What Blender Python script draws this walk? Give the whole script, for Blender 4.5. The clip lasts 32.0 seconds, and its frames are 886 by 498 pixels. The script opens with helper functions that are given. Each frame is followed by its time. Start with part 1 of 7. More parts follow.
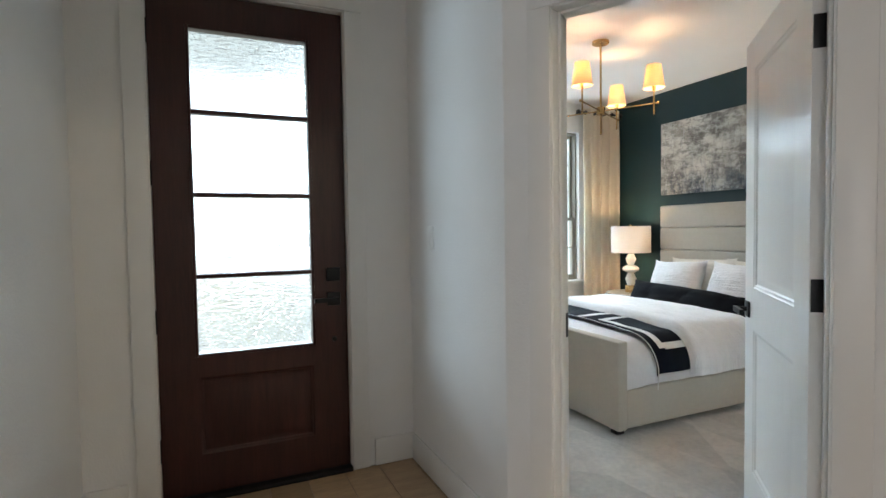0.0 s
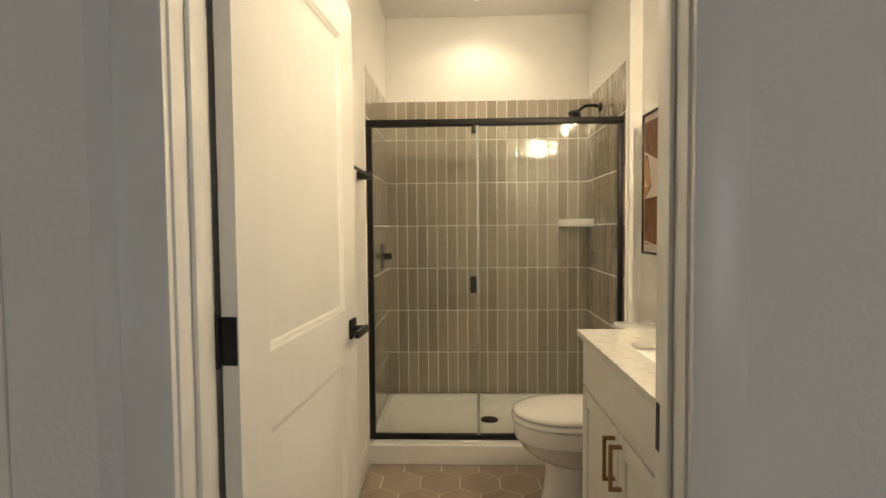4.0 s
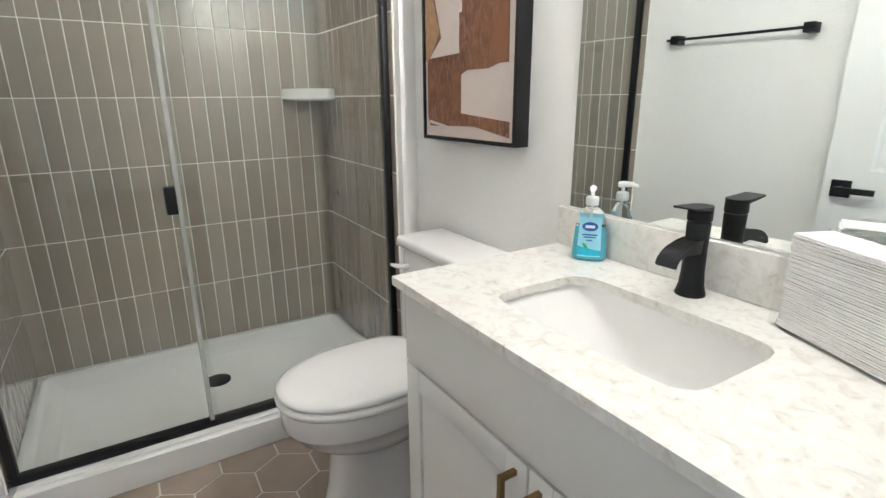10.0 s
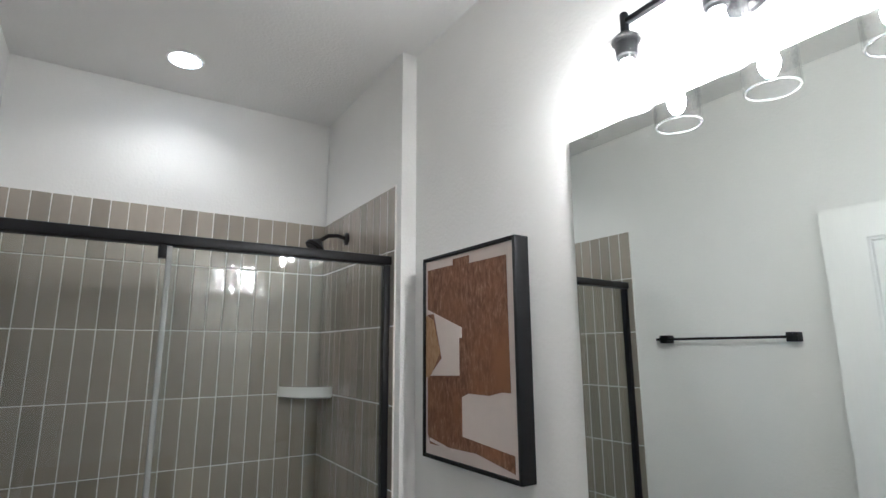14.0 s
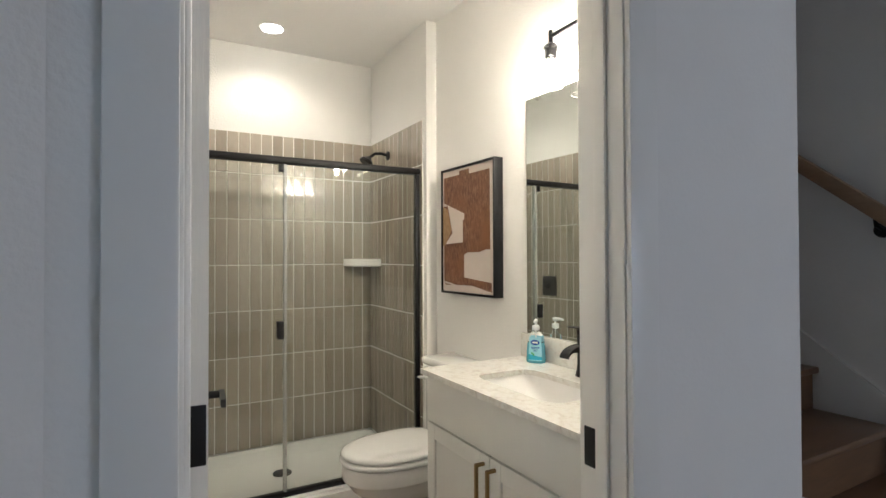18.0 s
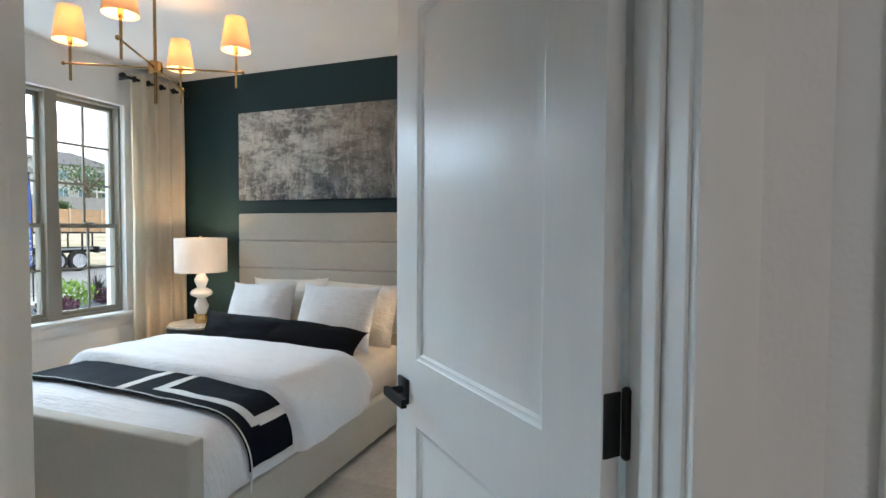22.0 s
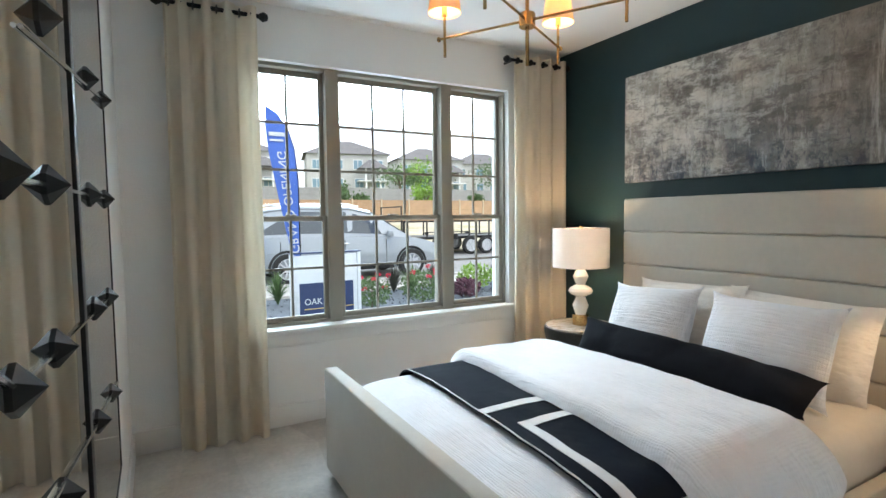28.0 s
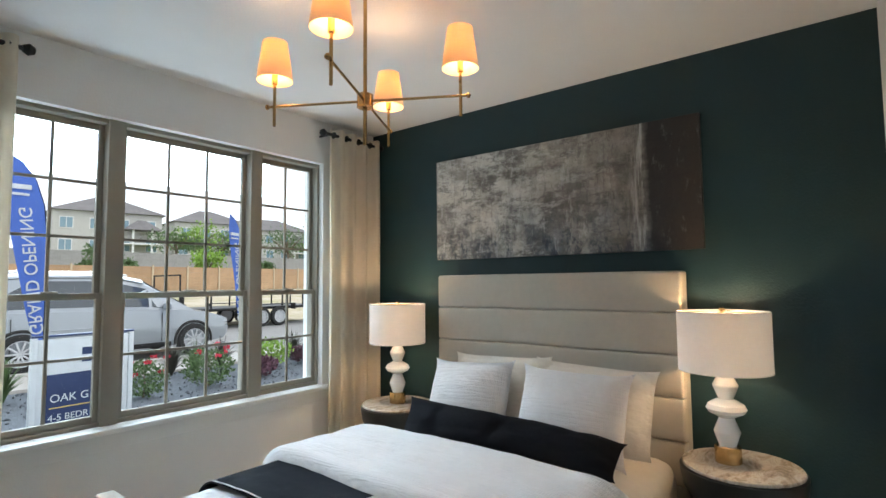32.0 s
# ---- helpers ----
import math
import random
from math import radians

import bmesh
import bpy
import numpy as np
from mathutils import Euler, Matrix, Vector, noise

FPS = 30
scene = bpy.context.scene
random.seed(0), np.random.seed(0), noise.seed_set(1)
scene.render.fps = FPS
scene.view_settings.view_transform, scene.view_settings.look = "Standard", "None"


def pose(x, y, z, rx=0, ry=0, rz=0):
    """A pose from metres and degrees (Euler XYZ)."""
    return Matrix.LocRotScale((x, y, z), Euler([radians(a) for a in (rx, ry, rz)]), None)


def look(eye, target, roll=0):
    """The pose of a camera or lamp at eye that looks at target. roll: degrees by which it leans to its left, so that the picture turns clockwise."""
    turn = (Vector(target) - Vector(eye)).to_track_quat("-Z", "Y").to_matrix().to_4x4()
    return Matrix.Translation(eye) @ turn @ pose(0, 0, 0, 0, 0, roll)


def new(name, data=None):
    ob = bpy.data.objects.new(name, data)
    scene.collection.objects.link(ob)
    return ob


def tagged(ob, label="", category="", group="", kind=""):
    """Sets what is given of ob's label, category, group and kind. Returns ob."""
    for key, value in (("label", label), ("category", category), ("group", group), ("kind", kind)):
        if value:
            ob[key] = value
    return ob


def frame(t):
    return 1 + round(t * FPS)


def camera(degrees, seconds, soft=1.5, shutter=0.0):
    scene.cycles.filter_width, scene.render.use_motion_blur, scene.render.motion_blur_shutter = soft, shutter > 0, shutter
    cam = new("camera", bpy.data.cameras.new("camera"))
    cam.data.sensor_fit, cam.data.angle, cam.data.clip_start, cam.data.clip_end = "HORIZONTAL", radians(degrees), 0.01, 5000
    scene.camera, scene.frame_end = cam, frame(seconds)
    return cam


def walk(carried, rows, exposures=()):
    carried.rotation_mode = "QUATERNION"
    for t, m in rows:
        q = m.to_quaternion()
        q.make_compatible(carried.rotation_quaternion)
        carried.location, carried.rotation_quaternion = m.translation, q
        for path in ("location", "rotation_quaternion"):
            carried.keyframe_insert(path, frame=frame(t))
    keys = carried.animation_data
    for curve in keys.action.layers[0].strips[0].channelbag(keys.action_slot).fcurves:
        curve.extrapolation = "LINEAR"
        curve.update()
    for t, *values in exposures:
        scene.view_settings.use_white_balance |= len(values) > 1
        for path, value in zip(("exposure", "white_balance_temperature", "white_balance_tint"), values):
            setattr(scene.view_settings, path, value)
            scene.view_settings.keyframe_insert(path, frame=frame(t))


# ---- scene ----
cam = camera(81.2, 32.0)
PATH = [
    (0, (-0.398, 0.294, 1.284), (0.418, 2.118, 1.208), -0.9),
    (0.5, (-0.312, 0.265, 1.316), (0.756, 1.954, 1.226), -1.0),
    (1, (-0.177, 0.222, 1.302), (1.125, 1.738, 1.209), -0.8),
    (1.5, (-0.087, 0.146, 1.29), (1.423, 1.454, 1.196), -0.5),
    (2, (-0.017, 0.1, 1.284), (1.658, 1.189, 1.188), -0.4),
    (2.5, (0.035, 0.098, 1.283), (1.84, 0.954, 1.19), -0.4),
    (3, (0.11, 0.162, 1.288), (2.015, 0.764, 1.197), -0.4),
    (3.5, (0.205, 0.269, 1.313), (2.177, 0.587, 1.214), -0.6),
    (4, (0.358, 0.317, 1.294), (2.355, 0.39, 1.21), -0.5),
    (4.5, (0.592, 0.354, 1.299), (2.583, 0.185, 1.217), -0.4),
    (6.5, (1.251, 0.373, 1.293), (3.056, -0.476, 1.147), -0.5),
    (7, (1.278, 0.365, 1.269), (3.04, -0.556, 1.053), -0.5),
    (7.5, (1.288, 0.363, 1.248), (3.011, -0.605, 0.938), -0.8),
    (8, (1.299, 0.366, 1.225), (2.989, -0.624, 0.821), -0.8),
    (8.5, (1.298, 0.37, 1.206), (2.959, -0.624, 0.705), -0.9),
    (9, (1.296, 0.377, 1.221), (2.934, -0.618, 0.648), -0.7),
    (9.5, (1.29, 0.374, 1.249), (2.922, -0.62, 0.659), -0.4),
    (10, (1.293, 0.372, 1.297), (2.927, -0.634, 0.734), -0.4),
    (10.5, (1.298, 0.375, 1.344), (2.946, -0.652, 0.863), -0.7),
    (11, (1.311, 0.373, 1.373), (2.98, -0.672, 1.022), -0.4),
    (11.5, (1.325, 0.37, 1.407), (3.008, -0.694, 1.222), -0.2),
    (12, (1.338, 0.364, 1.442), (3.026, -0.709, 1.427), -0.2),
    (12.5, (1.35, 0.363, 1.484), (3.029, -0.717, 1.612), -0.5),
    (13, (1.347, 0.373, 1.502), (3.012, -0.701, 1.773), -0.3),
    (13.5, (1.351, 0.358, 1.518), (3.006, -0.705, 1.879), -0.2),
    (15.5, (1.145, 0.488, 1.448), (2.805, -0.553, 1.849), -0.4),
    (16, (0.994, 0.583, 1.434), (2.673, -0.456, 1.751), -0.7),
    (16.5, (0.867, 0.625, 1.405), (2.566, -0.402, 1.647), -0.6),
    (17, (0.699, 0.681, 1.379), (2.416, -0.333, 1.538), -0.7),
    (17.5, (0.562, 0.756, 1.367), (2.289, -0.248, 1.453), -0.3),
    (18, (0.435, 0.832, 1.358), (2.178, -0.148, 1.386), -0.2),
    (18.5, (0.323, 0.905, 1.354), (2.088, -0.035, 1.348), -0.2),
    (19, (0.231, 0.956, 1.353), (2.033, 0.087, 1.323), -0.4),
    (19.5, (0.194, 0.971, 1.366), (2.055, 0.239, 1.319), -0.2),
    (20, (0.194, 1.009, 1.359), (2.118, 0.467, 1.308), -0.2),
    (20.5, (0.24, 1.03, 1.37), (2.218, 0.739, 1.309), -0.4),
    (21, (0.282, 1.025, 1.357), (2.28, 1.093, 1.297), -0.0),
    (21.5, (0.328, 1.096, 1.347), (2.286, 1.493, 1.281), -0.2),
    (22, (0.409, 1.183, 1.357), (2.282, 1.878, 1.287), 0.3),
    (22.5, (0.512, 1.272, 1.352), (2.257, 2.244, 1.272), -0.0),
    (23, (0.659, 1.382, 1.386), (2.263, 2.572, 1.287), -0.2),
    (23.5, (0.793, 1.481, 1.390), (2.284, 2.809, 1.283), -0.0),
    (24, (0.912, 1.655, 1.395), (2.307, 3.085, 1.278), -0.5),
    (24.5, (1.024, 1.762, 1.411), (2.336, 3.267, 1.285), -0.7),
    (25, (1.048, 1.776, 1.389), (2.29, 3.339, 1.265), -0.4),
    (25.5, (1.04, 1.769, 1.381), (2.212, 3.385, 1.258), -0.2),
    (26, (1.042, 1.782, 1.393), (2.15, 3.443, 1.266), -0.4),
    (26.5, (1.034, 1.785, 1.385), (2.078, 3.486, 1.259), -0.4),
    (28.5, (1.047, 1.782, 1.38), (2.017, 3.527, 1.258), -0.7),
    (29, (1.048, 1.836, 1.38), (2.133, 3.512, 1.268), -0.5),
    (29.5, (1.01, 1.871, 1.349), (2.225, 3.457, 1.254), -0.2),
    (30, (0.953, 1.934, 1.34), (2.3, 3.41, 1.269), -0.25),
    (30.5, (0.956, 1.937, 1.345), (2.391, 3.33, 1.31), 0.1),
    (31, (0.953, 1.978, 1.375), (2.472, 3.278, 1.393), -0.2),
    (31.5, (0.972, 1.974, 1.41), (2.526, 3.231, 1.486), -0.3),
    (32, (0.975, 1.988, 1.436), (2.546, 3.218, 1.57), -0.5),
]
EXPOSURES = [(0, 1.2, 6700, 9), (1, 0.95, 6800, 8), (3, 0.68, 7000, 8), (4.5, 0.7, 7200, 6), (6.5, 0.78, 5000, 8), (8, 1.02, 5000, 8), (9.5, 1.15, 5000, 8), (11, 1.1, 4900, 9), (12.3, 0.45, 4850, 10), (13, 0.25, 4800, 10), (16, 0.3, 4850, 8), (17, 0.5, 5100, 8), (18, 0.9, 5600, 8), (19, 1.0, 5900, 7), (20.0, 0.9, 5900, 7), (20.5, 0.85, 6200, 8), (21.5, 0.9, 6400, 9), (23, 1.05, 6400, 9), (25, 1.08, 6550, 9), (30, 0.98, 6550, 9), (31, 0.85, 6600, 10), (32, 0.65, 6700, 10)]
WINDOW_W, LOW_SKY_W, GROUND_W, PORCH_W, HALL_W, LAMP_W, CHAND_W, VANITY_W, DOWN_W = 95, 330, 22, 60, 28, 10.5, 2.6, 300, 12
walk(cam, [(t, look(eye, target, roll)) for t, eye, target, roll in PATH], EXPOSURES)

# ---- world, sun, large lights ----
SUN_EL, SUN_AZ = 55, 150
world = bpy.data.worlds.new("sky")
scene.world = world
world.use_nodes = True
wn, wl = world.node_tree.nodes, world.node_tree.links
sky = wn.new("ShaderNodeTexSky")
sky.sky_type, sky.sun_disc = "NISHITA", False
sky.sun_elevation, sky.sun_rotation = radians(SUN_EL), radians(SUN_AZ)
sky.dust_density, sky.air_density, sky.ozone_density = 4.0, 1.0, 0.6
# a bright, thin overcast over the sky
veil = wn.new("ShaderNodeMix")
veil.data_type = "RGBA"
veil.inputs["Factor"].default_value = 0.75
veil.inputs["B"].default_value = (11.0, 12.2, 13.4, 1)
wl.new(sky.outputs[0], veil.inputs["A"]), wl.new(veil.outputs["Result"], wn["Background"].inputs[0])
wn["Background"].inputs[1].default_value = 0.11


def lamp(name, kind, m, energy, color=(1, 1, 1), **settings):
    data = bpy.data.lights.new(name, kind)
    data.energy, data.color = energy, color
    if "size" in settings:
        data.shape, data.size, data.size_y = "RECTANGLE", settings["size"], settings["size_y"]
    if "radius" in settings:
        data.shadow_soft_size = settings["radius"]
    if "spread" in settings:
        data.spread = radians(settings["spread"])
    if "angle" in settings:
        data.angle = settings["angle"]
    if "spot" in settings:
        data.spot_size, data.spot_blend = radians(settings["spot"]), 0.6
    ob = new(name, data)
    ob.matrix_world = m
    return ob


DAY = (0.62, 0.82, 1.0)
WARM = (1.0, 0.70, 0.42)
lamp("sun", "SUN", pose(0, 0, 20, 90 - SUN_EL, 0, 180 - SUN_AZ), 0.35, (1.0, 0.96, 0.9), angle=radians(20))
# area lamps added outside, in place of the bright sky above the bedroom window
lamp("window_sky_fill", "AREA", look((2.3, 8.7, 4.5), (2.2, 4.6, 0.8)), WINDOW_W, DAY, size=5.0, size_y=1.6, spread=120)
lamp("low_sky_fill", "AREA", look((4.6, 20.0, 5.75), (2.3, 4.4, 1.5)), LOW_SKY_W, DAY, size=15.0, size_y=2.1, spread=80)
# lamp added just outside, hidden below the sill, for daylight off the pale ground
lamp("sill_bounce_fill", "AREA", look((2.6, 5.95, 0.22), (2.6, 5.2, 1.5)), GROUND_W, DAY, size=2.2, size_y=0.6)
# unseen lamp added at the porch's side to brighten the front door
lamp("porch_side_fill", "AREA", look((-3.6, 5.6, 1.5), (-0.2, 3.1, 1.3)), PORCH_W, DAY, size=2.4, size_y=1.6)
# fill lamp added for the hall; the house behind has no window here
lamp("hall_fill", "AREA", look((-3.7, -2.4, 1.5), (1.0, -0.4, 1.2)), HALL_W, (0.88, 0.90, 1.0), size=2.4, size_y=1.6)
lamp("bath_downlight_bulb", "SPOT", look((3.64, 0.21, 2.72), (3.64, 0.21, 0)), DOWN_W, (1.0, 0.82, 0.60), spot=150, radius=0.09)


# ---- materials ----
def mat(name, color, rough=0.6, metal=0.0, var=0.06, scale=12.0, bump=0.0, bscale=200.0, stretch=(1, 1, 1), coat=0.0, hue=0.0,
        transmission=0.0, ior=1.45, emit=0.0, emit_color=None, rnd=0.0, sheen=0.0, alpha=1.0, spec=0.5):
    """Procedural material: base colour with variation at two scales, roughness wear and fine relief."""
    m = bpy.data.materials.new(name)
    m.use_nodes = True
    n, l = m.node_tree.nodes, m.node_tree.links
    b = n["Principled BSDF"]
    b.inputs["Base Color"].default_value = (*color, 1)
    b.inputs["Roughness"].default_value = rough
    b.inputs["Metallic"].default_value = metal
    b.inputs["Coat Weight"].default_value = coat
    b.inputs["Coat Roughness"].default_value = 0.08
    b.inputs["Transmission Weight"].default_value = transmission
    b.inputs["IOR"].default_value = ior
    b.inputs["Sheen Weight"].default_value = sheen
    b.inputs["Specular IOR Level"].default_value = spec
    if emit:
        b.inputs["Emission Color"].default_value = (*(emit_color or color), 1)
        b.inputs["Emission Strength"].default_value = emit
    co = n.new("ShaderNodeTexCoord")
    mp = n.new("ShaderNodeMapping")
    mp.inputs["Scale"].default_value = stretch
    l.new(co.outputs["Object"], mp.inputs[0])
    if var or rnd:
        big, small = n.new("ShaderNodeTexNoise"), n.new("ShaderNodeTexNoise")
        big.inputs["Scale"].default_value, small.inputs["Scale"].default_value = scale * 0.18, scale
        big.inputs["Detail"].default_value, small.inputs["Detail"].default_value = 3, 6
        l.new(mp.outputs[0], big.inputs[0]), l.new(mp.outputs[0], small.inputs[0])
        add = n.new("ShaderNodeMath")
        add.operation = "ADD"
        l.new(big.outputs[0], add.inputs[0]), l.new(small.outputs[0], add.inputs[1])
        rng = n.new("ShaderNodeMapRange")
        rng.inputs[1].default_value, rng.inputs[2].default_value = 0.6, 1.4
        rng.inputs[3].default_value, rng.inputs[4].default_value = 1 - var * 1.6, 1 + var * 1.6
        l.new(add.outputs[0], rng.inputs[0])
        value = rng.outputs[0]
        if rnd:
            info = n.new("ShaderNodeObjectInfo")
            r2 = n.new("ShaderNodeMapRange")
            r2.inputs[3].default_value, r2.inputs[4].default_value = 1 - rnd, 1 + rnd
            l.new(info.outputs["Random"], r2.inputs[0])
            mul = n.new("ShaderNodeMath")
            mul.operation = "MULTIPLY"
            l.new(value, mul.inputs[0]), l.new(r2.outputs[0], mul.inputs[1])
            value = mul.outputs[0]
        hsv = n.new("ShaderNodeHueSaturation")
        hsv.inputs["Color"].default_value = (*color, 1)
        l.new(value, hsv.inputs["Value"])
        l.new(hsv.outputs[0], b.inputs["Base Color"])
        rr = n.new("ShaderNodeMapRange")
        rr.inputs[3].default_value, rr.inputs[4].default_value = max(0.02, rough - 0.08 * min(1, rough * 2)), min(1, rough + 0.08 * min(1, rough * 2))
        l.new(small.outputs[0], rr.inputs[0])
        l.new(rr.outputs[0], b.inputs["Roughness"])
    if bump:
        tex = n.new("ShaderNodeTexNoise")
        tex.inputs["Scale"].default_value, tex.inputs["Detail"].default_value = bscale, 3
        l.new(mp.outputs[0], tex.inputs[0])
        bp = n.new("ShaderNodeBump")
        bp.inputs["Strength"].default_value, bp.inputs["Distance"].default_value = bump, 0.01
        l.new(tex.outputs[0], bp.inputs["Height"])
        l.new(bp.outputs[0], b.inputs["Normal"])
    return m


WALL = mat("wall_paint", (0.82, 0.81, 0.785), 0.68, spec=0.35, var=0.014, scale=6, bump=0.16, bscale=90)
TRIM = mat("trim_paint", (0.80, 0.79, 0.76), 0.32, var=0.012, scale=9, bump=0.03, bscale=40)
DOOR = mat("door_paint", (0.79, 0.78, 0.75), 0.30, var=0.012, scale=20, bump=0.06, bscale=30, stretch=(6, 6, 0.5))
CEIL = mat("ceiling_paint", (0.80, 0.79, 0.77), 0.8, var=0.012, scale=5, bump=0.2, bscale=80)
TEAL = mat("teal_paint", (0.011, 0.037, 0.044), 0.45, var=0.05, scale=5, bump=0.2, bscale=80)
BLACK = mat("black_metal", (0.008, 0.008, 0.009), 0.42, 0.0, var=0.1, scale=40, spec=0.35)
BRASS = mat("brushed_brass", (0.55, 0.37, 0.17), 0.26, 1.0, var=0.02, scale=8)
CHROME = mat("chrome", (0.8, 0.8, 0.8), 0.12, 1.0, var=0.03)


# ---- mesh helpers ----
def add_box(bm, x0, y0, z0, x1, y1, z1, m=None):
    vs = [bm.verts.new((x, y, z)) for x in (x0, x1) for y in (y0, y1) for z in (z0, z1)]
    for a, b, c, d in ((0, 1, 3, 2), (4, 6, 7, 5), (0, 4, 5, 1), (2, 3, 7, 6), (0, 2, 6, 4), (1, 5, 7, 3)):
        bm.faces.new((vs[a], vs[b], vs[c], vs[d]))
    if m is not None:
        bmesh.ops.transform(bm, matrix=m, verts=vs)
    return vs


def boxes(*dims, bevel=0.0, segments=2, m=None):
    """One bmesh of boxes (x0, y0, z0, x1, y1, z1), edges rounded."""
    bm = bmesh.new()
    for d in dims:
        add_box(bm, *d)
    if bevel:
        bmesh.ops.bevel(bm, geom=bm.edges[:], offset=bevel, segments=segments, affect="EDGES", profile=0.5)
    if m is not None:
        bmesh.ops.transform(bm, matrix=m, verts=bm.verts)
    return bm


def lathe(profile, steps=24, axis=None):
    """A turned shape from (radius, height) pairs, bottom to top."""
    bm = bmesh.new()
    rings = []
    for r, z in profile:
        if r < 1e-5:
            rings.append([bm.verts.new((0, 0, z))])
        else:
            rings.append([bm.verts.new((r * math.cos(2 * math.pi * i / steps), r * math.sin(2 * math.pi * i / steps), z)) for i in range(steps)])
    for a, b in zip(rings, rings[1:]):
        for i in range(steps):
            j = (i + 1) % steps
            q = [a[i % len(a)], a[j % len(a)], b[j % len(b)], b[i % len(b)]]
            q = list(dict.fromkeys(q))
            if len(q) > 2:
                bm.faces.new(q)
    for ring, flip in ((rings[0], True), (rings[-1], False)):
        if len(ring) > 2:
            bm.faces.new(ring[::-1] if flip else ring)
    if axis is not None:
        bmesh.ops.transform(bm, matrix=axis, verts=bm.verts)
    return bm


def tube(points, radius, steps=14):
    """A round bar along points."""
    bm = bmesh.new()
    pts = [Vector(p) for p in points]
    rings = []
    for i, p in enumerate(pts):
        d = (pts[min(i + 1, len(pts) - 1)] - pts[max(i - 1, 0)]).normalized()
        u = d.orthogonal().normalized() if i == 0 else (u - d * u.dot(d)).normalized()
        v = d.cross(u)
        r = radius[i] if isinstance(radius, (list, tuple)) else radius
        rings.append([bm.verts.new(p + (u * math.cos(2 * math.pi * k / steps) + v * math.sin(2 * math.pi * k / steps)) * r) for k in range(steps)])
    for a, b in zip(rings, rings[1:]):
        for k in range(steps):
            bm.faces.new((a[k], a[(k + 1) % steps], b[(k + 1) % steps], b[k]))
    bm.faces.new(rings[0][::-1]), bm.faces.new(rings[-1])
    return bm


def grid_bm(nx, ny, f):
    """A sheet of nx by ny cells whose point at (u, v) is f(u, v)."""
    bm = bmesh.new()
    vs = [[bm.verts.new(f(i / nx, j / ny)) for j in range(ny + 1)] for i in range(nx + 1)]
    for i in range(nx):
        for j in range(ny):
            bm.faces.new((vs[i][j], vs[i + 1][j], vs[i + 1][j + 1], vs[i][j + 1]))
    return bm


def thicken(bm, t):
    """Turns a sheet into a closed slab, t thick along its normals."""
    bm.normal_update()
    bmesh.ops.solidify(bm, geom=bm.faces[:], thickness=t)
    return bm


def mesh_of(name, bm, material, smooth=None):
    bmesh.ops.recalc_face_normals(bm, faces=bm.faces)
    me = bpy.data.meshes.new(name)
    bm.to_mesh(me)
    bm.free()
    me.materials.append(material)
    if smooth is not None:
        me.set_sharp_from_angle(angle=radians(smooth))
        me.polygons.foreach_set("use_smooth", [True] * len(me.polygons))
    return me


def thing(name, label, category, m=None, group="", kind=""):
    ob = new(name)
    ob.matrix_world = m if m is not None else Matrix()
    return tagged(ob, label, category, group, kind)


def part(name, bm, material, parent=None, label="", smooth=28, m=None):
    ob = new(name, mesh_of(name, bm, material, smooth))
    if parent is not None:
        ob.parent = parent
    if m is not None:
        ob.matrix_local = m
    return tagged(ob, label)


def solid(name, bm, material, label, category, m=None, kind="", group="", smooth=28):
    ob = new(name, mesh_of(name, bm, material, smooth))
    if m is not None:
        ob.matrix_world = m
    return tagged(ob, label, category, group, kind)


def structure(name, bm, material, label="", m=None, smooth=28):
    return solid(name, bm, material, label, "", m, "structure", smooth=smooth)


# ---- the plan ----
H = 2.74
BX, BY = 1.210, 0.945          # near end of the slanted wall, hall face
DIAG = Matrix.Translation((BX, BY, 0)) @ pose(0, 0, 0, 0, 0, 120)
# in DIAG: x runs from the bath corner to the front, -y points into the bedroom
WT = 0.12


def wall_with_opening(name, x0, x1, o0, o1, top, y0, y1, m, material=None, bottom=0.0):
    dims = [(x0, y0, 0, o0, y1, H), (o1, y0, 0, x1, y1, H), (o0, y0, top, o1, y1, H)]
    if bottom:
        dims.append((o0, y0, 0, o1, y1, bottom))
    return structure(name, boxes(*dims), material or WALL, "smooth painted drywall", m)


# floors and ceilings
structure("floor", boxes((-4.2, -3.4, -0.12, 1.25, 3.0, -0.012)), mat("subfloor", (0.25, 0.17, 0.1), 0.7), "sub floor under the hall planks")
structure("ceiling", boxes((-4.2, -3.4, H, 4.5, 5.6, H + 0.15)), CEIL, "flat white painted ceiling")
# hall
structure("wall_hall_side", boxes((0.613, 1.98, 0, 0.735, 3.0, H)), WALL, "white drywall between hall and bedroom")
wall_with_opening("wall_slanted", 0.0, 1.195, 0.19, 1.015, 2.07, -WT, 0, DIAG)
wall_with_opening("wall_bath_door", -0.75, 0.945, -0.065, 0.815, 2.07, 0, WT, Matrix.Translation((BX + WT, 0, 0)) @ pose(0, 0, 0, 0, 0, 90))
wall_with_opening("wall_front_door", -4.2, 0.66, -0.665, 0.276, 2.44, 0, 0.2, pose(0, 3.0, 0))
structure("wall_hall_left", boxes((-1.07, 0.9, 0, -0.95, 3.0, H)), WALL, "white drywall beside the entry")
structure("wall_house_west", boxes((-4.2, -3.4, 0, -4.0, 3.0, H)), WALL, "plain white drywall")
structure("wall_house_south", boxes((-4.0, -3.4, 0, 1.0, -3.28, H)), WALL, "plain white drywall")
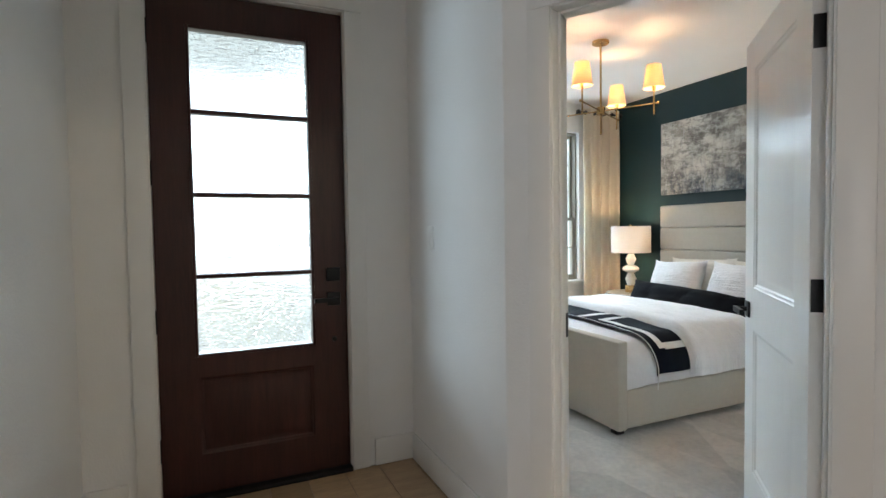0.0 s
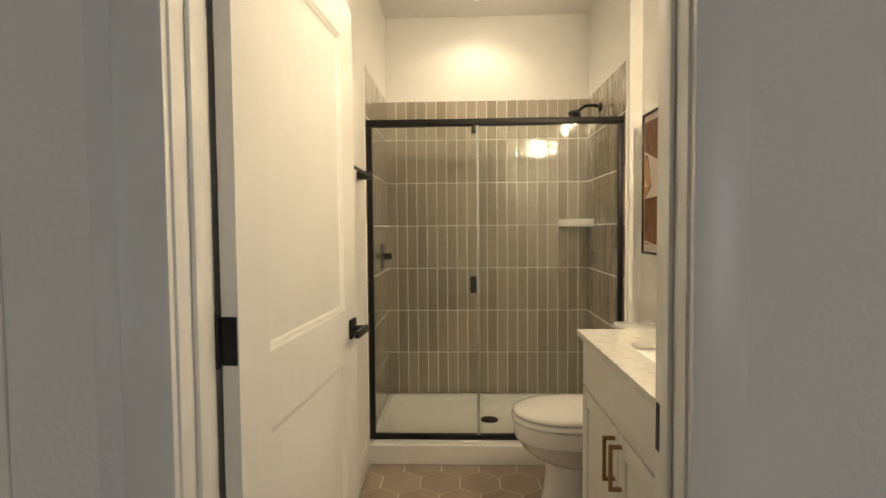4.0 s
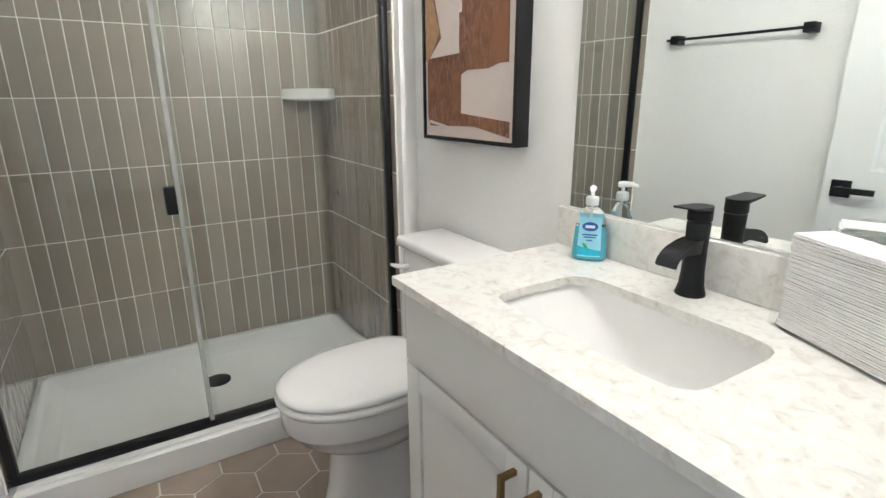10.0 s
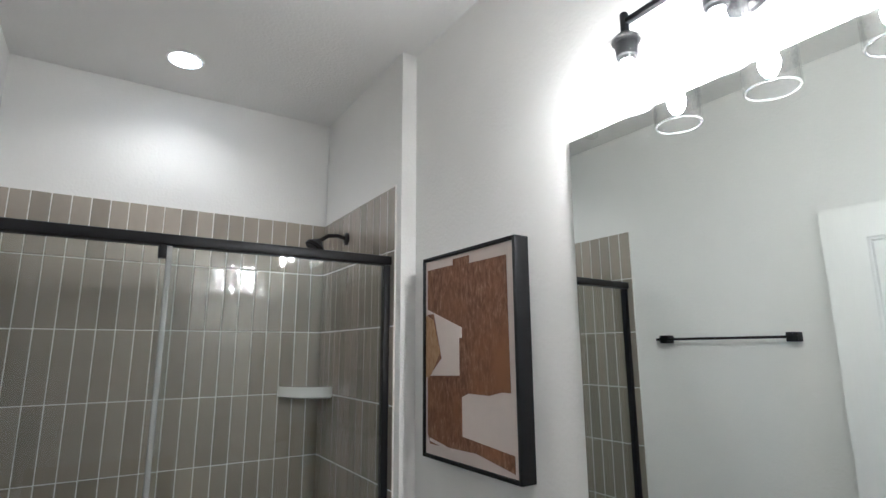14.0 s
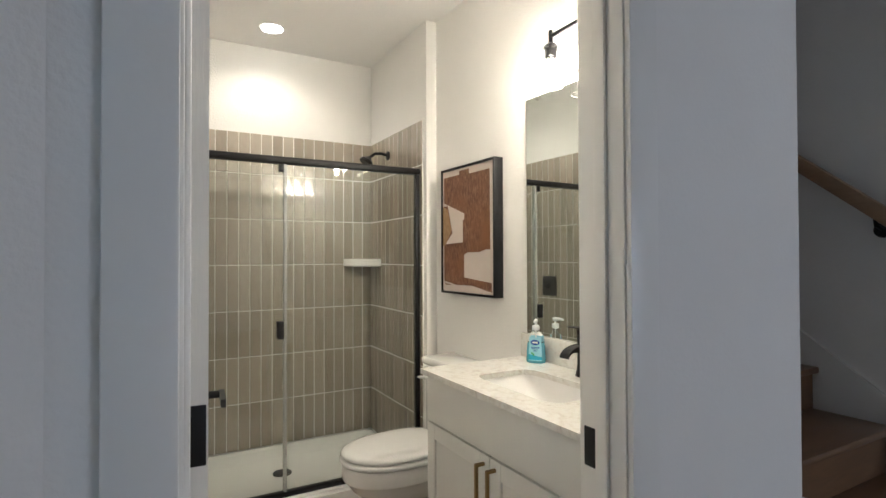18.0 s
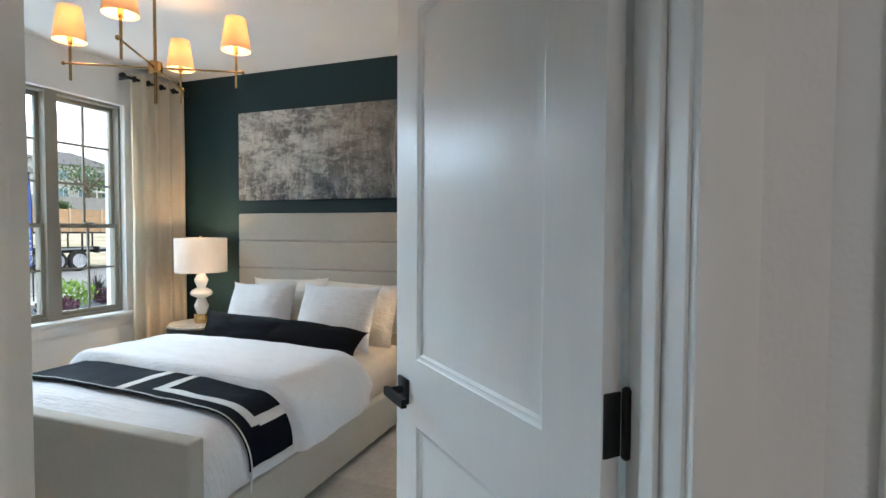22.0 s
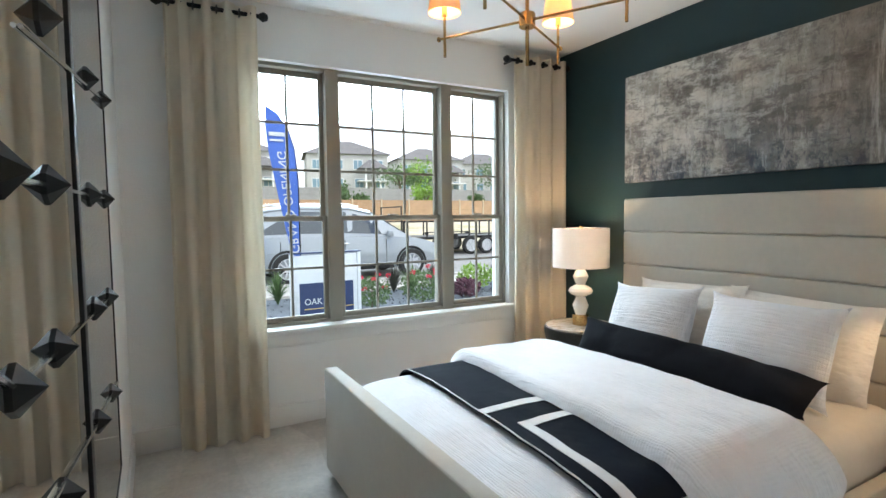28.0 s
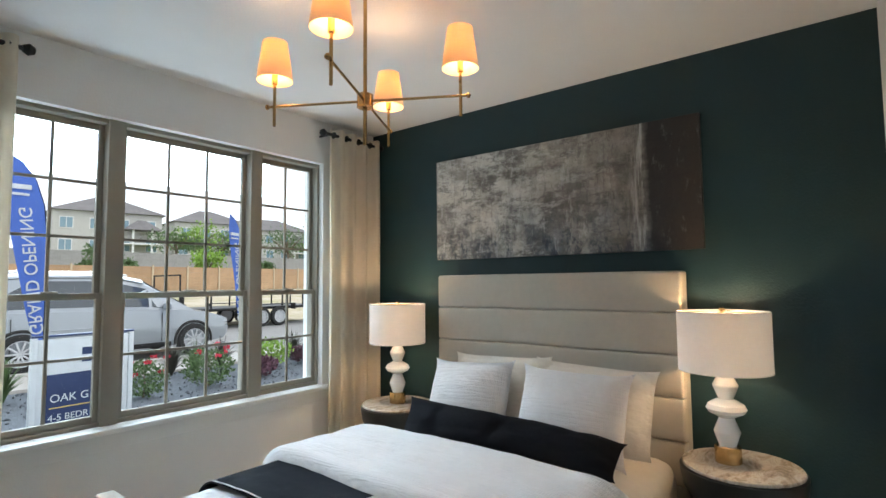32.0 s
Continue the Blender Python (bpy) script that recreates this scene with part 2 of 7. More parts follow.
# bathroom
# the vanity wall stands slightly out of square
VWALL = Matrix.Translation((1.36, -0.66, 0)) @ pose(0, 0, 0, 0, 0, 1.2) @ Matrix.Translation((-1.36, 0.66, 0))
structure("wall_bath_mirror", boxes((1.33, -0.76, 0, 3.9, -0.66, H), m=VWALL), WALL, "textured white drywall behind the vanity")
structure("wall_shower_furring", boxes((3.10, -0.66, 0, 3.97, -0.558, H)), WALL, "furred out drywall behind the shower tile")
structure("wall_shower_back", boxes((3.978, -0.66, 0, 4.09, 0.96, H)), WALL, "white drywall above the shower tile")
structure("wall_bath_north", boxes((1.33, 0.838, 0, 3.978, 0.945, H)), WALL, "white drywall with a towel bar")
# bedroom
structure("wall_bedroom_east", boxes((4.15, 1.70, 0, 4.30, 5.25, H)), TEAL, "dark teal painted accent wall")
structure("wall_bedroom_south", boxes((2.05, 1.70, 0, 4.15, 1.82, H)), WALL, "white drywall")
structure("wall_bedroom_entry", boxes((2.05, 1.09, 0, 2.17, 1.70, H)), WALL, "white drywall")
structure("wall_bedroom_closet", boxes((1.24, 0.97, 0, 2.17, 1.09, H)), WALL, "white drywall")
structure("wall_bedroom_west", boxes((0.66, 3.2, 0, 0.88, 5.25, H), (0.74, 2.06, 0, 0.88, 3.2, H)), WALL, "white drywall")
wall_with_opening("wall_bedroom_north", 0.66, 4.30, 1.58, 3.60, 2.40, 0, 0.24, pose(0, 5.25, 0), bottom=0.632)
# openings are lined by jambs; casings are flat boards
def moved(bm, m):
    bmesh.ops.transform(bm, matrix=m, verts=bm.verts)
    return bm


def door_frame(name, o0, o1, top, y0, y1, m, stop, w=0.087, label="white painted door frame with flat casing"):
    """Jambs, door stop and casings of an opening in a wall that spans y0 to y1 in m."""
    f = structure(name, moved(boxes((o0 - 0.02, y0 - 0.004, 0, o0, y1 + 0.004, top), (o1, y0 - 0.004, 0, o1 + 0.02, y1 + 0.004, top), (o0 - 0.02, y0 - 0.004, top, o1 + 0.02, y1 + 0.004, top + 0.02), bevel=0.0025), m), TRIM, label)
    s0, s1 = stop
    part("door_stop", moved(boxes((o0, s0, 0, o0 + 0.011, s1, top), (o1 - 0.011, s0, 0, o1, s1, top), (o0 + 0.011, s0, top - 0.011, o1 - 0.011, s1, top), bevel=0.004), m), TRIM, f)
    for ya, yb in ((y0 - 0.018, y0 - 0.001), (y1 + 0.001, y1 + 0.018)):
        for a, b in ((o0 - 0.006 - w, o0 - 0.006), (o1 + 0.006, o1 + 0.006 + w)):
            part("casing", moved(boxes((a, ya, 0, b, yb, top + 0.006), bevel=0.003), m), TRIM, f)
        part("casing", moved(boxes((o0 - 0.006 - w, ya, top + 0.0065, o1 + 0.006 + w, yb, top + 0.006 + w), bevel=0.003), m), TRIM, f)
    return f


def panel_rings(bm, x0, x1, z0, z1, y, s):
    """A moulded, slightly raised door panel, sunk from the face at y; s is the outward side."""
    rings = [(0, 0), (0.006, -0.004), (0.012, -0.005), (0.018, -0.010), (0.030, -0.011), (0.055, -0.006)]
    prev = None
    for inset, d in rings:
        vs = [bm.verts.new((x, y + s * d, z)) for x, z in ((x0 + inset, z0 + inset), (x1 - inset, z0 + inset), (x1 - inset, z1 - inset), (x0 + inset, z1 - inset))]
        if prev:
            for i in range(4):
                bm.faces.new((prev[i], prev[(i + 1) % 4], vs[(i + 1) % 4], vs[i]))
        prev = vs
    bm.faces.new(prev)


def door_leaf_bm(w, h, t, panels, st=0.138):
    bm = bmesh.new()
    z = 0.0
    add_box(bm, 0, 0, 0, st, t, h)
    add_box(bm, w - st, 0, 0, w, t, h)
    edges = [0] + [v for p in panels for v in p] + [h]
    for a, b in zip(edges[::2], edges[1::2]):
        add_box(bm, st, 0, a, w - st, t, b)
    for z0, z1 in panels:
        panel_rings(bm, st, w - st, z0, z1, t, 1)
        panel_rings(bm, st, w - st, z0, z1, 0, -1)
    return bm


def hinge(parent, z, y, material=BLACK, flip=1):
    part("hinge", boxes((-0.0035, min(y, y + flip * 0.032), z - 0.048, 0.001, max(y, y + flip * 0.032), z + 0.048), bevel=0.0015), material, parent, "black butt hinge")
    part("hinge_pin", lathe([(0.004, -0.054), (0.0075, -0.05), (0.0075, 0.05), (0.004, 0.054)], 12, Matrix.Translation((-0.006, y - flip * 0.008, z))), material, parent)


def interior_door(name, w, m, y_side, label, grip=0.925):
    d = thing(name, label, "door", m)
    off = 0 if y_side > 0 else -0.035
    part("leaf", moved(door_leaf_bm(w, 2.03, 0.035, [(0.24, 0.835), (1.01, 1.905)]), Matrix.Translation((0, off, 0.012))), DOOR, d)
    part("latch_plate", boxes((w - 0.001, off + 0.006, grip - 0.06, w + 0.0015, off + 0.029, grip + 0.06), bevel=0.0005), BLACK, d)
    for s, y in ((1, off + 0.035), (-1, off)):
        x, z = w - 0.06, grip
        rose = part("rose", boxes((x - 0.033, min(y, y + s * 0.009), z - 0.033, x + 0.033, max(y, y + s * 0.009), z + 0.033), bevel=0.0025), BLACK, d, "square black rose")
        a, b = sorted((y + s * 0.043, y + s * 0.057))
        bm = lathe([(0.011, 0.0), (0.011, 0.05)], 12, pose(x, y + s * 0.005, z, -90 * s))
        add_box(bm, x - 0.115, a, z - 0.011, x + 0.012, b, z + 0.011)
        part("lever", bm, BLACK, rose, "straight black lever handle")
    for z in (0.25, 1.075, 1.83):
        hinge(d, z, 0.0 if y_side > 0 else 0.0, BLACK, 1 if y_side > 0 else -1)
    return d


BATHW = Matrix.Translation((BX + WT, 0, 0)) @ pose(0, 0, 0, 0, 0, 90)     # x along +y, y towards the hall
door_frame("bath_door_frame", -0.045, 0.795, 2.05, 0, WT, BATHW, (0.045, 0.08))
door_frame("bedroom_door_frame", 0.21, 0.995, 2.05, -WT, 0, DIAG, (-0.075, -0.04))
interior_door("bathroom_door", 0.835, pose(1.345, 0.788, 0, 0, 0, -4), -1, "white two panel interior door standing wide open against the bathroom wall", 0.949)
interior_door("bedroom_door", 0.80, pose(1.205, 1.200, 0, 0, 0, 47.0), 1, "white two panel interior door standing open into the bedroom")
for nm, m in (("strike_plate", BATHW @ Matrix.Translation((-0.045, 0, 0))), ("strike_plate", DIAG @ Matrix.Translation((0.995, -WT, 0)) @ Matrix.Scale(-1, 4, (1, 0, 0)))):
    sp = moved(boxes((0.0, 0.004, 0.875, 0.0018, 0.04, 0.965), bevel=0.0006), m)
    solid(nm, sp, BLACK, "small black strike plate let into the door jamb", "strike plate")
# baseboards
def baseboard(x0, y0, x1, y1, h=0.145):
    d = Vector((x1 - x0, y1 - y0, 0))
    m = Matrix.Translation((x0, y0, 0)) @ pose(0, 0, 0, 0, 0, math.degrees(math.atan2(d.y, d.x)))
    structure("baseboard", moved(boxes((0, 0.0005, 0, d.length, 0.015, h), bevel=0.003), m), TRIM, "tall flat white baseboard")


baseboard(0.613, 1.985, 0.613, 2.98)
baseboard(0.61, 2.999, 0.385, 2.999)
baseboard(-0.775, 2.999, -0.945, 2.999)
baseboard(-0.949, 2.98, -0.949, 0.92)
baseboard(1.209, -0.355, 1.209, -0.14)
baseboard(4.13, 5.249, 0.90, 5.249)
baseboard(0.881, 5.23, 0.881, 2.05)
baseboard(4.149, 1.84, 4.149, 5.23)
baseboard(2.1, 1.821, 4.13, 1.821)
baseboard(2.35, -0.638, 3.09, -0.6225)
baseboard(3.10, 0.837, 2.2, 0.837)

# front door
ESPRESSO = mat("espresso_stained_wood", (0.040, 0.012, 0.010), 0.35, var=0.25, scale=14, stretch=(8, 8, 0.6), bump=0.05, bscale=40)
door_frame("front_door_frame", -0.645, 0.256, 2.42, 0, 0.2, pose(0, 3.0, 0), (0.075, 0.11), 0.09)


def water_glass():
    m = mat("rain_glass", (0.93, 0.96, 0.97), 0.06, transmission=1.0, var=0, ior=1.35)
    n, l = m.node_tree.nodes, m.node_tree.links
    co, mp, tx, bp = n.new("ShaderNodeTexCoord"), n.new("ShaderNodeMapping"), n.new("ShaderNodeTexNoise"), n.new("ShaderNodeBump")
    mp.inputs["Scale"].default_value = (14, 14, 60)
    tx.inputs["Scale"].default_value, tx.inputs["Detail"].default_value = 1.6, 3
    bp.inputs["Strength"].default_value, bp.inputs["Distance"].default_value = 0.8, 0.02
    l.new(co.outputs["Object"], mp.inputs[0]), l.new(mp.outputs[0], tx.inputs[0])
    l.new(tx.outputs[0], bp.inputs["Height"]), l.new(bp.outputs[0], n["Principled BSDF"].inputs["Normal"])
    return m


def front_door():
    d = thing("front_door", "closed dark espresso stained wooden front door with four rain glass lites", "door", pose(-0.642, 3.022, 0.012))
    w, h, t = 0.895, 2.40, 0.045
    gx0, gx1, gz0, gz1 = 0.172, 0.712, 0.69, 2.235
    bm = boxes((0, 0, 0, gx0, t, h), (gx1, 0, 0, w, t, h), (gx0, 0, gz1, gx1, t, h), (gx0, 0, 0.575, gx1, t, gz0), (gx0, 0, 0, gx1, t, 0.2))
    panel_rings(bm, gx0, gx1, 0.2, 0.575, 0, -1)
    panel_rings(bm, gx0, gx1, 0.2, 0.575, t, 1)
    part("leaf", bm, ESPRESSO, d)
    part("glazing_bead", boxes((gx0 - 0.014, -0.007, gz0 - 0.014, gx0, 0.0, gz1 + 0.014), (gx1, -0.007, gz0 - 0.014, gx1 + 0.014, 0.0, gz1 + 0.014), (gx0, -0.007, gz0 - 0.014, gx1, 0, gz0), (gx0, -0.007, gz1, gx1, 0, gz1 + 0.014), bevel=0.002), ESPRESSO, d)
    glass = water_glass()
    zs = [gz0, 1.063, 1.455, 1.848, gz1]
    for z in zs[1:-1]:
        part("muntin", boxes((gx0, -0.004, z - 0.010, gx1, t, z + 0.010), bevel=0.002), ESPRESSO, d)
    for a, b in zip(zs, zs[1:]):
        p = part("pane", boxes((gx0, 0.018, a + 0.010, gx1, 0.024, b - 0.010)), glass, d, "rippled translucent rain glass pane")
        p.visible_shadow = False
    part("deadbolt", boxes((0.79, -0.014, 1.01, 0.86, 0, 1.08), bevel=0.004), BLACK, d, "square black deadbolt")
    rose = part("rose", boxes((0.79, -0.012, 0.88, 0.86, 0, 0.95), bevel=0.004), BLACK, d)
    bm = lathe([(0.011, 0), (0.011, 0.05)], 12, pose(0.825, 0, 0.915, 90))
    add_box(bm, 0.715, -0.058, 0.904, 0.837, -0.044, 0.926)
    part("lever", bm, BLACK, rose)
    part("lower_lock", lathe([(0.014, 0), (0.012, 0.008)], 14, pose(0.825, 0, 0.70, 90)), BLACK, d)
    for z in (0.25, 0.86, 1.55, 2.2):
        part("hinge", lathe([(0.004, -0.06), (0.009, -0.054), (0.009, 0.054), (0.004, 0.06)], 12, Matrix.Translation((-0.008, -0.008, z))), BLACK, d, "black butt hinge")
    part("threshold", boxes((-0.003, -0.05, -0.012, 0.9, 0.16, 0.012), bevel=0.004), BLACK, d)


front_door()


def switch_plate(m, gangs=1):
    s = thing("light_switch", "white rocker light switch plate on the wall", "light switch", m)
    w = 0.035 * gangs
    part("plate", boxes((-w, -0.006, -0.06, w, 0, 0.06), bevel=0.003), TRIM, s)
    for g in range(gangs):
        c = -w + 0.035 + g * 0.07
        part("rocker", boxes((c - 0.016, -0.010, -0.033, c + 0.016, -0.006, 0.033), bevel=0.002), TRIM, s)


switch_plate(pose(0.6125, 2.70, 1.24, 0, 0, -90))

# bedroom window
WFRAME = mat("taupe_vinyl", (0.30, 0.27, 0.22), 0.4, var=0.02)
CLEAR = mat("window_glass", (0.97, 0.98, 0.98), 0.0, transmission=1.0, var=0, ior=1.06, spec=0.3)


def bedroom_window():
    w = structure("window_1", boxes((1.58, 5.30, 0.66, 1.60, 5.42, 2.40), (3.58, 5.30, 0.66, 3.60, 5.42, 2.40), (1.60, 5.30, 2.375, 3.58, 5.42, 2.40), (1.60, 5.30, 0.66, 3.58, 5.42, 0.685), bevel=0.003), WFRAME, "triple taupe vinyl window with grid panes looking to the street")
    part("mullion", boxes((2.095, 5.29, 0.66, 2.185, 5.43, 2.40), bevel=0.004), WFRAME, w)
    part("mullion", boxes((2.995, 5.29, 0.66, 3.085, 5.43, 2.40), bevel=0.004), WFRAME, w)
    part("window_sill", boxes((1.53, 5.195, 0.632, 3.65, 5.30, 0.660), bevel=0.006), TRIM, w, "white painted sill board")
    part("apron", boxes((1.55, 5.236, 0.54, 3.63, 5.2495, 0.632), bevel=0.003), TRIM, w)
    for x0, x1, cols in ((1.60, 2.095, 2), (2.185, 2.995, 3), (3.085, 3.58, 2)):
        for z0, z1, y, rows in ((1.365, 2.375, 5.375, 3), (0.685, 1.40, 5.335, 2)):
            sash = part("sash", boxes((x0, y - 0.015, z0, x0 + 0.03, y + 0.015, z1), (x1 - 0.03, y - 0.015, z0, x1, y + 0.015, z1), (x0 + 0.03, y - 0.015, z0, x1 - 0.03, y + 0.015, z0 + 0.035), (x0 + 0.03, y - 0.015, z1 - 0.035, x1 - 0.03, y + 0.015, z1), bevel=0.003), WFRAME, w)
            gx0, gx1, gz0, gz1 = x0 + 0.03, x1 - 0.03, z0 + 0.035, z1 - 0.035
            for i in range(1, cols):
                x = gx0 + (gx1 - gx0) * i / cols
                part("muntin", boxes((x - 0.008, y - 0.007, gz0, x + 0.008, y + 0.007, gz1)), WFRAME, sash)
            for i in range(1, rows):
                z = gz0 + (gz1 - gz0) * i / rows
                part("muntin", boxes((gx0, y - 0.006, z - 0.008, gx1, y + 0.006, z + 0.008)), WFRAME, sash)
            p = part("pane", boxes((gx0, y - 0.002, gz0, gx1, y + 0.002, gz1)), CLEAR, sash)
            p.visible_shadow = False
        part("sash_lock", boxes(((x0 + x1) / 2 - 0.035, 5.30, 1.40, (x0 + x1) / 2 + 0.035, 5.33, 1.412), bevel=0.003), WFRAME, w)


bedroom_window()
structure("bath_floor", boxes((1.2, -0.66, -0.1, 3.12, 0.94, -0.0028)), mat("floor_grout", (0.66, 0.63, 0.58), 0.85, var=0.05, scale=40), "light grout between floor tiles")


def carpet():
    m = mat("carpet_pile", (0.66, 0.62, 0.565), 0.95, var=0.10, scale=40, bump=1.0, bscale=300, sheen=0.2)
    n, l = m.node_tree.nodes, m.node_tree.links
    # broad swathes where the pile lies the other way
    co, mp, wv, hs = n.new("ShaderNodeTexCoord"), n.new("ShaderNodeMapping"), n.new("ShaderNodeTexVoronoi"), n.new("ShaderNodeHueSaturation")
    mp.inputs["Rotation"].default_value = (0, 0, 0.5)
    mp.inputs["Scale"].default_value = (3.4, 0.9, 1)
    wv.inputs["Scale"].default_value = 1.0
    rg = n.new("ShaderNodeMapRange")
    rg.inputs[3].default_value, rg.inputs[4].default_value = 0.86, 1.10
    l.new(co.outputs["Object"], mp.inputs[0]), l.new(mp.outputs[0], wv.inputs[0])
    sp = n.new("ShaderNodeSeparateColor")
    l.new(wv.outputs["Color"], sp.inputs[0]), l.new(sp.outputs[0], rg.inputs[0])
    src = n["Principled BSDF"].inputs["Base Color"].links[0].from_socket
    l.new(src, hs.inputs["Color"]), l.new(rg.outputs[0], hs.inputs["Value"]), l.new(hs.outputs[0], n["Principled BSDF"].inputs["Base Color"])
    bm = bmesh.new()
    pts = [(1.262, 0.975), (2.1, 0.975), (2.1, 1.75), (4.15, 1.75), (4.15, 5.25), (0.66, 5.25), (0.662, 2.014)]
    lo, hi = [bm.verts.new((x, y, -0.05)) for x, y in pts], [bm.verts.new((x, y, 0.008)) for x, y in pts]
    bm.faces.new(lo[::-1]), bm.faces.new(hi)
    for i in range(len(pts)):
        bm.faces.new((lo[i], lo[(i + 1) % len(pts)], hi[(i + 1) % len(pts)], hi[i]))
    structure("bedroom_floor", bm, m, "beige cut pile carpet with brushed swathes")


carpet()


# ---- bedroom ----
def ramp_mat(name, stops, scale, rough=0.5, stretch=(1, 1, 1), detail=8, distort=0.0, bump=0.0, second=None, coat=0.0):
    """Noise driven colour ramp: stone, paint strokes and the like."""
    m = bpy.data.materials.new(name)
    m.use_nodes = True
    n, l = m.node_tree.nodes, m.node_tree.links
    b = n["Principled BSDF"]
    b.inputs["Roughness"].default_value = rough
    b.inputs["Coat Weight"].default_value = coat
    co, mp, tx, rp = n.new("ShaderNodeTexCoord"), n.new("ShaderNodeMapping"), n.new("ShaderNodeTexNoise"), n.new("ShaderNodeValToRGB")
    mp.inputs["Scale"].default_value = stretch
    tx.inputs["Scale"].default_value, tx.inputs["Detail"].default_value = scale, detail
    tx.inputs["Roughness"].default_value, tx.inputs["Distortion"].default_value = 0.65, distort
    l.new(co.outputs["Object"], mp.inputs[0]), l.new(mp.outputs[0], tx.inputs[0]), l.new(tx.outputs[0], rp.inputs[0])
    el = rp.color_ramp.elements
    while len(el) < len(stops):
        el.new(0.5)
    for e, (p, c) in zip(el, stops):
        e.position, e.color = p, (*c, 1)
    out = rp.outputs[0]
    if second:
        sc, st2, color, lo, hi = second
        mp2, t2, r2, mx = n.new("ShaderNodeMapping"), n.new("ShaderNodeTexNoise"), n.new("ShaderNodeMapRange"), n.new("ShaderNodeMix")
        mp2.inputs["Scale"].default_value = st2
        t2.inputs["Scale"].default_value, t2.inputs["Detail"].default_value = sc, 6
        r2.inputs[1].default_value, r2.inputs[2].default_value = lo, hi
        mx.data_type = "RGBA"
        l.new(co.outputs["Object"], mp2.inputs[0]), l.new(mp2.outputs[0], t2.inputs[0]), l.new(t2.outputs[0], r2.inputs[0])
        l.new(r2.outputs[0], mx.inputs["Factor"]), l.new(out, mx.inputs["A"])
        mx.inputs["B"].default_value = (*color, 1)
        out = mx.outputs["Result"]
    l.new(out, b.inputs["Base Color"])
    if bump:
        bp = n.new("ShaderNodeBump")
        bp.inputs["Strength"].default_value, bp.inputs["Distance"].default_value = bump, 0.006
        l.new(tx.outputs[0], bp.inputs["Height"]), l.new(bp.outputs[0], b.inputs["Normal"])
    return m


def cloth(name, color, rough=0.9, weave=350, wrinkle=0.5, wscale=9, stretch=(1, 1, 1), sheen=0.2, bands=0.0, spec=0.4, ribs=None):
    """Woven cloth: fine thread relief, soft wrinkles and, with bands and ribs, a crinkled gauze."""
    m = mat(name, color, rough, var=0.03, scale=30, sheen=sheen, spec=spec)
    n, l = m.node_tree.nodes, m.node_tree.links
    co, mp = n.new("ShaderNodeTexCoord"), n.new("ShaderNodeMapping")
    mp.inputs["Scale"].default_value = stretch
    l.new(co.outputs["Object"], mp.inputs[0])
    prev = None
    layers = [("ShaderNodeTexNoise", weave, 0.25, 0.002), ("ShaderNodeTexNoise", wscale, wrinkle, 0.02)]
    if bands:
        layers += [("ShaderNodeTexWave", bands, 0.5, 0.0016), ("ShaderNodeTexWave", bands * 0.8, 0.45, 0.0016)]
    for kind, sc, st, dist in layers:
        tx, bp = n.new(kind), n.new("ShaderNodeBump")
        tx.inputs["Scale"].default_value = sc
        if kind == "ShaderNodeTexWave":
            tx.inputs["Distortion"].default_value, tx.inputs["Detail"].default_value = 3.5, 3
            tx.inputs["Detail Scale"].default_value = 0.6
            tx.bands_direction = "X" if sc == bands else "Y"
        bp.inputs["Strength"].default_value, bp.inputs["Distance"].default_value = st, dist
        l.new(mp.outputs[0], tx.inputs[0]), l.new(tx.outputs[0], bp.inputs["Height"])
        if prev:
            l.new(prev.outputs[0], bp.inputs["Normal"])
        prev = bp
    if ribs:
        rm, rt, rb = n.new("ShaderNodeMapping"), n.new("ShaderNodeTexNoise"), n.new("ShaderNodeBump")
        rm.inputs["Scale"].default_value = ribs
        rt.inputs["Scale"].default_value, rt.inputs["Detail"].default_value, rt.inputs["Distortion"].default_value = 1.0, 3, 0.3
        rb.inputs["Strength"].default_value, rb.inputs["Distance"].default_value = 0.9, 0.006
        l.new(co.outputs["Object"], rm.inputs[0]), l.new(rm.outputs[0], rt.inputs[0]), l.new(rt.outputs[0], rb.inputs["Height"])
        l.new(prev.outputs[0], rb.inputs["Normal"])
        prev = rb
    l.new(prev.outputs[0], n["Principled BSDF"].inputs["Normal"])
    return m


UPHOLSTERY = cloth("oat_upholstery", (0.47, 0.43, 0.36), 0.85, 600, 0.15, 5)
GAUZE = cloth("white_gauze", (0.70, 0.69, 0.69), 0.9, 300, 0.5, 10, bands=34, ribs=(75, 6, 6))
GAUZE_CASE = cloth("white_gauze_case", (0.70, 0.69, 0.69), 0.9, 300, 0.5, 10, bands=34, ribs=(6, 6, 75))
SHEET = cloth("sand_sheet", (0.58, 0.52, 0.44), 0.85, 500, 0.3, 6)
SHAM = cloth("cream_sham", (0.72, 0.66, 0.58), 0.88, 300, 0.5, 16, ribs=(6, 6, 26))
BLACKCLOTH = cloth("black_cloth", (0.006, 0.0065, 0.009), 0.9, 300, 0.5, 8, sheen=0.0, spec=0.12)
RUNNER = cloth("black_knit", (0.004, 0.006, 0.011), 0.95, 350, 0.4, 8, sheen=0.0, spec=0.12)
IVORY = cloth("ivory_knit", (0.62, 0.61, 0.58), 0.9, 350, 0.3, 8)
CURTAIN = cloth("cream_linen", (0.84, 0.775, 0.66), 0.9, 260, 0.3, 14, (1, 1, 0.5))
YC = 3.555


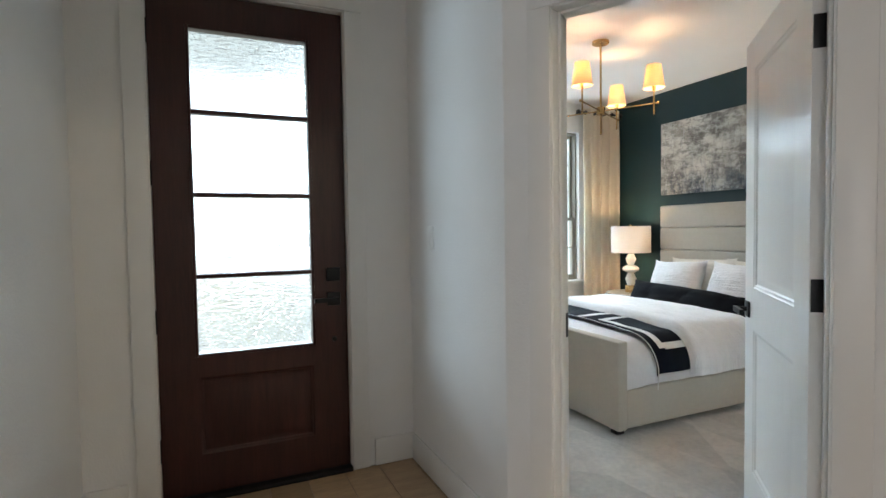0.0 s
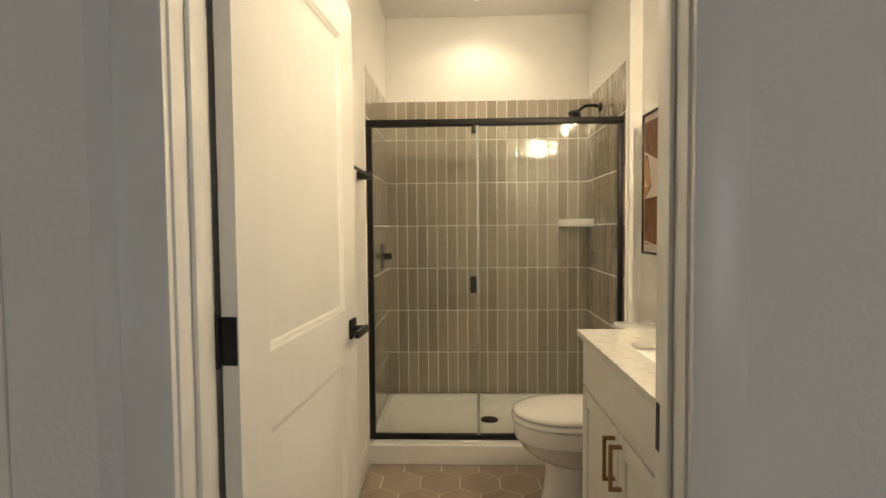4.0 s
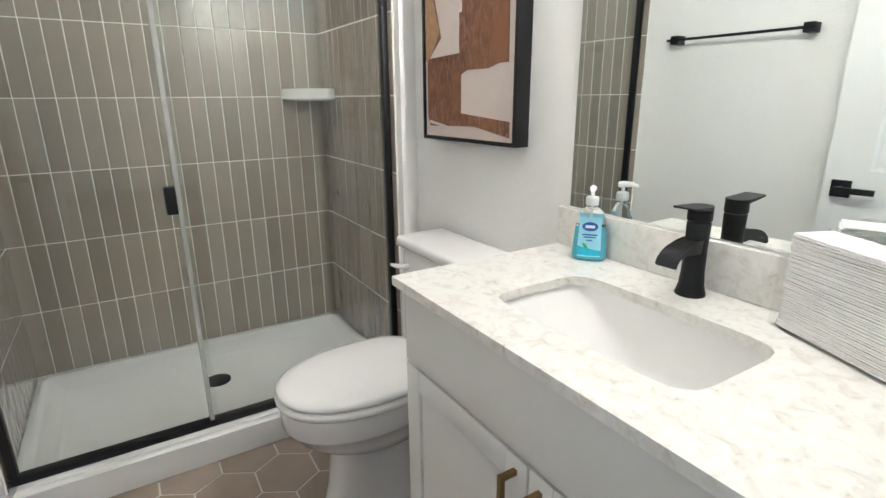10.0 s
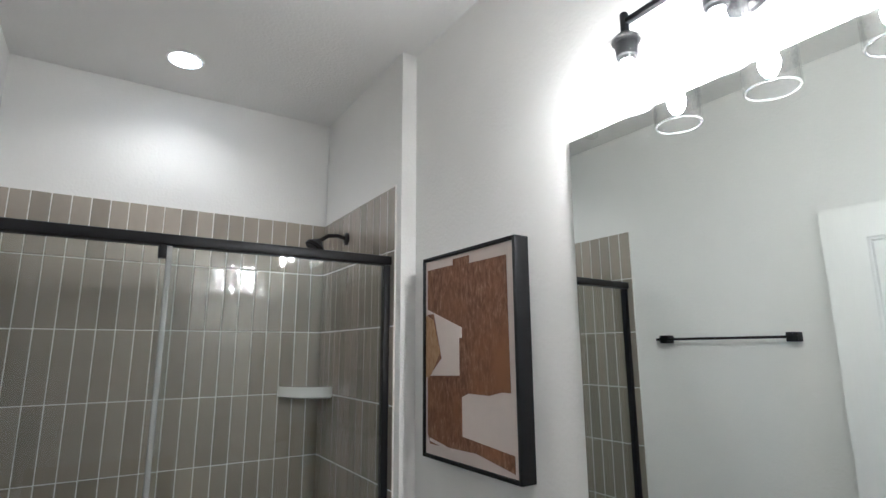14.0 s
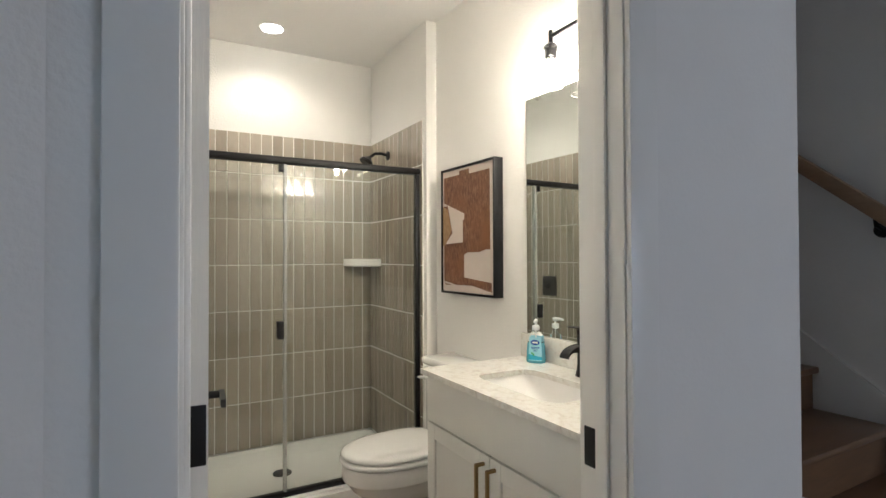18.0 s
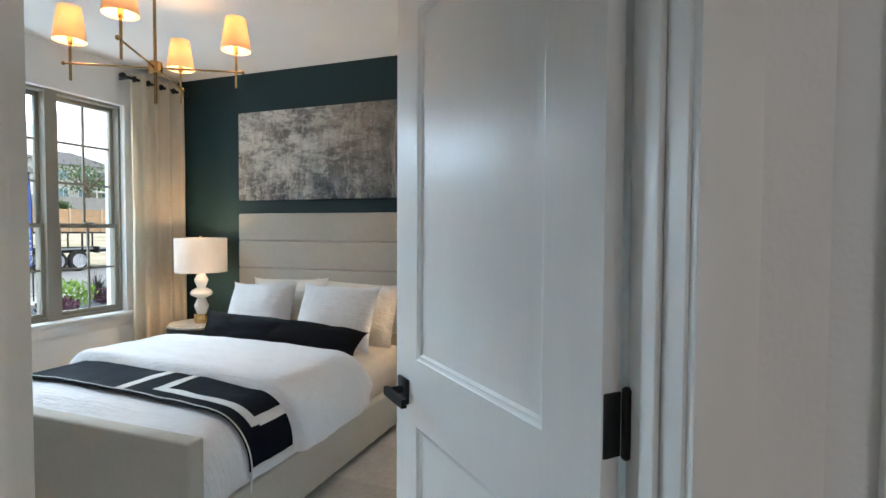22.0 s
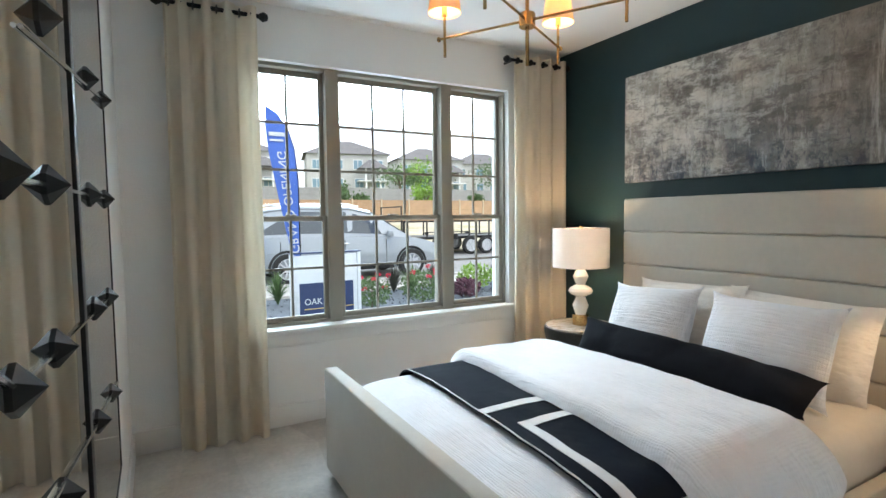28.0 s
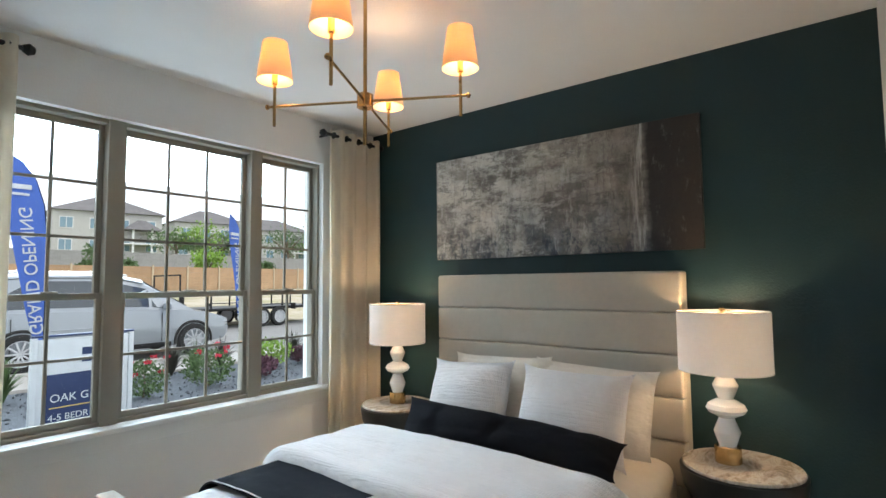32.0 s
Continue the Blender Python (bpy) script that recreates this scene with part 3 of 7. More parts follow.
def let_light_through(m, share):
    """Thin cloth that glows softly when lit from behind."""
    n, l = m.node_tree.nodes, m.node_tree.links
    b, tr, mx = n["Principled BSDF"], n.new("ShaderNodeBsdfTranslucent"), n.new("ShaderNodeMixShader")
    tr.inputs[0].default_value = b.inputs["Base Color"].default_value
    mx.inputs[0].default_value = share
    l.new(b.outputs[0], mx.inputs[1]), l.new(tr.outputs[0], mx.inputs[2]), l.new(mx.outputs[0], n["Material Output"].inputs[0])


let_light_through(CURTAIN, 0.5)


def over_bed(x, s, top, off=0.0, half=0.65, r=0.22):
    """A point on cloth laid over the bed: s runs across, is crowned in the middle and hangs down past the edge."""
    a = abs(s)
    sg = 1 if s > 0 else -1
    wob = 0.007 * noise.noise((x * 3.1, s * 3.3, 1.7)) + 0.0045 * noise.noise((x * 9, s * 8, 4.1))
    crown = 0.018 * (1 - (min(a, half) / half) ** 2.2)
    foot = -0.035 * max(0, 1 - (x - 1.885) / 0.22) ** 2
    if a < half:
        return Vector((x, YC + s, top + off + wob + crown + foot))
    q = min((a - half) / r, math.pi / 2)
    y, z = half + math.sin(q) * (r + off), top + off - (1 - math.cos(q)) * (r + off) - max(0, a - half - r * math.pi / 2)
    hang = min(1, max(0, (a - half) * 5))
    fold = (0.016 * noise.noise((x * 5, 2.0, sg)) + 0.008 * noise.noise((x * 13, 5.0, sg))) * hang
    return Vector((x, YC + sg * (y + fold), z + foot + wob * 0.3))


def rounded_slab(x0, y0, z0, x1, y1, z1, r, seg=3):
    return boxes((x0, y0, z0, x1, y1, z1), bevel=r, segments=seg)


def pillow_bm(w, h, t, nx=18, ny=14, pinch=0.11, flange=0.0, seed=0.0, tufts=0, twist=0.0):
    """A stuffed cushion with drawn-in sides, peaked corners and soft dents; a flange adds a flat sewn border."""
    bm = bmesh.new()
    for s in (1, -1):
        vs = []
        for i in range(nx + 1):
            row = []
            for j in range(ny + 1):
                u, v = 2 * i / nx - 1, 2 * j / ny - 1
                px = u * (1 - pinch * (1 - abs(v) ** 5) * abs(u) ** 2)
                pz = v * (1 - pinch * 1.25 * (1 - abs(u) ** 5) * abs(v) ** 2)
                k = 1 - flange
                fu, fv = min(1, abs(u) / k), min(1, abs(v) / k)
                d = (max(0, 1 - fu ** 2.2) * max(0, 1 - fv ** 2.2)) ** 0.55
                rib = 0.05 * math.sin(14 * abs(u * v) + 3 * noise.noise((u * 2, v * 2, seed))) * (fu * fv) ** 2
                dent = 0.10 * noise.noise((u * 1.7 + seed, v * 1.9, s * 3.0 + w)) + 0.05 * noise.noise((u * 5, v * 4.4 + seed, s * 2.0)) + rib
                if tufts:
                    dent -= 0.16 * max(0, math.cos(tufts * math.pi * u + 2 * noise.noise((u * 2, v, 3.0)))) ** 4
                lift = 0.004 * noise.noise((u * 6, v * 6, seed + 9)) * (fu + fv)
                row.append(bm.verts.new((px * w / 2, s * t / 2 * max(0, d * (1 + dent)) + s * (0.003 if flange and d <= 0 and max(abs(u), abs(v)) < 1 else 0) + lift, pz * h / 2)))
            vs.append(row)
        for i in range(nx):
            for j in range(ny):
                bm.faces.new((vs[i][j], vs[i + 1][j], vs[i + 1][j + 1], vs[i][j + 1]))
    bmesh.ops.remove_doubles(bm, verts=bm.verts, dist=0.0006)
    if twist:
        for v in bm.verts:
            v.co = Matrix.Rotation(radians(twist) * 2 * v.co.x / w, 3, "X") @ v.co
    return bm


def bed():
    b = thing("bed", "oat upholstered queen bed with channelled headboard and low footboard", "bed")
    part("footboard", rounded_slab(1.80, 2.665, 0.045, 1.875, 4.455, 0.59, 0.012), UPHOLSTERY, b)
    part("side_rail", rounded_slab(1.875, 2.672, 0.05, 3.99, 2.735, 0.29, 0.012), UPHOLSTERY, b)
    part("side_rail", rounded_slab(1.875, 4.375, 0.05, 3.99, 4.438, 0.29, 0.012), UPHOLSTERY, b)
    hb = part("headboard", rounded_slab(4.03, 2.71, 0.05, 4.14, 4.39, 1.497, 0.015), UPHOLSTERY, b, "tall headboard with horizontal channels")
    zs = [0.06, 0.345, 0.575, 0.805, 1.035, 1.265, 1.497]
    for a, c in zip(zs, zs[1:]):
        part("channel", rounded_slab(3.975, 2.71, a + 0.0004, 4.05, 4.39, c - 0.0004, 0.016, 4), UPHOLSTERY, hb)
    part("mattress", rounded_slab(1.885, 2.742, 0.20, 3.97, 4.37, 0.50, 0.10, 6), SHEET, b, "mattress under a sand coloured fitted sheet")
    for x, y in ((1.86, 2.74), (1.86, 4.38), (3.9, 2.74), (3.9, 4.38)):
        part("foot", boxes((x - 0.03, y - 0.03, 0, x + 0.03, y + 0.03, 0.06), bevel=0.004), BLACK, b, "short black block foot")


bed()
L = 0.65 + 0.22 * 1.57 + 0.03
bm = grid_bm(64, 110, lambda u, v: over_bed(1.885 + 1.30 * u, (2 * v - 1) * L, 0.545))
duvet = thing("duvet", "crinkled white gauze duvet with its top turned back over the bed", "duvet")
part("cover", thicken(bm, 0.02), GAUZE, duvet, smooth=60)
LR = 0.65 + 0.22 * 1.57 + 0.0
throw = thing("throw", "black knit throw with ivory line pattern draped across the bed", "throw")


def throw_x(x, s):
    """The throw lies a little askew on the bed."""
    return x + 0.035 * s / 0.85 + 0.010 * noise.noise((s * 3.0, 7.7, 1.0))


def on_throw(x0, x1, s0, s1, off, nx, ny):
    return grid_bm(nx, ny, lambda u, v: over_bed(throw_x(x0 + (x1 - x0) * u, s0 + (s1 - s0) * v), s0 + (s1 - s0) * v, 0.562, off))


part("knit", thicken(on_throw(2.165, 2.62, -LR, LR, 0.014, 20, 96), 0.008), RUNNER, throw, smooth=60)


def ivory(x0, x1, s0, s1):
    """A woven ivory band on the throw."""
    bm = on_throw(x0, x1, s0, s1, 0.0165, max(2, int((x1 - x0) / 0.025)), max(2, int((s1 - s0) / 0.025)))
    part("woven_line", thicken(bm, 0.003), IVORY, throw, smooth=60)


ivory(2.172, 2.62, -0.085, -0.035)
ivory(2.235, 2.278, -0.835, -0.215)
ivory(2.278, 2.62, -0.262, -0.215)
ivory(2.278, 2.62, -0.845, -0.80)
ivory(2.166, 2.173, -1.08, 1.05)
ivory(2.173, 2.62, -0.995, -0.985)
# the top of the duvet, turned back over the throw
LF = 0.65 + 0.22 * 1.57 + 0.02


def turned(u, v):
    s = (2 * v - 1) * (LF - 0.10 * max(0, u - 0.75) * 4)
    front = 2.475 + 0.055 * s / 0.85 + 0.012 * noise.noise((s * 2.6, 3.3, 0.4))
    back = 3.12 + 0.03 * noise.noise((s * 2.2, 8.1, 0.9))
    x = front + (back - front) * u
    roll = math.sqrt(max(0, 1 - (1 - min(1, u / 0.075)) ** 2))
    p = over_bed(x, s, 0.560, 0.018 + 0.058 * roll - 0.012 * u + 0.010 * noise.noise((u * 3, s * 2.2, 6.0)))
    return p


part("turned_back_top", thicken(grid_bm(64, 100, turned), 0.026), GAUZE, duvet, "folded back top of the duvet", smooth=60)
# pillows
for nm, lab, w, h, t, mt, px, py, pz, tilt, yaw, fl, pin, lean in (
        ("sham_pillow", "cream quilted pillow sham leaning on the headboard", 0.74, 0.50, 0.17, SHAM, 3.84, 3.80, 0.735, 17, 88, 0.10, 0.06, 2),
        ("sham_pillow", "cream quilted pillow sham leaning on the headboard", 0.74, 0.50, 0.17, SHAM, 3.85, 3.19, 0.725, 17, 91, 0.10, 0.06, -2),
        ("bed_pillow", "crinkled white gauze pillow standing on the bed", 0.60, 0.49, 0.21, GAUZE_CASE, 3.63, 3.88, 0.735, 24, 92, 0.0, 0.09, 3),
        ("bed_pillow", "crinkled white gauze pillow standing on the bed", 0.64, 0.50, 0.21, GAUZE_CASE, 3.62, 3.20, 0.735, 24, 94, 0.0, 0.09, -1)):
    solid(nm, pillow_bm(w, h, t, 28, 22, pin, fl, px * 7 + py), mt, lab, "pillow", pose(px, py, pz, 0, 0, yaw) @ pose(0, 0, 0, tilt) @ pose(0, 0, 0, 0, lean, 0), group="pillows on the bed", smooth=60)
solid("bolster_pillow", pillow_bm(1.22, 0.265, 0.19, 44, 16, 0.035, 0.0, 2.4, 3.5, -20), BLACKCLOTH, "long black lumbar pillow across the bed", "pillow", pose(3.29, 3.44, 0.640, 0, 0, 96) @ pose(0, 0, 0, 0, -2.0, 0) @ pose(0, 0, 0, 48), group="pillows on the bed", smooth=60)

# nightstands and lamps
MARBLE = ramp_mat("grey_marble", [(0.25, (0.16, 0.12, 0.09)), (0.42, (0.42, 0.36, 0.30)), (0.55, (0.62, 0.58, 0.52)), (0.75, (0.30, 0.27, 0.24))], 5, 0.18, (1, 2.2, 1), 8, 1.8)
EBONY = mat("ebonised_wood", (0.014, 0.017, 0.018), 0.35, var=0.2, scale=30)
LAMPWHITE = mat("glazed_ceramic", (0.82, 0.80, 0.77), 0.12, var=0.01, coat=0.4)


def shade_mat(name, color, emit, emit_color):
    m = mat(name, color, 0.9, var=0.02, scale=60, bump=0.15, bscale=500)
    n, l = m.node_tree.nodes, m.node_tree.links
    b, tr, mx = n["Principled BSDF"], n.new("ShaderNodeBsdfTranslucent"), n.new("ShaderNodeMixShader")
    tr.inputs[0].default_value = (*color, 1)
    mx.inputs[0].default_value = emit
    l.new(b.outputs[0], mx.inputs[1]), l.new(tr.outputs[0], mx.inputs[2])
    l.new(mx.outputs[0], n["Material Output"].inputs[0])
    return m


SHADE = shade_mat("white_drum_shade", (0.86, 0.84, 0.82), 0.27, WARM)
CONE = shade_mat("warm_cone_shade", (0.88, 0.72, 0.53), 0.27, WARM)
GLOW = mat("warm_bulb", (1, 0.8, 0.5), 0.4, var=0, emit=14, emit_color=(1.0, 0.66, 0.34))


def nightstand(x, y):
    t = thing("nightstand", "round black pedestal nightstand with a grey marble top", "nightstand", pose(x, y, 0), "nightstands beside the bed")
    part("bowl", lathe([(0.15, 0.0), (0.165, 0.03), (0.13, 0.12), (0.115, 0.2), (0.15, 0.29), (0.22, 0.36), (0.262, 0.44), (0.272, 0.50), (0.274, 0.532), (0.262, 0.534)], 48), EBONY, t, "flared black wooden base")
    part("marble_top", lathe([(0.255, 0.5345), (0.262, 0.538), (0.262, 0.548), (0.258, 0.552)], 48), MARBLE, t, "grey veined marble top")


def table_lamp(x, y):
    t = thing("table_lamp", "lit white ceramic table lamp with a white drum shade", "lamp", pose(x, y, 0.552), "lamps on the nightstands")
    part("base", lathe([(0.058, 0), (0.06, 0.003), (0.06, 0.075), (0.056, 0.079)], 32), BRASS, t, "brushed brass base")
    part("body", lathe([(0.038, 0.079), (0.060, 0.145), (0.060, 0.15), (0.034, 0.215), (0.05, 0.222), (0.082, 0.240), (0.092, 0.258), (0.082, 0.28), (0.05, 0.30), (0.034, 0.306), (0.058, 0.368), (0.058, 0.374), (0.030, 0.43)], 32), LAMPWHITE, t, "glossy white stacked ceramic body")
    part("harp", tube([(0, 0, 0.43), (0, 0, 0.735)], 0.005), BRASS, t)
    part("finial", lathe([(0.014, 0.735), (0.014, 0.752), (0.004, 0.756)], 16), BRASS, t)
    for r, h in ((0.211, 0.733), (0.211, 0.443)):
        part("rim", tube([(r * math.cos(a), r * math.sin(a), h) for a in [i * math.pi / 24 for i in range(49)]], 0.0022, 6), LAMPWHITE, t)
    part("spider", boxes((-0.205, -0.002, 0.728, 0.205, 0.002, 0.732), (-0.002, -0.205, 0.728, 0.002, 0.205, 0.732)), BRASS, t)
    bm = bmesh.new()
    rings = [[bm.verts.new((0.21 * math.cos(i * math.pi / 32), 0.21 * math.sin(i * math.pi / 32), z)) for i in range(64)] for z in (0.443, 0.733)]
    for i in range(64):
        bm.faces.new((rings[0][i], rings[0][(i + 1) % 64], rings[1][(i + 1) % 64], rings[1][i]))
    part("shade", thicken(bm, 0.002), SHADE, t, "lit white fabric drum shade")
    part("bulb", lathe([(0.0, 0.50), (0.02, 0.51), (0.032, 0.545), (0.028, 0.58), (0.014, 0.61)], 16), GLOW, t)
    lamp("table_lamp_glow", "POINT", Matrix.Translation((x, y, 0.552 + 0.60)), LAMP_W, WARM, radius=0.04)


for x, y in ((3.86, 4.69), (3.88, 2.44)):
    nightstand(x, y)
    table_lamp(x, y + (0.055 if y < 3 else 0))


def chandelier(x, y, z):
    c = thing("chandelier", "four arm brushed brass chandelier with lit cream cone shades", "chandelier", pose(x, y, z, 0, 0, 30))
    part("canopy", lathe([(0.06, H - z - 0.022), (0.065, H - z - 0.018), (0.065, H - z - 0.001)], 32), BRASS, c)
    part("stem", lathe([(0.008, -0.185), (0.008, H - z - 0.02)], 14), BRASS, c)
    part("hub", lathe([(0.03, -0.03), (0.034, -0.026), (0.034, 0.026), (0.03, 0.03)], 28), BRASS, c)
    for k in range(4):
        r = pose(0, 0, 0, 0, 0, 90 * k)
        arm = part("arm", tube([r @ Vector((0.03, 0, 0)), r @ Vector((0.425, 0, 0))], 0.0055), BRASS, c)
        part("knob", lathe([(0.0, -0.011), (0.011, -0.004), (0.011, 0.004), (0.0, 0.011)], 14, r @ Matrix.Translation((0.432, 0, 0)) @ pose(0, 0, 0, 0, 90, 0)), BRASS, arm)
        at = r @ Matrix.Translation((0.40, 0, 0))
        part("upright", lathe([(0.0065, -0.085), (0.0065, 0.10)], 12, at), BRASS, arm)
        part("candle", lathe([(0.012, 0.098), (0.0125, 0.10), (0.0125, 0.15), (0.010, 0.152)], 14, at), BRASS, arm)
        bm = bmesh.new()
        rings = [[bm.verts.new(at @ Vector((q * math.cos(i * math.pi / 20), q * math.sin(i * math.pi / 20), h))) for i in range(40)] for q, h in ((0.076, 0.112), (0.052, 0.282))]
        for i in range(40):
            bm.faces.new((rings[0][i], rings[0][(i + 1) % 40], rings[1][(i + 1) % 40], rings[1][i]))
        part("shade", thicken(bm, 0.0015), CONE, arm, "lit cream fabric cone shade")
        part("bulb", lathe([(0.011, 0.152), (0.016, 0.17), (0.017, 0.19), (0.008, 0.225), (0.0, 0.235)], 12, at), GLOW, arm)
        w = pose(x, y, z, 0, 0, 30) @ at @ Vector((0, 0, 0.205))
        lamp("chandelier_glow", "POINT", Matrix.Translation(w), CHAND_W, (1.0, 0.62, 0.34), radius=0.04)


chandelier(2.438, 3.539, 2.197)

# painting above the bed
def art_mat():
    """Palette knife abstract: broad washes, broken patches, dragged drips and a charcoal end."""
    m = bpy.data.materials.new("abstract_paint")
    m.use_nodes = True
    n, l = m.node_tree.nodes, m.node_tree.links
    b = n["Principled BSDF"]
    b.inputs["Roughness"].default_value, b.inputs["Specular IOR Level"].default_value = 0.6, 0.25
    co = n.new("ShaderNodeTexCoord")
    sep = n.new("ShaderNodeSeparateXYZ")
    l.new(co.outputs["Object"], sep.inputs[0])

    def field(scale, stretch, lo, hi, detail=12, rough=0.7, shift=0.0):
        mp, tx, rg = n.new("ShaderNodeMapping"), n.new("ShaderNodeTexNoise"), n.new("ShaderNodeMapRange")
        mp.inputs["Scale"].default_value, mp.inputs["Location"].default_value = stretch, (shift, shift * 1.7, shift * 0.6)
        tx.inputs["Scale"].default_value, tx.inputs["Detail"].default_value, tx.inputs["Roughness"].default_value = scale, detail, rough
        rg.inputs[1].default_value, rg.inputs[2].default_value = lo, hi
        l.new(co.outputs["Object"], mp.inputs[0]), l.new(mp.outputs[0], tx.inputs[0]), l.new(tx.outputs[0], rg.inputs[0])
        return rg.outputs[0]

    def along(axis, lo, hi, jitter):
        rg, ad, ml = n.new("ShaderNodeMapRange"), n.new("ShaderNodeMath"), n.new("ShaderNodeMath")
        ml.operation = "MULTIPLY_ADD"
        l.new(field(4, (1, 1, 1), 0.3, 0.7), ml.inputs[0])
        ml.inputs[1].default_value = jitter
        l.new(sep.outputs[axis], ml.inputs[2])
        rg.inputs[1].default_value, rg.inputs[2].default_value = lo, hi
        l.new(ml.outputs[0], rg.inputs[0])
        return rg.outputs[0]

    def mix(a, color, fac, gain=1.0):
        mx, ml = n.new("ShaderNodeMix"), n.new("ShaderNodeMath")
        mx.data_type, ml.operation = "RGBA", "MULTIPLY"
        l.new(fac, ml.inputs[0])
        ml.inputs[1].default_value = gain
        l.new(ml.outputs[0], mx.inputs["Factor"])
        if isinstance(a, tuple):
            mx.inputs["A"].default_value = (*a, 1)
        else:
            l.new(a, mx.inputs["A"])
        mx.inputs["B"].default_value = (*color, 1)
        return mx.outputs["Result"]

    def both(a, c):
        ml = n.new("ShaderNodeMath")
        ml.operation = "MULTIPLY"
        l.new(a, ml.inputs[0]), l.new(c, ml.inputs[1])
        return ml.outputs[0]

    left, low = along(1, -0.45, 0.60, 0.35), along(2, 0.16, -0.30, 0.25)
    c = mix((0.34, 0.315, 0.28), (0.15, 0.138, 0.125), field(2.6, (1, 1.3, 1.0), 0.40, 0.60))
    c = mix(c, (0.64, 0.62, 0.565), both(field(3.4, (1, 0.8, 1.3), 0.43, 0.54, 14, 0.72, 7.7), left), 0.85)
    c = mix(c, (0.10, 0.125, 0.155), both(low, field(2.8, (1, 1.5, 0.7), 0.40, 0.54, 12, 0.7, 4.4)), 0.85)
    c = mix(c, (0.12, 0.11, 0.105), field(5, (1, 0.8, 2.0), 0.52, 0.57, 14, 0.75, 3.1), 0.65)
    c = mix(c, (0.16, 0.15, 0.145), field(9, (1, 3.0, 0.7), 0.54, 0.58, 14, 0.78, 6.3), 0.6)
    c = mix(c, (0.74, 0.73, 0.70), both(field(6.5, (1, 0.8, 2.0), 0.52, 0.59, 15, 0.8, 1.3), along(1, -0.6, 0.35, 0.5)), 0.42)
    c = mix(c, (0.66, 0.66, 0.65), both(field(9, (1, 2.4, 0.6), 0.54, 0.60, 15, 0.8, 9.2), along(1, -0.75, 0.1, 0.4)), 0.4)
    c = mix(c, (0.035, 0.052, 0.078), both(field(7, (1, 1.6, 0.9), 0.50, 0.56, 15, 0.78, 5.9), low), 0.85)
    c = mix(c, (0.050, 0.046, 0.046), along(1, -0.05, -0.55, 0.35), 0.5)
    c = mix(c, (0.50, 0.49, 0.47), both(field(9, (1, 3.4, 0.35), 0.46, 0.56, 12, 0.7, 2.2), both(along(1, -0.63, -0.61, 0.03), along(1, -0.51, -0.58, 0.05))), 0.7)
    c = mix(c, (0.022, 0.021, 0.024), along(1, -0.605, -0.645, 0.05), 0.90)
    c = mix(c, (0.055, 0.043, 0.036), both(along(1, -0.70, -0.88, 0.1), field(3, (1, 1.4, 0.7), 0.36, 0.60, 12, 0.7, 1.1)), 0.8)
    c = mix(c, (0.14, 0.138, 0.14), both(field(10, (1, 2.0, 0.7), 0.57, 0.63, 14, 0.8, 8.8), along(1, -0.61, -0.68, 0.05)), 0.55)
    l.new(c, b.inputs["Base Color"])
    bp = n.new("ShaderNodeBump")
    bp.inputs["Strength"].default_value, bp.inputs["Distance"].default_value = 0.5, 0.004
    l.new(field(30, (1, 1, 1.5), 0.3, 0.7), bp.inputs["Height"]), l.new(bp.outputs[0], b.inputs["Normal"])
    return m


ART = art_mat()
painting = thing("painting", "large unframed grey and navy abstract canvas above the bed", "painting", pose(4.13, 3.555, 2.003))
part("canvas", boxes((-0.018, -0.947, -0.385, 0.019, 0.947, 0.385), bevel=0.004), ART, painting, "painted wrapped canvas edge")
part("painted_face", boxes((-0.0205, -0.944, -0.382, -0.0182, 0.944, 0.382)), ART, painting, "grey and navy abstract brushwork")


# curtains
def curtain(x0, x1, seed, rod0, rod1):
    c = thing("curtain", "cream linen grommet curtain hanging from a short black rod", "curtain", group="curtains beside the window")
    folds = max(3, round((x1 - x0) / 0.125))

    def f(u, v):
        z = 0.012 + 2.65 * v
        a = u * folds * 2 * math.pi
        amp = 0.034 + 0.010 * noise.noise((u * 6, v * 2, seed))
        sway = 0.012 * noise.noise((u * 3, v * 1.5, seed + 5)) * (1 - v)
        return Vector((x0 + (x1 - x0) * u + 0.006 * math.sin(2 * a + 1.1 + seed) + sway, 5.135 + amp * math.sin(a + 0.9 * noise.noise((u * 4, v * 0.8, seed + 3))) * (0.85 + 0.3 * (1 - v)) + 0.009 * noise.noise((u * 20, v * 3, seed)), z))

    part("panel", thicken(grid_bm(folds * 18, 22, f), 0.003), CURTAIN, c, smooth=70)
    rod = part("rod", lathe([(0.0125, 0), (0.0125, rod1 - rod0)], 16, pose(rod0, 5.135, 2.612, 0, 90, 0)), BLACK, c)
    for x in (rod0, rod1):
        part("finial", lathe([(0.0, -0.03), (0.018, -0.024), (0.03, 0), (0.018, 0.024), (0.0, 0.03)], 18, pose(x, 5.135, 2.612, 0, 90, 0)), BLACK, rod)
    part("bracket", boxes((rod0 + 0.05, 5.135, 2.604, rod0 + 0.066, 5.2495, 2.620), bevel=0.002), BLACK, rod)
    for k in range(folds * 2):
        x = x0 + (x1 - x0) * (k + 0.5) / (folds * 2) * 1.0
        part("grommet", lathe([(0.017, -0.0045), (0.026, -0.003), (0.026, 0.003), (0.017, 0.0045)], 16, pose(x, 5.135, 2.612, 0, 90, 0)), BLACK, c)


curtain(1.13, 1.63, 1.0, 1.10, 1.675)
curtain(3.575, 4.10, 7.0, 3.505, 4.125)

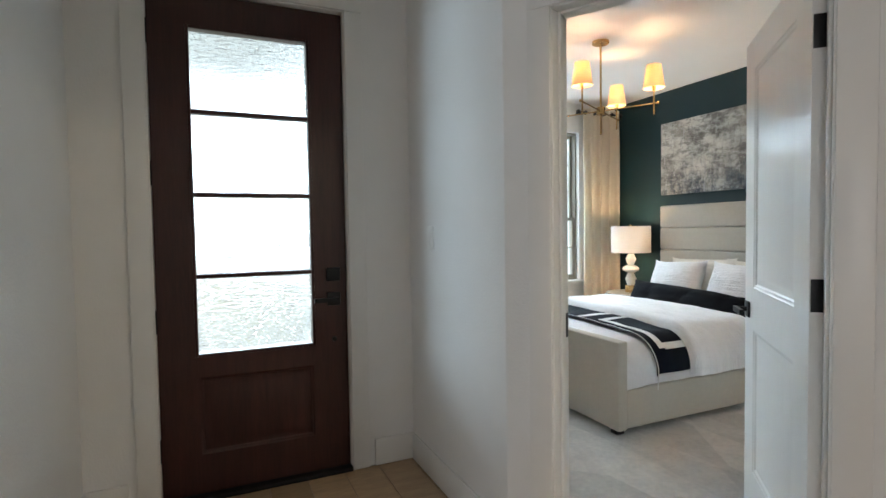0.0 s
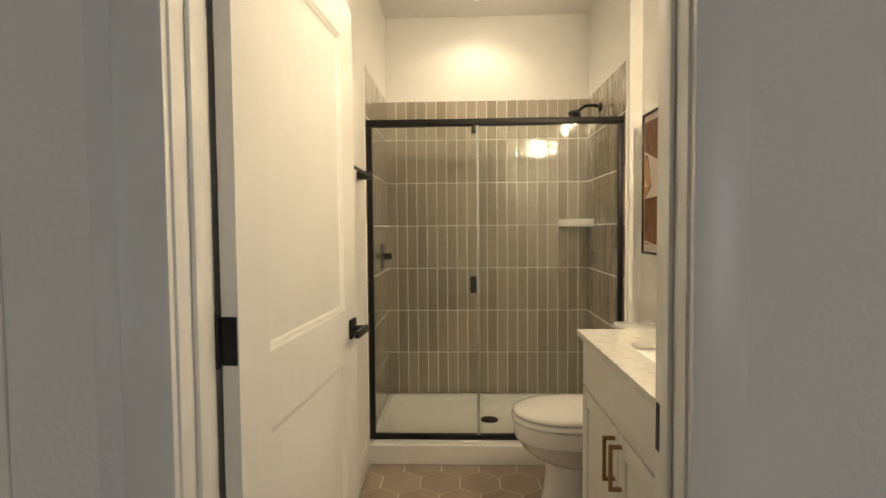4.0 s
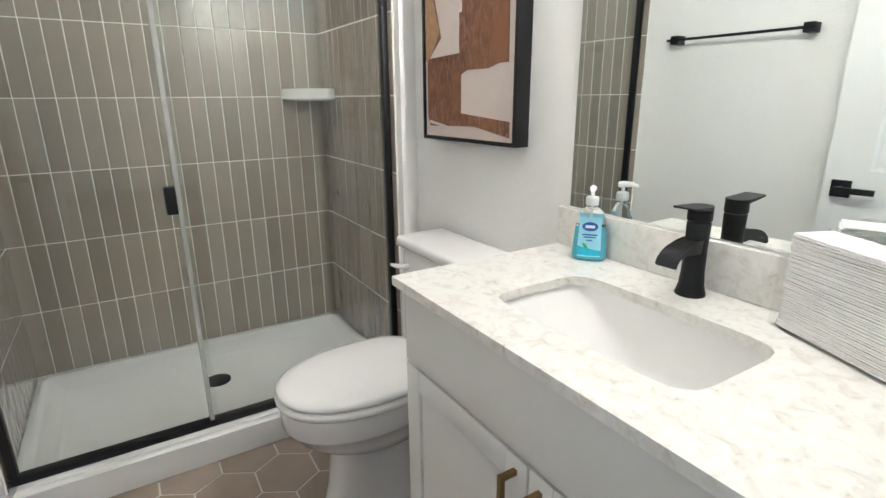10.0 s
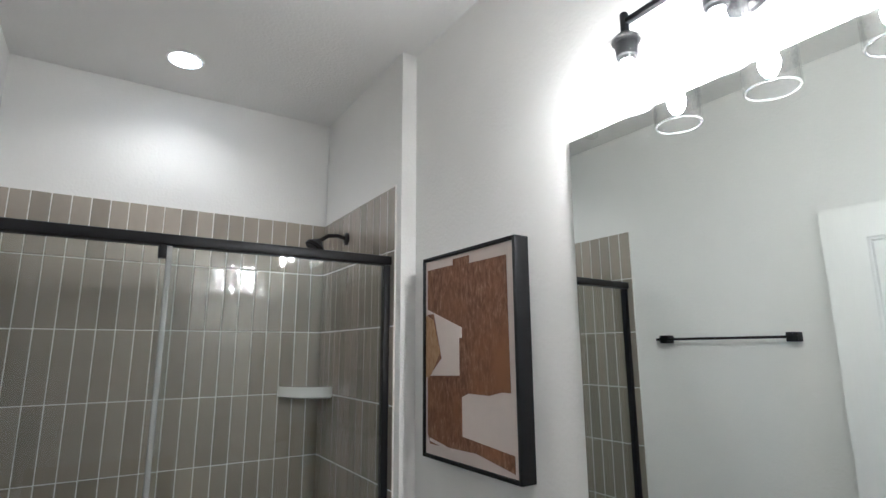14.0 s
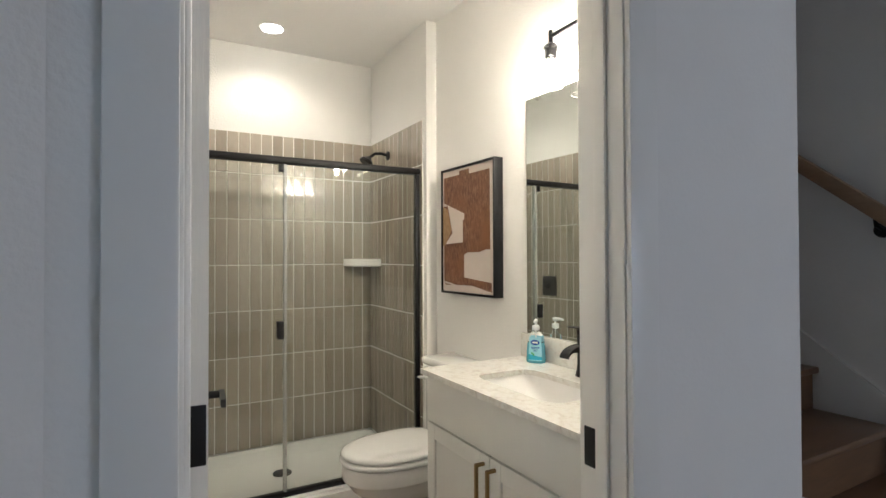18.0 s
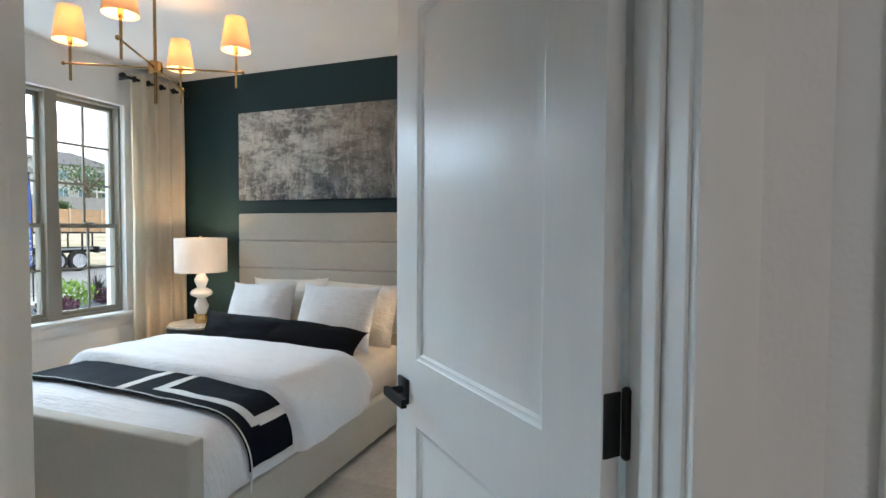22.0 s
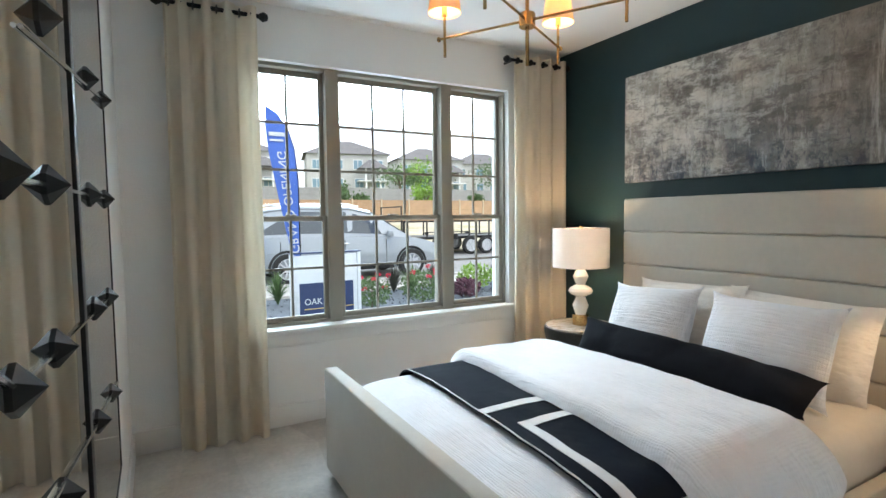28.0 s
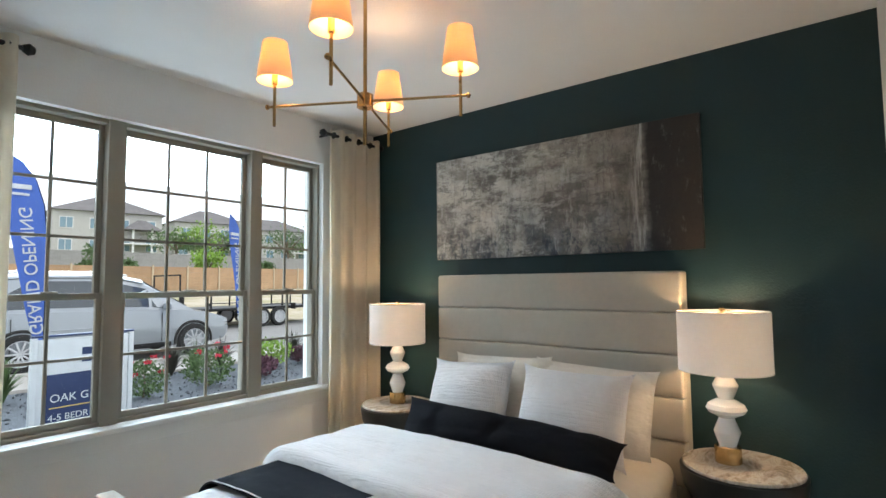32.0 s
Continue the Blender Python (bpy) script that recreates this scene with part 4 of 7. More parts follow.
# wall mirror with studded lattice
MIRROR = mat("mirror_silver", (0.9, 0.9, 0.9), 0.01, 1.0, var=0)
mir = thing("wall_mirror", "large black framed mirror with faceted black studs and silver lattice bars", "mirror")
MY0, MY1, MZ0, MZ1 = 2.20, 4.18, 0.40, 2.30
part("frame", boxes((0.882, MY0, MZ0, 0.905, MY0 + 0.02, MZ1), (0.882, MY1 - 0.004, MZ0, 0.893, MY1, MZ1), (0.882, MY0 + 0.02, MZ0, 0.893, MY1 - 0.004, MZ0 + 0.004), (0.882, MY0 + 0.02, MZ1 - 0.004, 0.893, MY1 - 0.004, MZ1), bevel=0.001), BLACK, mir, "black edge frame, thin on the outer sides")
part("frame_bar", boxes((0.884, 3.22, MZ0 + 0.006, 0.895, 3.27, MZ1 - 0.006), bevel=0.001), BLACK, mir, "flat black middle bar")
part("glass", boxes((0.883, MY0 + 0.02, MZ0 + 0.004, 0.890, MY1 - 0.004, MZ1 - 0.004)), MIRROR, mir, "silvered mirror glass")
studs = [(2.55, 1.44), (2.86, 1.442), (3.50, 1.454), (4.0, 1.46), (2.85, 1.168), (2.56, 1.18), (3.475, 1.143), (3.96, 1.112), (3.573, 1.784), (4.11, 1.832), (2.88, 1.723), (3.42, 0.845), (3.89, 0.784), (2.84, 0.916)]
for y, z in studs:
    part("stud", lathe([(0.034, 0.0), (0.034, 0.004), (0.0, 0.034)], 6, pose(0.890, y, z, 0, 90, 0)), BLACK, mir, "faceted black stud")
for (ya, za), (yb, zb) in (((2.3, 1.43), (4.15, 1.465)), ((2.3, 1.30), (2.56, 1.18)), ((2.56, 1.18), (4.15, 1.10)), ((2.7, 1.65), (4.15, 1.84)), ((2.6, 0.98), (3.42, 0.845)), ((3.42, 0.845), (4.15, 0.75))):
    part("lattice_bar", tube([(0.894, ya, za), (0.894, yb, zb)], 0.004, 6), CHROME, mir)


# ---- bathroom ----
QUARTZ = ramp_mat("cream_quartz", [(0.30, (0.50, 0.46, 0.40)), (0.38, (0.66, 0.63, 0.58)), (0.52, (0.74, 0.72, 0.67)), (0.66, (0.80, 0.79, 0.75))], 32, 0.2, (1, 1, 1), 8, 1.0, second=(40, (1, 1, 1), (0.76, 0.75, 0.71), 0.50, 0.58))
CABINET = mat("cabinet_paint", (0.72, 0.71, 0.67), 0.38, var=0.01, scale=10)
PORCELAIN = mat("white_porcelain", (0.83, 0.82, 0.80), 0.08, var=0.006, coat=0.5)
ACRYLIC = mat("pan_acrylic", (0.82, 0.82, 0.80), 0.2, var=0.01)


def pane_glass(name, tint, ior, gloss=1.0, rough=0.0, bump=0.0):
    """Thin clear glass: straight view through it, and mirror gloss that grows at grazing angles."""
    m = mat(name, tint, rough, var=0, bump=bump, bscale=160)
    n, l = m.node_tree.nodes, m.node_tree.links
    tr, gl, fr, pw, mu, mx = n.new("ShaderNodeBsdfTransparent"), n.new("ShaderNodeBsdfGlossy"), n.new("ShaderNodeLayerWeight"), n.new("ShaderNodeMath"), n.new("ShaderNodeMath"), n.new("ShaderNodeMixShader")
    tr.inputs[0].default_value = (*tint, 1)
    gl.inputs["Roughness"].default_value = rough
    f0 = ((ior - 1) / (ior + 1)) ** 2
    fr.inputs[0].default_value = 0.5
    pw.operation, pw.inputs[1].default_value = "POWER", 5.0
    mu.operation, mu.inputs[1].default_value, mu.inputs[2].default_value = "MULTIPLY_ADD", (1 - f0) * gloss, f0 * gloss
    if bump:
        nb = n["Principled BSDF"].inputs["Normal"].links[0].from_socket
        l.new(nb, gl.inputs["Normal"]), l.new(nb, fr.inputs["Normal"])
    l.new(fr.outputs["Facing"], pw.inputs[0]), l.new(pw.outputs[0], mu.inputs[0]), l.new(mu.outputs[0], mx.inputs[0])
    l.new(tr.outputs[0], mx.inputs[1]), l.new(gl.outputs[0], mx.inputs[2]), l.new(mx.outputs[0], n["Material Output"].inputs[0])
    return m


GLASS = pane_glass("clear_glass", (0.965, 0.98, 0.97), 1.45)


def quartz_top():
    """Slab with a rounded sink cut-out."""
    x0, x1, y0, y1, cx, cy, a, b = 1.335, 2.303, -0.657, -0.112, 1.862, -0.355, 0.223, 0.131
    angs = sorted([2 * math.pi * i / 56 for i in range(56)] + [math.atan2(y - cy, x - cx) % (2 * math.pi) for x in (x0, x1) for y in (y0, y1)])
    bm = bmesh.new()
    loops = []
    for z in (0.886, 0.907):
        inner, outer = [], []
        for t in angs:
            c, s = math.cos(t), math.sin(t)
            r = (abs(c / a) ** 7 + abs(s / b) ** 7) ** (-1 / 7)
            inner.append(bm.verts.new((cx + r * c, cy + r * s, z)))
            k = min(((x1 if c > 0 else x0) - cx) / c if abs(c) > 1e-9 else 9, ((y1 if s > 0 else y0) - cy) / s if abs(s) > 1e-9 else 9)
            outer.append(bm.verts.new((cx + k * c, cy + k * s, z)))
        loops.append((inner, outer))
    (i0, o0), (i1, o1) = loops
    n = len(angs)
    for i in range(n):
        j = (i + 1) % n
        bm.faces.new((i1[i], i1[j], o1[j], o1[i])), bm.faces.new((i0[i], o0[i], o0[j], i0[j]))
        bm.faces.new((o0[i], o1[i], o1[j], o0[j])), bm.faces.new((i0[i], i0[j], i1[j], i1[i]))
    return bm


def basin():
    """Undermount bowl: upright walls, one end ramping down to a flat floor."""
    bm = bmesh.new()
    rings = []
    for k, (z, xl, xr, yf, yb, p) in enumerate(((0.8855, 1.631, 2.093, -0.216, -0.494, 8), (0.86, 1.634, 2.075, -0.219, -0.491, 8), (0.81, 1.642, 2.025, -0.226, -0.486, 7), (0.77, 1.652, 1.975, -0.238, -0.478, 6), (0.752, 1.668, 1.945, -0.255, -0.462, 5), (0.745, 1.70, 1.90, -0.285, -0.435, 4), (0.741, 1.77, 1.85, -0.33, -0.39, 2.5))):
        ring = []
        cx, cy, ra, rb = (xl + xr) / 2, (yf + yb) / 2, (xr - xl) / 2, (yf - yb) / 2
        for i in range(72):
            t = 2 * math.pi * i / 72
            c, s = math.cos(t), math.sin(t)
            r = (abs(c / ra) ** p + abs(s / rb) ** p) ** (-1 / p)
            ring.append(bm.verts.new((cx + r * c, cy + r * s, z)))
        rings.append(ring)
    for q, w in zip(rings, rings[1:]):
        for i in range(72):
            bm.faces.new((q[i], q[(i + 1) % 72], w[(i + 1) % 72], w[i]))
    bm.faces.new(rings[-1])
    return bm


def shaker(parent, name, x0, x1, z0, z1, y):
    """A shaker door: a recessed panel framed by stiles and rails."""
    d = part(name, boxes((x0 + 0.05, y, z0 + 0.05, x1 - 0.05, y + 0.011, z1 - 0.05)), CABINET, parent, "white shaker cabinet door")
    for xa, xb in ((x0, x0 + 0.057), (x1 - 0.057, x1)):
        part("stile", boxes((xa, y, z0, xb, y + 0.02, z1), bevel=0.002), CABINET, d)
    for za, zb in ((z0, z0 + 0.057), (z1 - 0.057, z1)):
        part("rail", boxes((x0 + 0.057, y, za, x1 - 0.057, y + 0.0195, zb), bevel=0.002), CABINET, d)
    return d


PULL = mat("bronze_brass", (0.30, 0.20, 0.09), 0.32, 1.0, var=0.02, scale=8)


def pull(parent, x, y, z0, z1):
    bm = boxes((x - 0.005, y + 0.026, z0, x + 0.005, y + 0.036, z1), (x - 0.005, y, z0, x + 0.005, y + 0.027, z0 + 0.010), (x - 0.005, y, z1 - 0.010, x + 0.005, y + 0.027, z1))
    part("pull", bm, PULL, parent, "square brass bar pull")


van = thing("vanity_cabinet", "white shaker vanity cabinet with square brass pulls", "cabinet")
part("carcass", boxes((1.345, -0.655, 0.10, 1.60, -0.150, 0.885), (2.11, -0.655, 0.10, 2.275, -0.150, 0.885), (1.60, -0.19, 0.10, 2.11, -0.150, 0.885), (1.60, -0.655, 0.10, 2.11, -0.55, 0.885), (1.345, -0.655, 0, 2.275, -0.22, 0.10)), CABINET, van)
part("drawer_front", boxes((1.40, -0.149, 0.708, 2.275, -0.129, 0.880), bevel=0.002), CABINET, van, "plain white false drawer front")
for xa, xb, px in ((1.843, 2.275, 1.872), (1.405, 1.837, 1.808)):
    pull(shaker(van, "cabinet_door", xa, xb, 0.115, 0.700, -0.149), px, -0.129, 0.543, 0.675)
part("filler_strip", boxes((1.347, -0.149, 0.115, 1.398, -0.131, 0.880)), CABINET, van)
solid("countertop", quartz_top(), QUARTZ, "cream speckled quartz vanity top with a sink cut out", "countertop", smooth=30)
solid("backsplash", boxes((1.345, -0.6585, 0.908, 2.303, -0.638, 1.012), bevel=0.002, m=VWALL), QUARTZ, "low cream quartz backsplash under the mirror", "backsplash")
sink = thing("sink", "white undermount porcelain sink in the vanity top", "sink")
part("bowl", thicken(basin(), 0.008), PORCELAIN, sink, smooth=60)
part("drain", lathe([(0.02, 0.733), (0.022, 0.736), (0.018, 0.739)], 20, Matrix.Translation((1.81, -0.36, 0.006))), BLACK, sink, "black drain")


def faucet():
    f = thing("faucet", "matte black single lever faucet with a flat waterfall spout", "faucet", pose(1.872, -0.578, 0.907, 0, 0, 4))
    part("body", lathe([(0.029, 0), (0.030, 0.003), (0.0285, 0.007), (0.0245, 0.022), (0.0222, 0.05), (0.0215, 0.10), (0.0225, 0.150), (0.0215, 0.152)], 36), BLACK, f)
    prof = [(0.0, 0.120, 0.030), (0.025, 0.1195, 0.028), (0.050, 0.116, 0.022), (0.072, 0.110, 0.016), (0.088, 0.102, 0.013), (0.098, 0.092, 0.012), (0.103, 0.081, 0.011)]
    bm = bmesh.new()
    rings = []
    for i, (y, z, h) in enumerate(prof):
        w, k = 0.0195 + 0.003 * i / 6, i / 6
        lean = Vector((0, 0.006 * k - h * 0.9 * k ** 2, -h * (1 - 0.55 * k ** 2)))
        rings.append([bm.verts.new(Vector((a * w, y, z)) + (lean if b else Vector((0, 0, 0)))) for a, b in ((-1, 0), (-0.86, 0), (0.86, 0), (1, 0), (0.92, 1), (-0.92, 1))])
    for r in rings:
        for q in (1, 2):
            r[q].co.z -= 0.0025
    for q, r in zip(rings, rings[1:]):
        for i in range(6):
            bm.faces.new((q[i], q[(i + 1) % 6], r[(i + 1) % 6], r[i]))
    bm.faces.new(rings[0]), bm.faces.new(rings[-1])
    part("spout", bm, BLACK, f, "flat downturned spout", smooth=35)
    part("cap", lathe([(0.0215, 0.1545), (0.0235, 0.156), (0.0235, 0.173), (0.0215, 0.175)], 36), BLACK, f)
    bm = bmesh.new()
    rim = [(-0.0235 * math.cos(a), -0.0235 * math.sin(a)) for a in [i * math.pi / 10 for i in range(11)]] + [(0.0225, 0.062), (0.019, 0.066), (-0.019, 0.066), (-0.0225, 0.062)]
    lo = [bm.verts.new((x, y, 0.1755 + 0.09 * max(0, y) + (0.004 if y > 0.02 else 0))) for x, y in rim]
    hi = [bm.verts.new((x, y, 0.184 + 0.07 * max(0, y))) for x, y in rim]
    bm.faces.new(lo[::-1]), bm.faces.new(hi)
    for i in range(len(rim)):
        bm.faces.new((lo[i], lo[(i + 1) % len(rim)], hi[(i + 1) % len(rim)], hi[i]))
    part("handle", bm, BLACK, f, "flat black lever plate")


faucet()
CLEARPL, TEALPRINT, LEAFPRINT = mat("clear_plastic", (0.93, 0.97, 0.98), 0.03, transmission=1.0, var=0, ior=1.12), mat("turquoise_print", (0.05, 0.42, 0.62), 0.4, var=0.15, scale=60), mat("leaf_print", (0.08, 0.38, 0.10), 0.4, var=0)
BLUESOAP, PUMP, LABEL, BLUEPRINT = mat("blue_soap", (0.22, 0.66, 0.85), 0.06, var=0.02, transmission=0.45, ior=1.34), mat("white_plastic", (0.85, 0.85, 0.84), 0.3, var=0), mat("label_print", (0.38, 0.70, 0.82), 0.4, var=0.05, scale=30), mat("label_blue", (0.02, 0.08, 0.38), 0.4, var=0)


def soap_bottle():
    s = thing("soap_bottle", "part used clear bottle of blue hand soap with a white pump", "bottle", pose(2.152, -0.583, 0.9075, 0, 0, 40))
    sect = [(0.0, 0.80, 0.72), (0.003, 0.95, 0.92), (0.012, 1.0, 1.0), (0.045, 0.97, 1.0), (0.075, 0.90, 0.97), (0.098, 0.84, 0.90), (0.112, 0.80, 0.80), (0.121, 0.68, 0.66), (0.127, 0.50, 0.52), (0.131, 0.34, 0.40), (0.136, 0.33, 0.40)]

    def shell(rows, k):
        bm = bmesh.new()
        rings = [[bm.verts.new((k * 0.041 * w * math.copysign(abs(math.cos(a)) ** 0.8, math.cos(a)), k * 0.0225 * d * math.copysign(abs(math.sin(a)) ** 0.8, math.sin(a)), z)) for a in [2 * math.pi * i / 40 for i in range(40)]] for z, w, d in rows]
        for q, r in zip(rings, rings[1:]):
            for i in range(40):
                bm.faces.new((q[i], q[(i + 1) % 40], r[(i + 1) % 40], r[i]))
        bm.faces.new(rings[0][::-1]), bm.faces.new(rings[-1])
        return bm

    part("soap", shell(sect[:5] + [(0.086, 0.87, 0.94)], 1.0), BLUESOAP, s, "clear blue liquid soap", smooth=50)
    part("bottle", shell([(0.0865, 0.87, 0.94)] + sect[5:], 1.0), CLEARPL, s, "empty clear upper part of the bottle", smooth=50)
    part("dip_tube", tube([(0, 0, 0.087), (0, 0, 0.135)], 0.0025, 8), PUMP, s)
    part("collar", lathe([(0.0145, 0.137), (0.0155, 0.139), (0.0155, 0.153), (0.0145, 0.157), (0.008, 0.159)], 24), PUMP, s, "ribbed white collar")
    part("pump_stem", tube([(0, 0, 0.157), (0, 0, 0.172)], 0.0045), PUMP, s)
    part("nozzle", tube([(0.0, -0.012, 0.176), (0, 0.0, 0.177), (0, 0.02, 0.177), (0, 0.036, 0.172)], [0.007, 0.0085, 0.006, 0.004], 12), PUMP, s, "white pump spout")
    for yy in (-1, 1):
        def on_label(u, v, out):
            w = 0.93 - 0.12 * max(0, v - 0.2)
            return Vector((0.030 * (2 * u - 1) * w, yy * (0.0225 * (1 - (0.70 * abs(2 * u - 1)) ** 2.5) ** 0.4 * (1.0 - 0.10 * max(0, v - 0.5)) + out), 0.012 + 0.098 * v))
        part("label", grid_bm(14, 10, lambda u, v: on_label(u, v, 0.0006)), LABEL, s, "pale blue printed label", smooth=60)
        part("label_wave", grid_bm(12, 4, lambda u, v: on_label(u, 0.03 + 0.24 * v * (0.55 + 0.45 * u), 0.0011)), TEALPRINT, s, "turquoise wave at the foot of the label", smooth=60)
        part("label_leaf", grid_bm(6, 4, lambda u, v: on_label(0.52 + 0.30 * u, 0.22 + 0.12 * u + 0.10 * (v - 0.5) * math.sin(u * 3.14), 0.0014)), LEAFPRINT, s, "small green leaf on the label", smooth=60)
        bm = lathe([(0.0, 0), (0.0185, 0.0), (0.0185, 0.0012), (0.0, 0.0012)], 28, pose(0, yy * 0.0232, 0.088, -90 * yy))
        bmesh.ops.scale(bm, vec=(1, 1, 0.60), verts=bm.verts, space=Matrix.Translation((0, 0, -0.088)))
        part("emblem", bm, BLUEPRINT, s, "dark blue oval emblem")
        part("emblem_bar", boxes((-0.011, min(yy * 0.0246, yy * 0.0251), 0.0845, 0.011, max(yy * 0.0246, yy * 0.0251), 0.0915), bevel=0.0002, segments=1), PUMP, s)
        for z, w in ((0.0675, 0.018), (0.0615, 0.014), (0.0535, 0.007)):
            part("print_bar", boxes((-w, yy * 0.0236 - 0.0004, z - 0.0016, w, yy * 0.0236 + 0.0004, z + 0.0016)), BLUEPRINT, s)


soap_bottle()
PAPER = mat("paper_towel", (0.80, 0.79, 0.77), 0.9, var=0.03, scale=60, bump=0.3, bscale=300)
tb = thing("towel_holder", "clear acrylic holder full of stacked white paper towels", "towel holder", pose(1.71, -0.560, 0.9075, 0, 0, 158))
CLEARAC = pane_glass("clear_acrylic", (0.97, 0.975, 0.97), 1.4)
part("tray", boxes((0.0045, 0.0, 0.0, 0.2655, 0.085, 0.004), bevel=0.0006, segments=1), CLEARAC, tb, "clear acrylic tray")
for x in (0.0, 0.266):
    part("side_panel", boxes((x, 0.0, 0.0, x + 0.004, 0.085, 0.15), bevel=0.0006, segments=1), CLEARAC, tb, "clear acrylic end panel")
rng = random.Random(3)
z = 0.0045
for k in range(40):
    j, hgt, tip, bow = rng.uniform(-0.004, 0.004), rng.uniform(0.0034, 0.005), rng.uniform(-0.002, 0.002), rng.uniform(-0.0012, 0.0016)
    bm = boxes((0.014 + j * 0.6, 0.0045 + j * 0.25, z, 0.254 + j, 0.080 + j * 0.35, z + hgt - 0.0005), bevel=0.0013, segments=2)
    bmesh.ops.subdivide_edges(bm, edges=[e for e in bm.edges if abs(e.verts[0].co.x - e.verts[1].co.x) > 0.15], cuts=5, use_grid_fill=True)
    for v in bm.verts:
        v.co.z += bow * math.sin((v.co.x - 0.014) / 0.24 * math.pi * 2 + k * 0.7) * (k / 40) + tip * (v.co.x - 0.134) * 2 * (k / 40)
    part("paper_towel", bm, PAPER, tb)
    z += hgt

mirror = thing("vanity_mirror", "frameless polished mirror above the vanity", "mirror")
part("glass", boxes((0, 0, 1.014, 0.916, 0.005, 2.058), m=pose(1.36, -0.6595, 0, 0, 0, 1.2)), mat("bath_mirror", (0.86, 0.9, 0.88), 0.01, 1.0, var=0), mirror)
for x in (1.5, 2.2):
    part("mirror_clip", boxes((x - 0.012, -0.658, 2.045, x + 0.012, -0.642, 2.07), bevel=0.002, m=VWALL), CLEARAC, mirror)

# vanity light
RIMGLASS = mat("rim_glass", (0.95, 0.95, 0.95), 0.1, transmission=0.6, var=0, ior=1.4)
SEEDED = pane_glass("seeded_glass", (0.97, 0.97, 0.97), 1.35, 1.0, 0.02, 0.6)
BULB = mat("frosted_bulb", (1, 0.9, 0.75), 0.4, var=0, emit=VANITY_W, emit_color=(1.0, 0.82, 0.60))
vl = thing("vanity_light", "black three lamp bath bar with lit seeded glass shades", "wall light", Matrix.Translation((0, 0.0085, 0)))
part("backplate", lathe([(0.062, 0), (0.062, 0.014), (0.052, 0.02)], 32, pose(1.795, -0.6595, 2.225, -90)), BLACK, vl)
part("bar", boxes((1.60, -0.567, 2.228, 2.012, -0.553, 2.242), bevel=0.003), BLACK, vl)
part("stem", tube([(1.795, -0.64, 2.228), (1.795, -0.556, 2.235)], 0.011), BLACK, vl)
for x in (2.012, 1.806, 1.60):
    at = Matrix.Translation((x, -0.560, 0))
    h = part("socket", lathe([(0.008, 2.258), (0.0095, 2.254), (0.0095, 2.206), (0.020, 2.203), (0.029, 2.195), (0.032, 2.186), (0.024, 2.1835), (0.0235, 2.150), (0.019, 2.147), (0.0175, 2.140)][::-1], 28, at), BLACK, vl)
    bm = bmesh.new()
    rings = [[bm.verts.new(at @ Vector((r * math.cos(i * math.pi / 18), r * math.sin(i * math.pi / 18), z))) for i in range(36)] for r, z in ((0.024, 2.1825), (0.042, 2.182), (0.0485, 2.177), (0.0505, 2.168), (0.0505, 2.10), (0.0505, 2.032))]
    for q, r in zip(rings, rings[1:]):
        for i in range(36):
            bm.faces.new((q[i], q[(i + 1) % 36], r[(i + 1) % 36], r[i]))
    sh = part("shade", thicken(bm, 0.003), SEEDED, vl, "seeded clear glass shade", smooth=60)
    sh.visible_shadow = False
    part("rim", tube([(x + 0.0495 * math.cos(a), -0.560 + 0.0495 * math.sin(a), 2.0315) for a in [i * math.pi / 20 for i in range(41)]], 0.0022, 6), RIMGLASS, vl, "thick glass rim").visible_shadow = False
    part("bulb", lathe([(0.0, 2.060), (0.010, 2.063), (0.019, 2.078), (0.021, 2.092), (0.017, 2.112), (0.011, 2.142)], 18, at), BULB, h, "glowing bulb")

dl = thing("recessed_downlight", "lit round recessed ceiling light above the shower", "downlight", pose(3.64, 0.21, H))
part("trim_ring", lathe([(0.075, -0.006), (0.078, -0.002), (0.078, -0.0005)], 36), TRIM, dl)
part("lens", lathe([(0.062, -0.0085), (0.062, -0.0065)], 32), mat("lit_lens", (1, 0.95, 0.85), 0.5, var=0, emit=12, emit_color=(1.0, 0.93, 0.8)), dl)

# framed print
BROWN = ramp_mat("brown_print", [(0.28, (0.075, 0.028, 0.014)), (0.46, (0.16, 0.068, 0.035)), (0.58, (0.25, 0.125, 0.07)), (0.70, (0.40, 0.25, 0.16))], 26, 0.6, (3.2, 1, 1.1), 12, 0.6, second=(4, (1, 1, 0.8), (0.24, 0.105, 0.045), 0.46, 0.66))
CREAMP = mat("cream_paper", (0.66, 0.58, 0.53), 0.6, var=0.02, scale=40)
pic = thing("framed_print", "framed abstract brown and cream print in a deep black frame", "picture", VWALL)
PX0, PX1, PZ0, PZ1 = 2.457, 2.958, 1.157, 1.834
part("frame", boxes((PX0, -0.6595, PZ0, PX0 + 0.012, -0.607, PZ1), (PX1 - 0.012, -0.6595, PZ0, PX1, -0.607, PZ1), (PX0 + 0.012, -0.6595, PZ0, PX1 - 0.012, -0.607, PZ0 + 0.012), (PX0 + 0.012, -0.6595, PZ1 - 0.012, PX1 - 0.012, -0.607, PZ1), bevel=0.001), BLACK, pic)
part("paper", boxes((PX0 + 0.012, -0.655, PZ0 + 0.012, PX1 - 0.012, -0.614, PZ1 - 0.012)), CREAMP, pic, "cream paper with a torn brown shape")


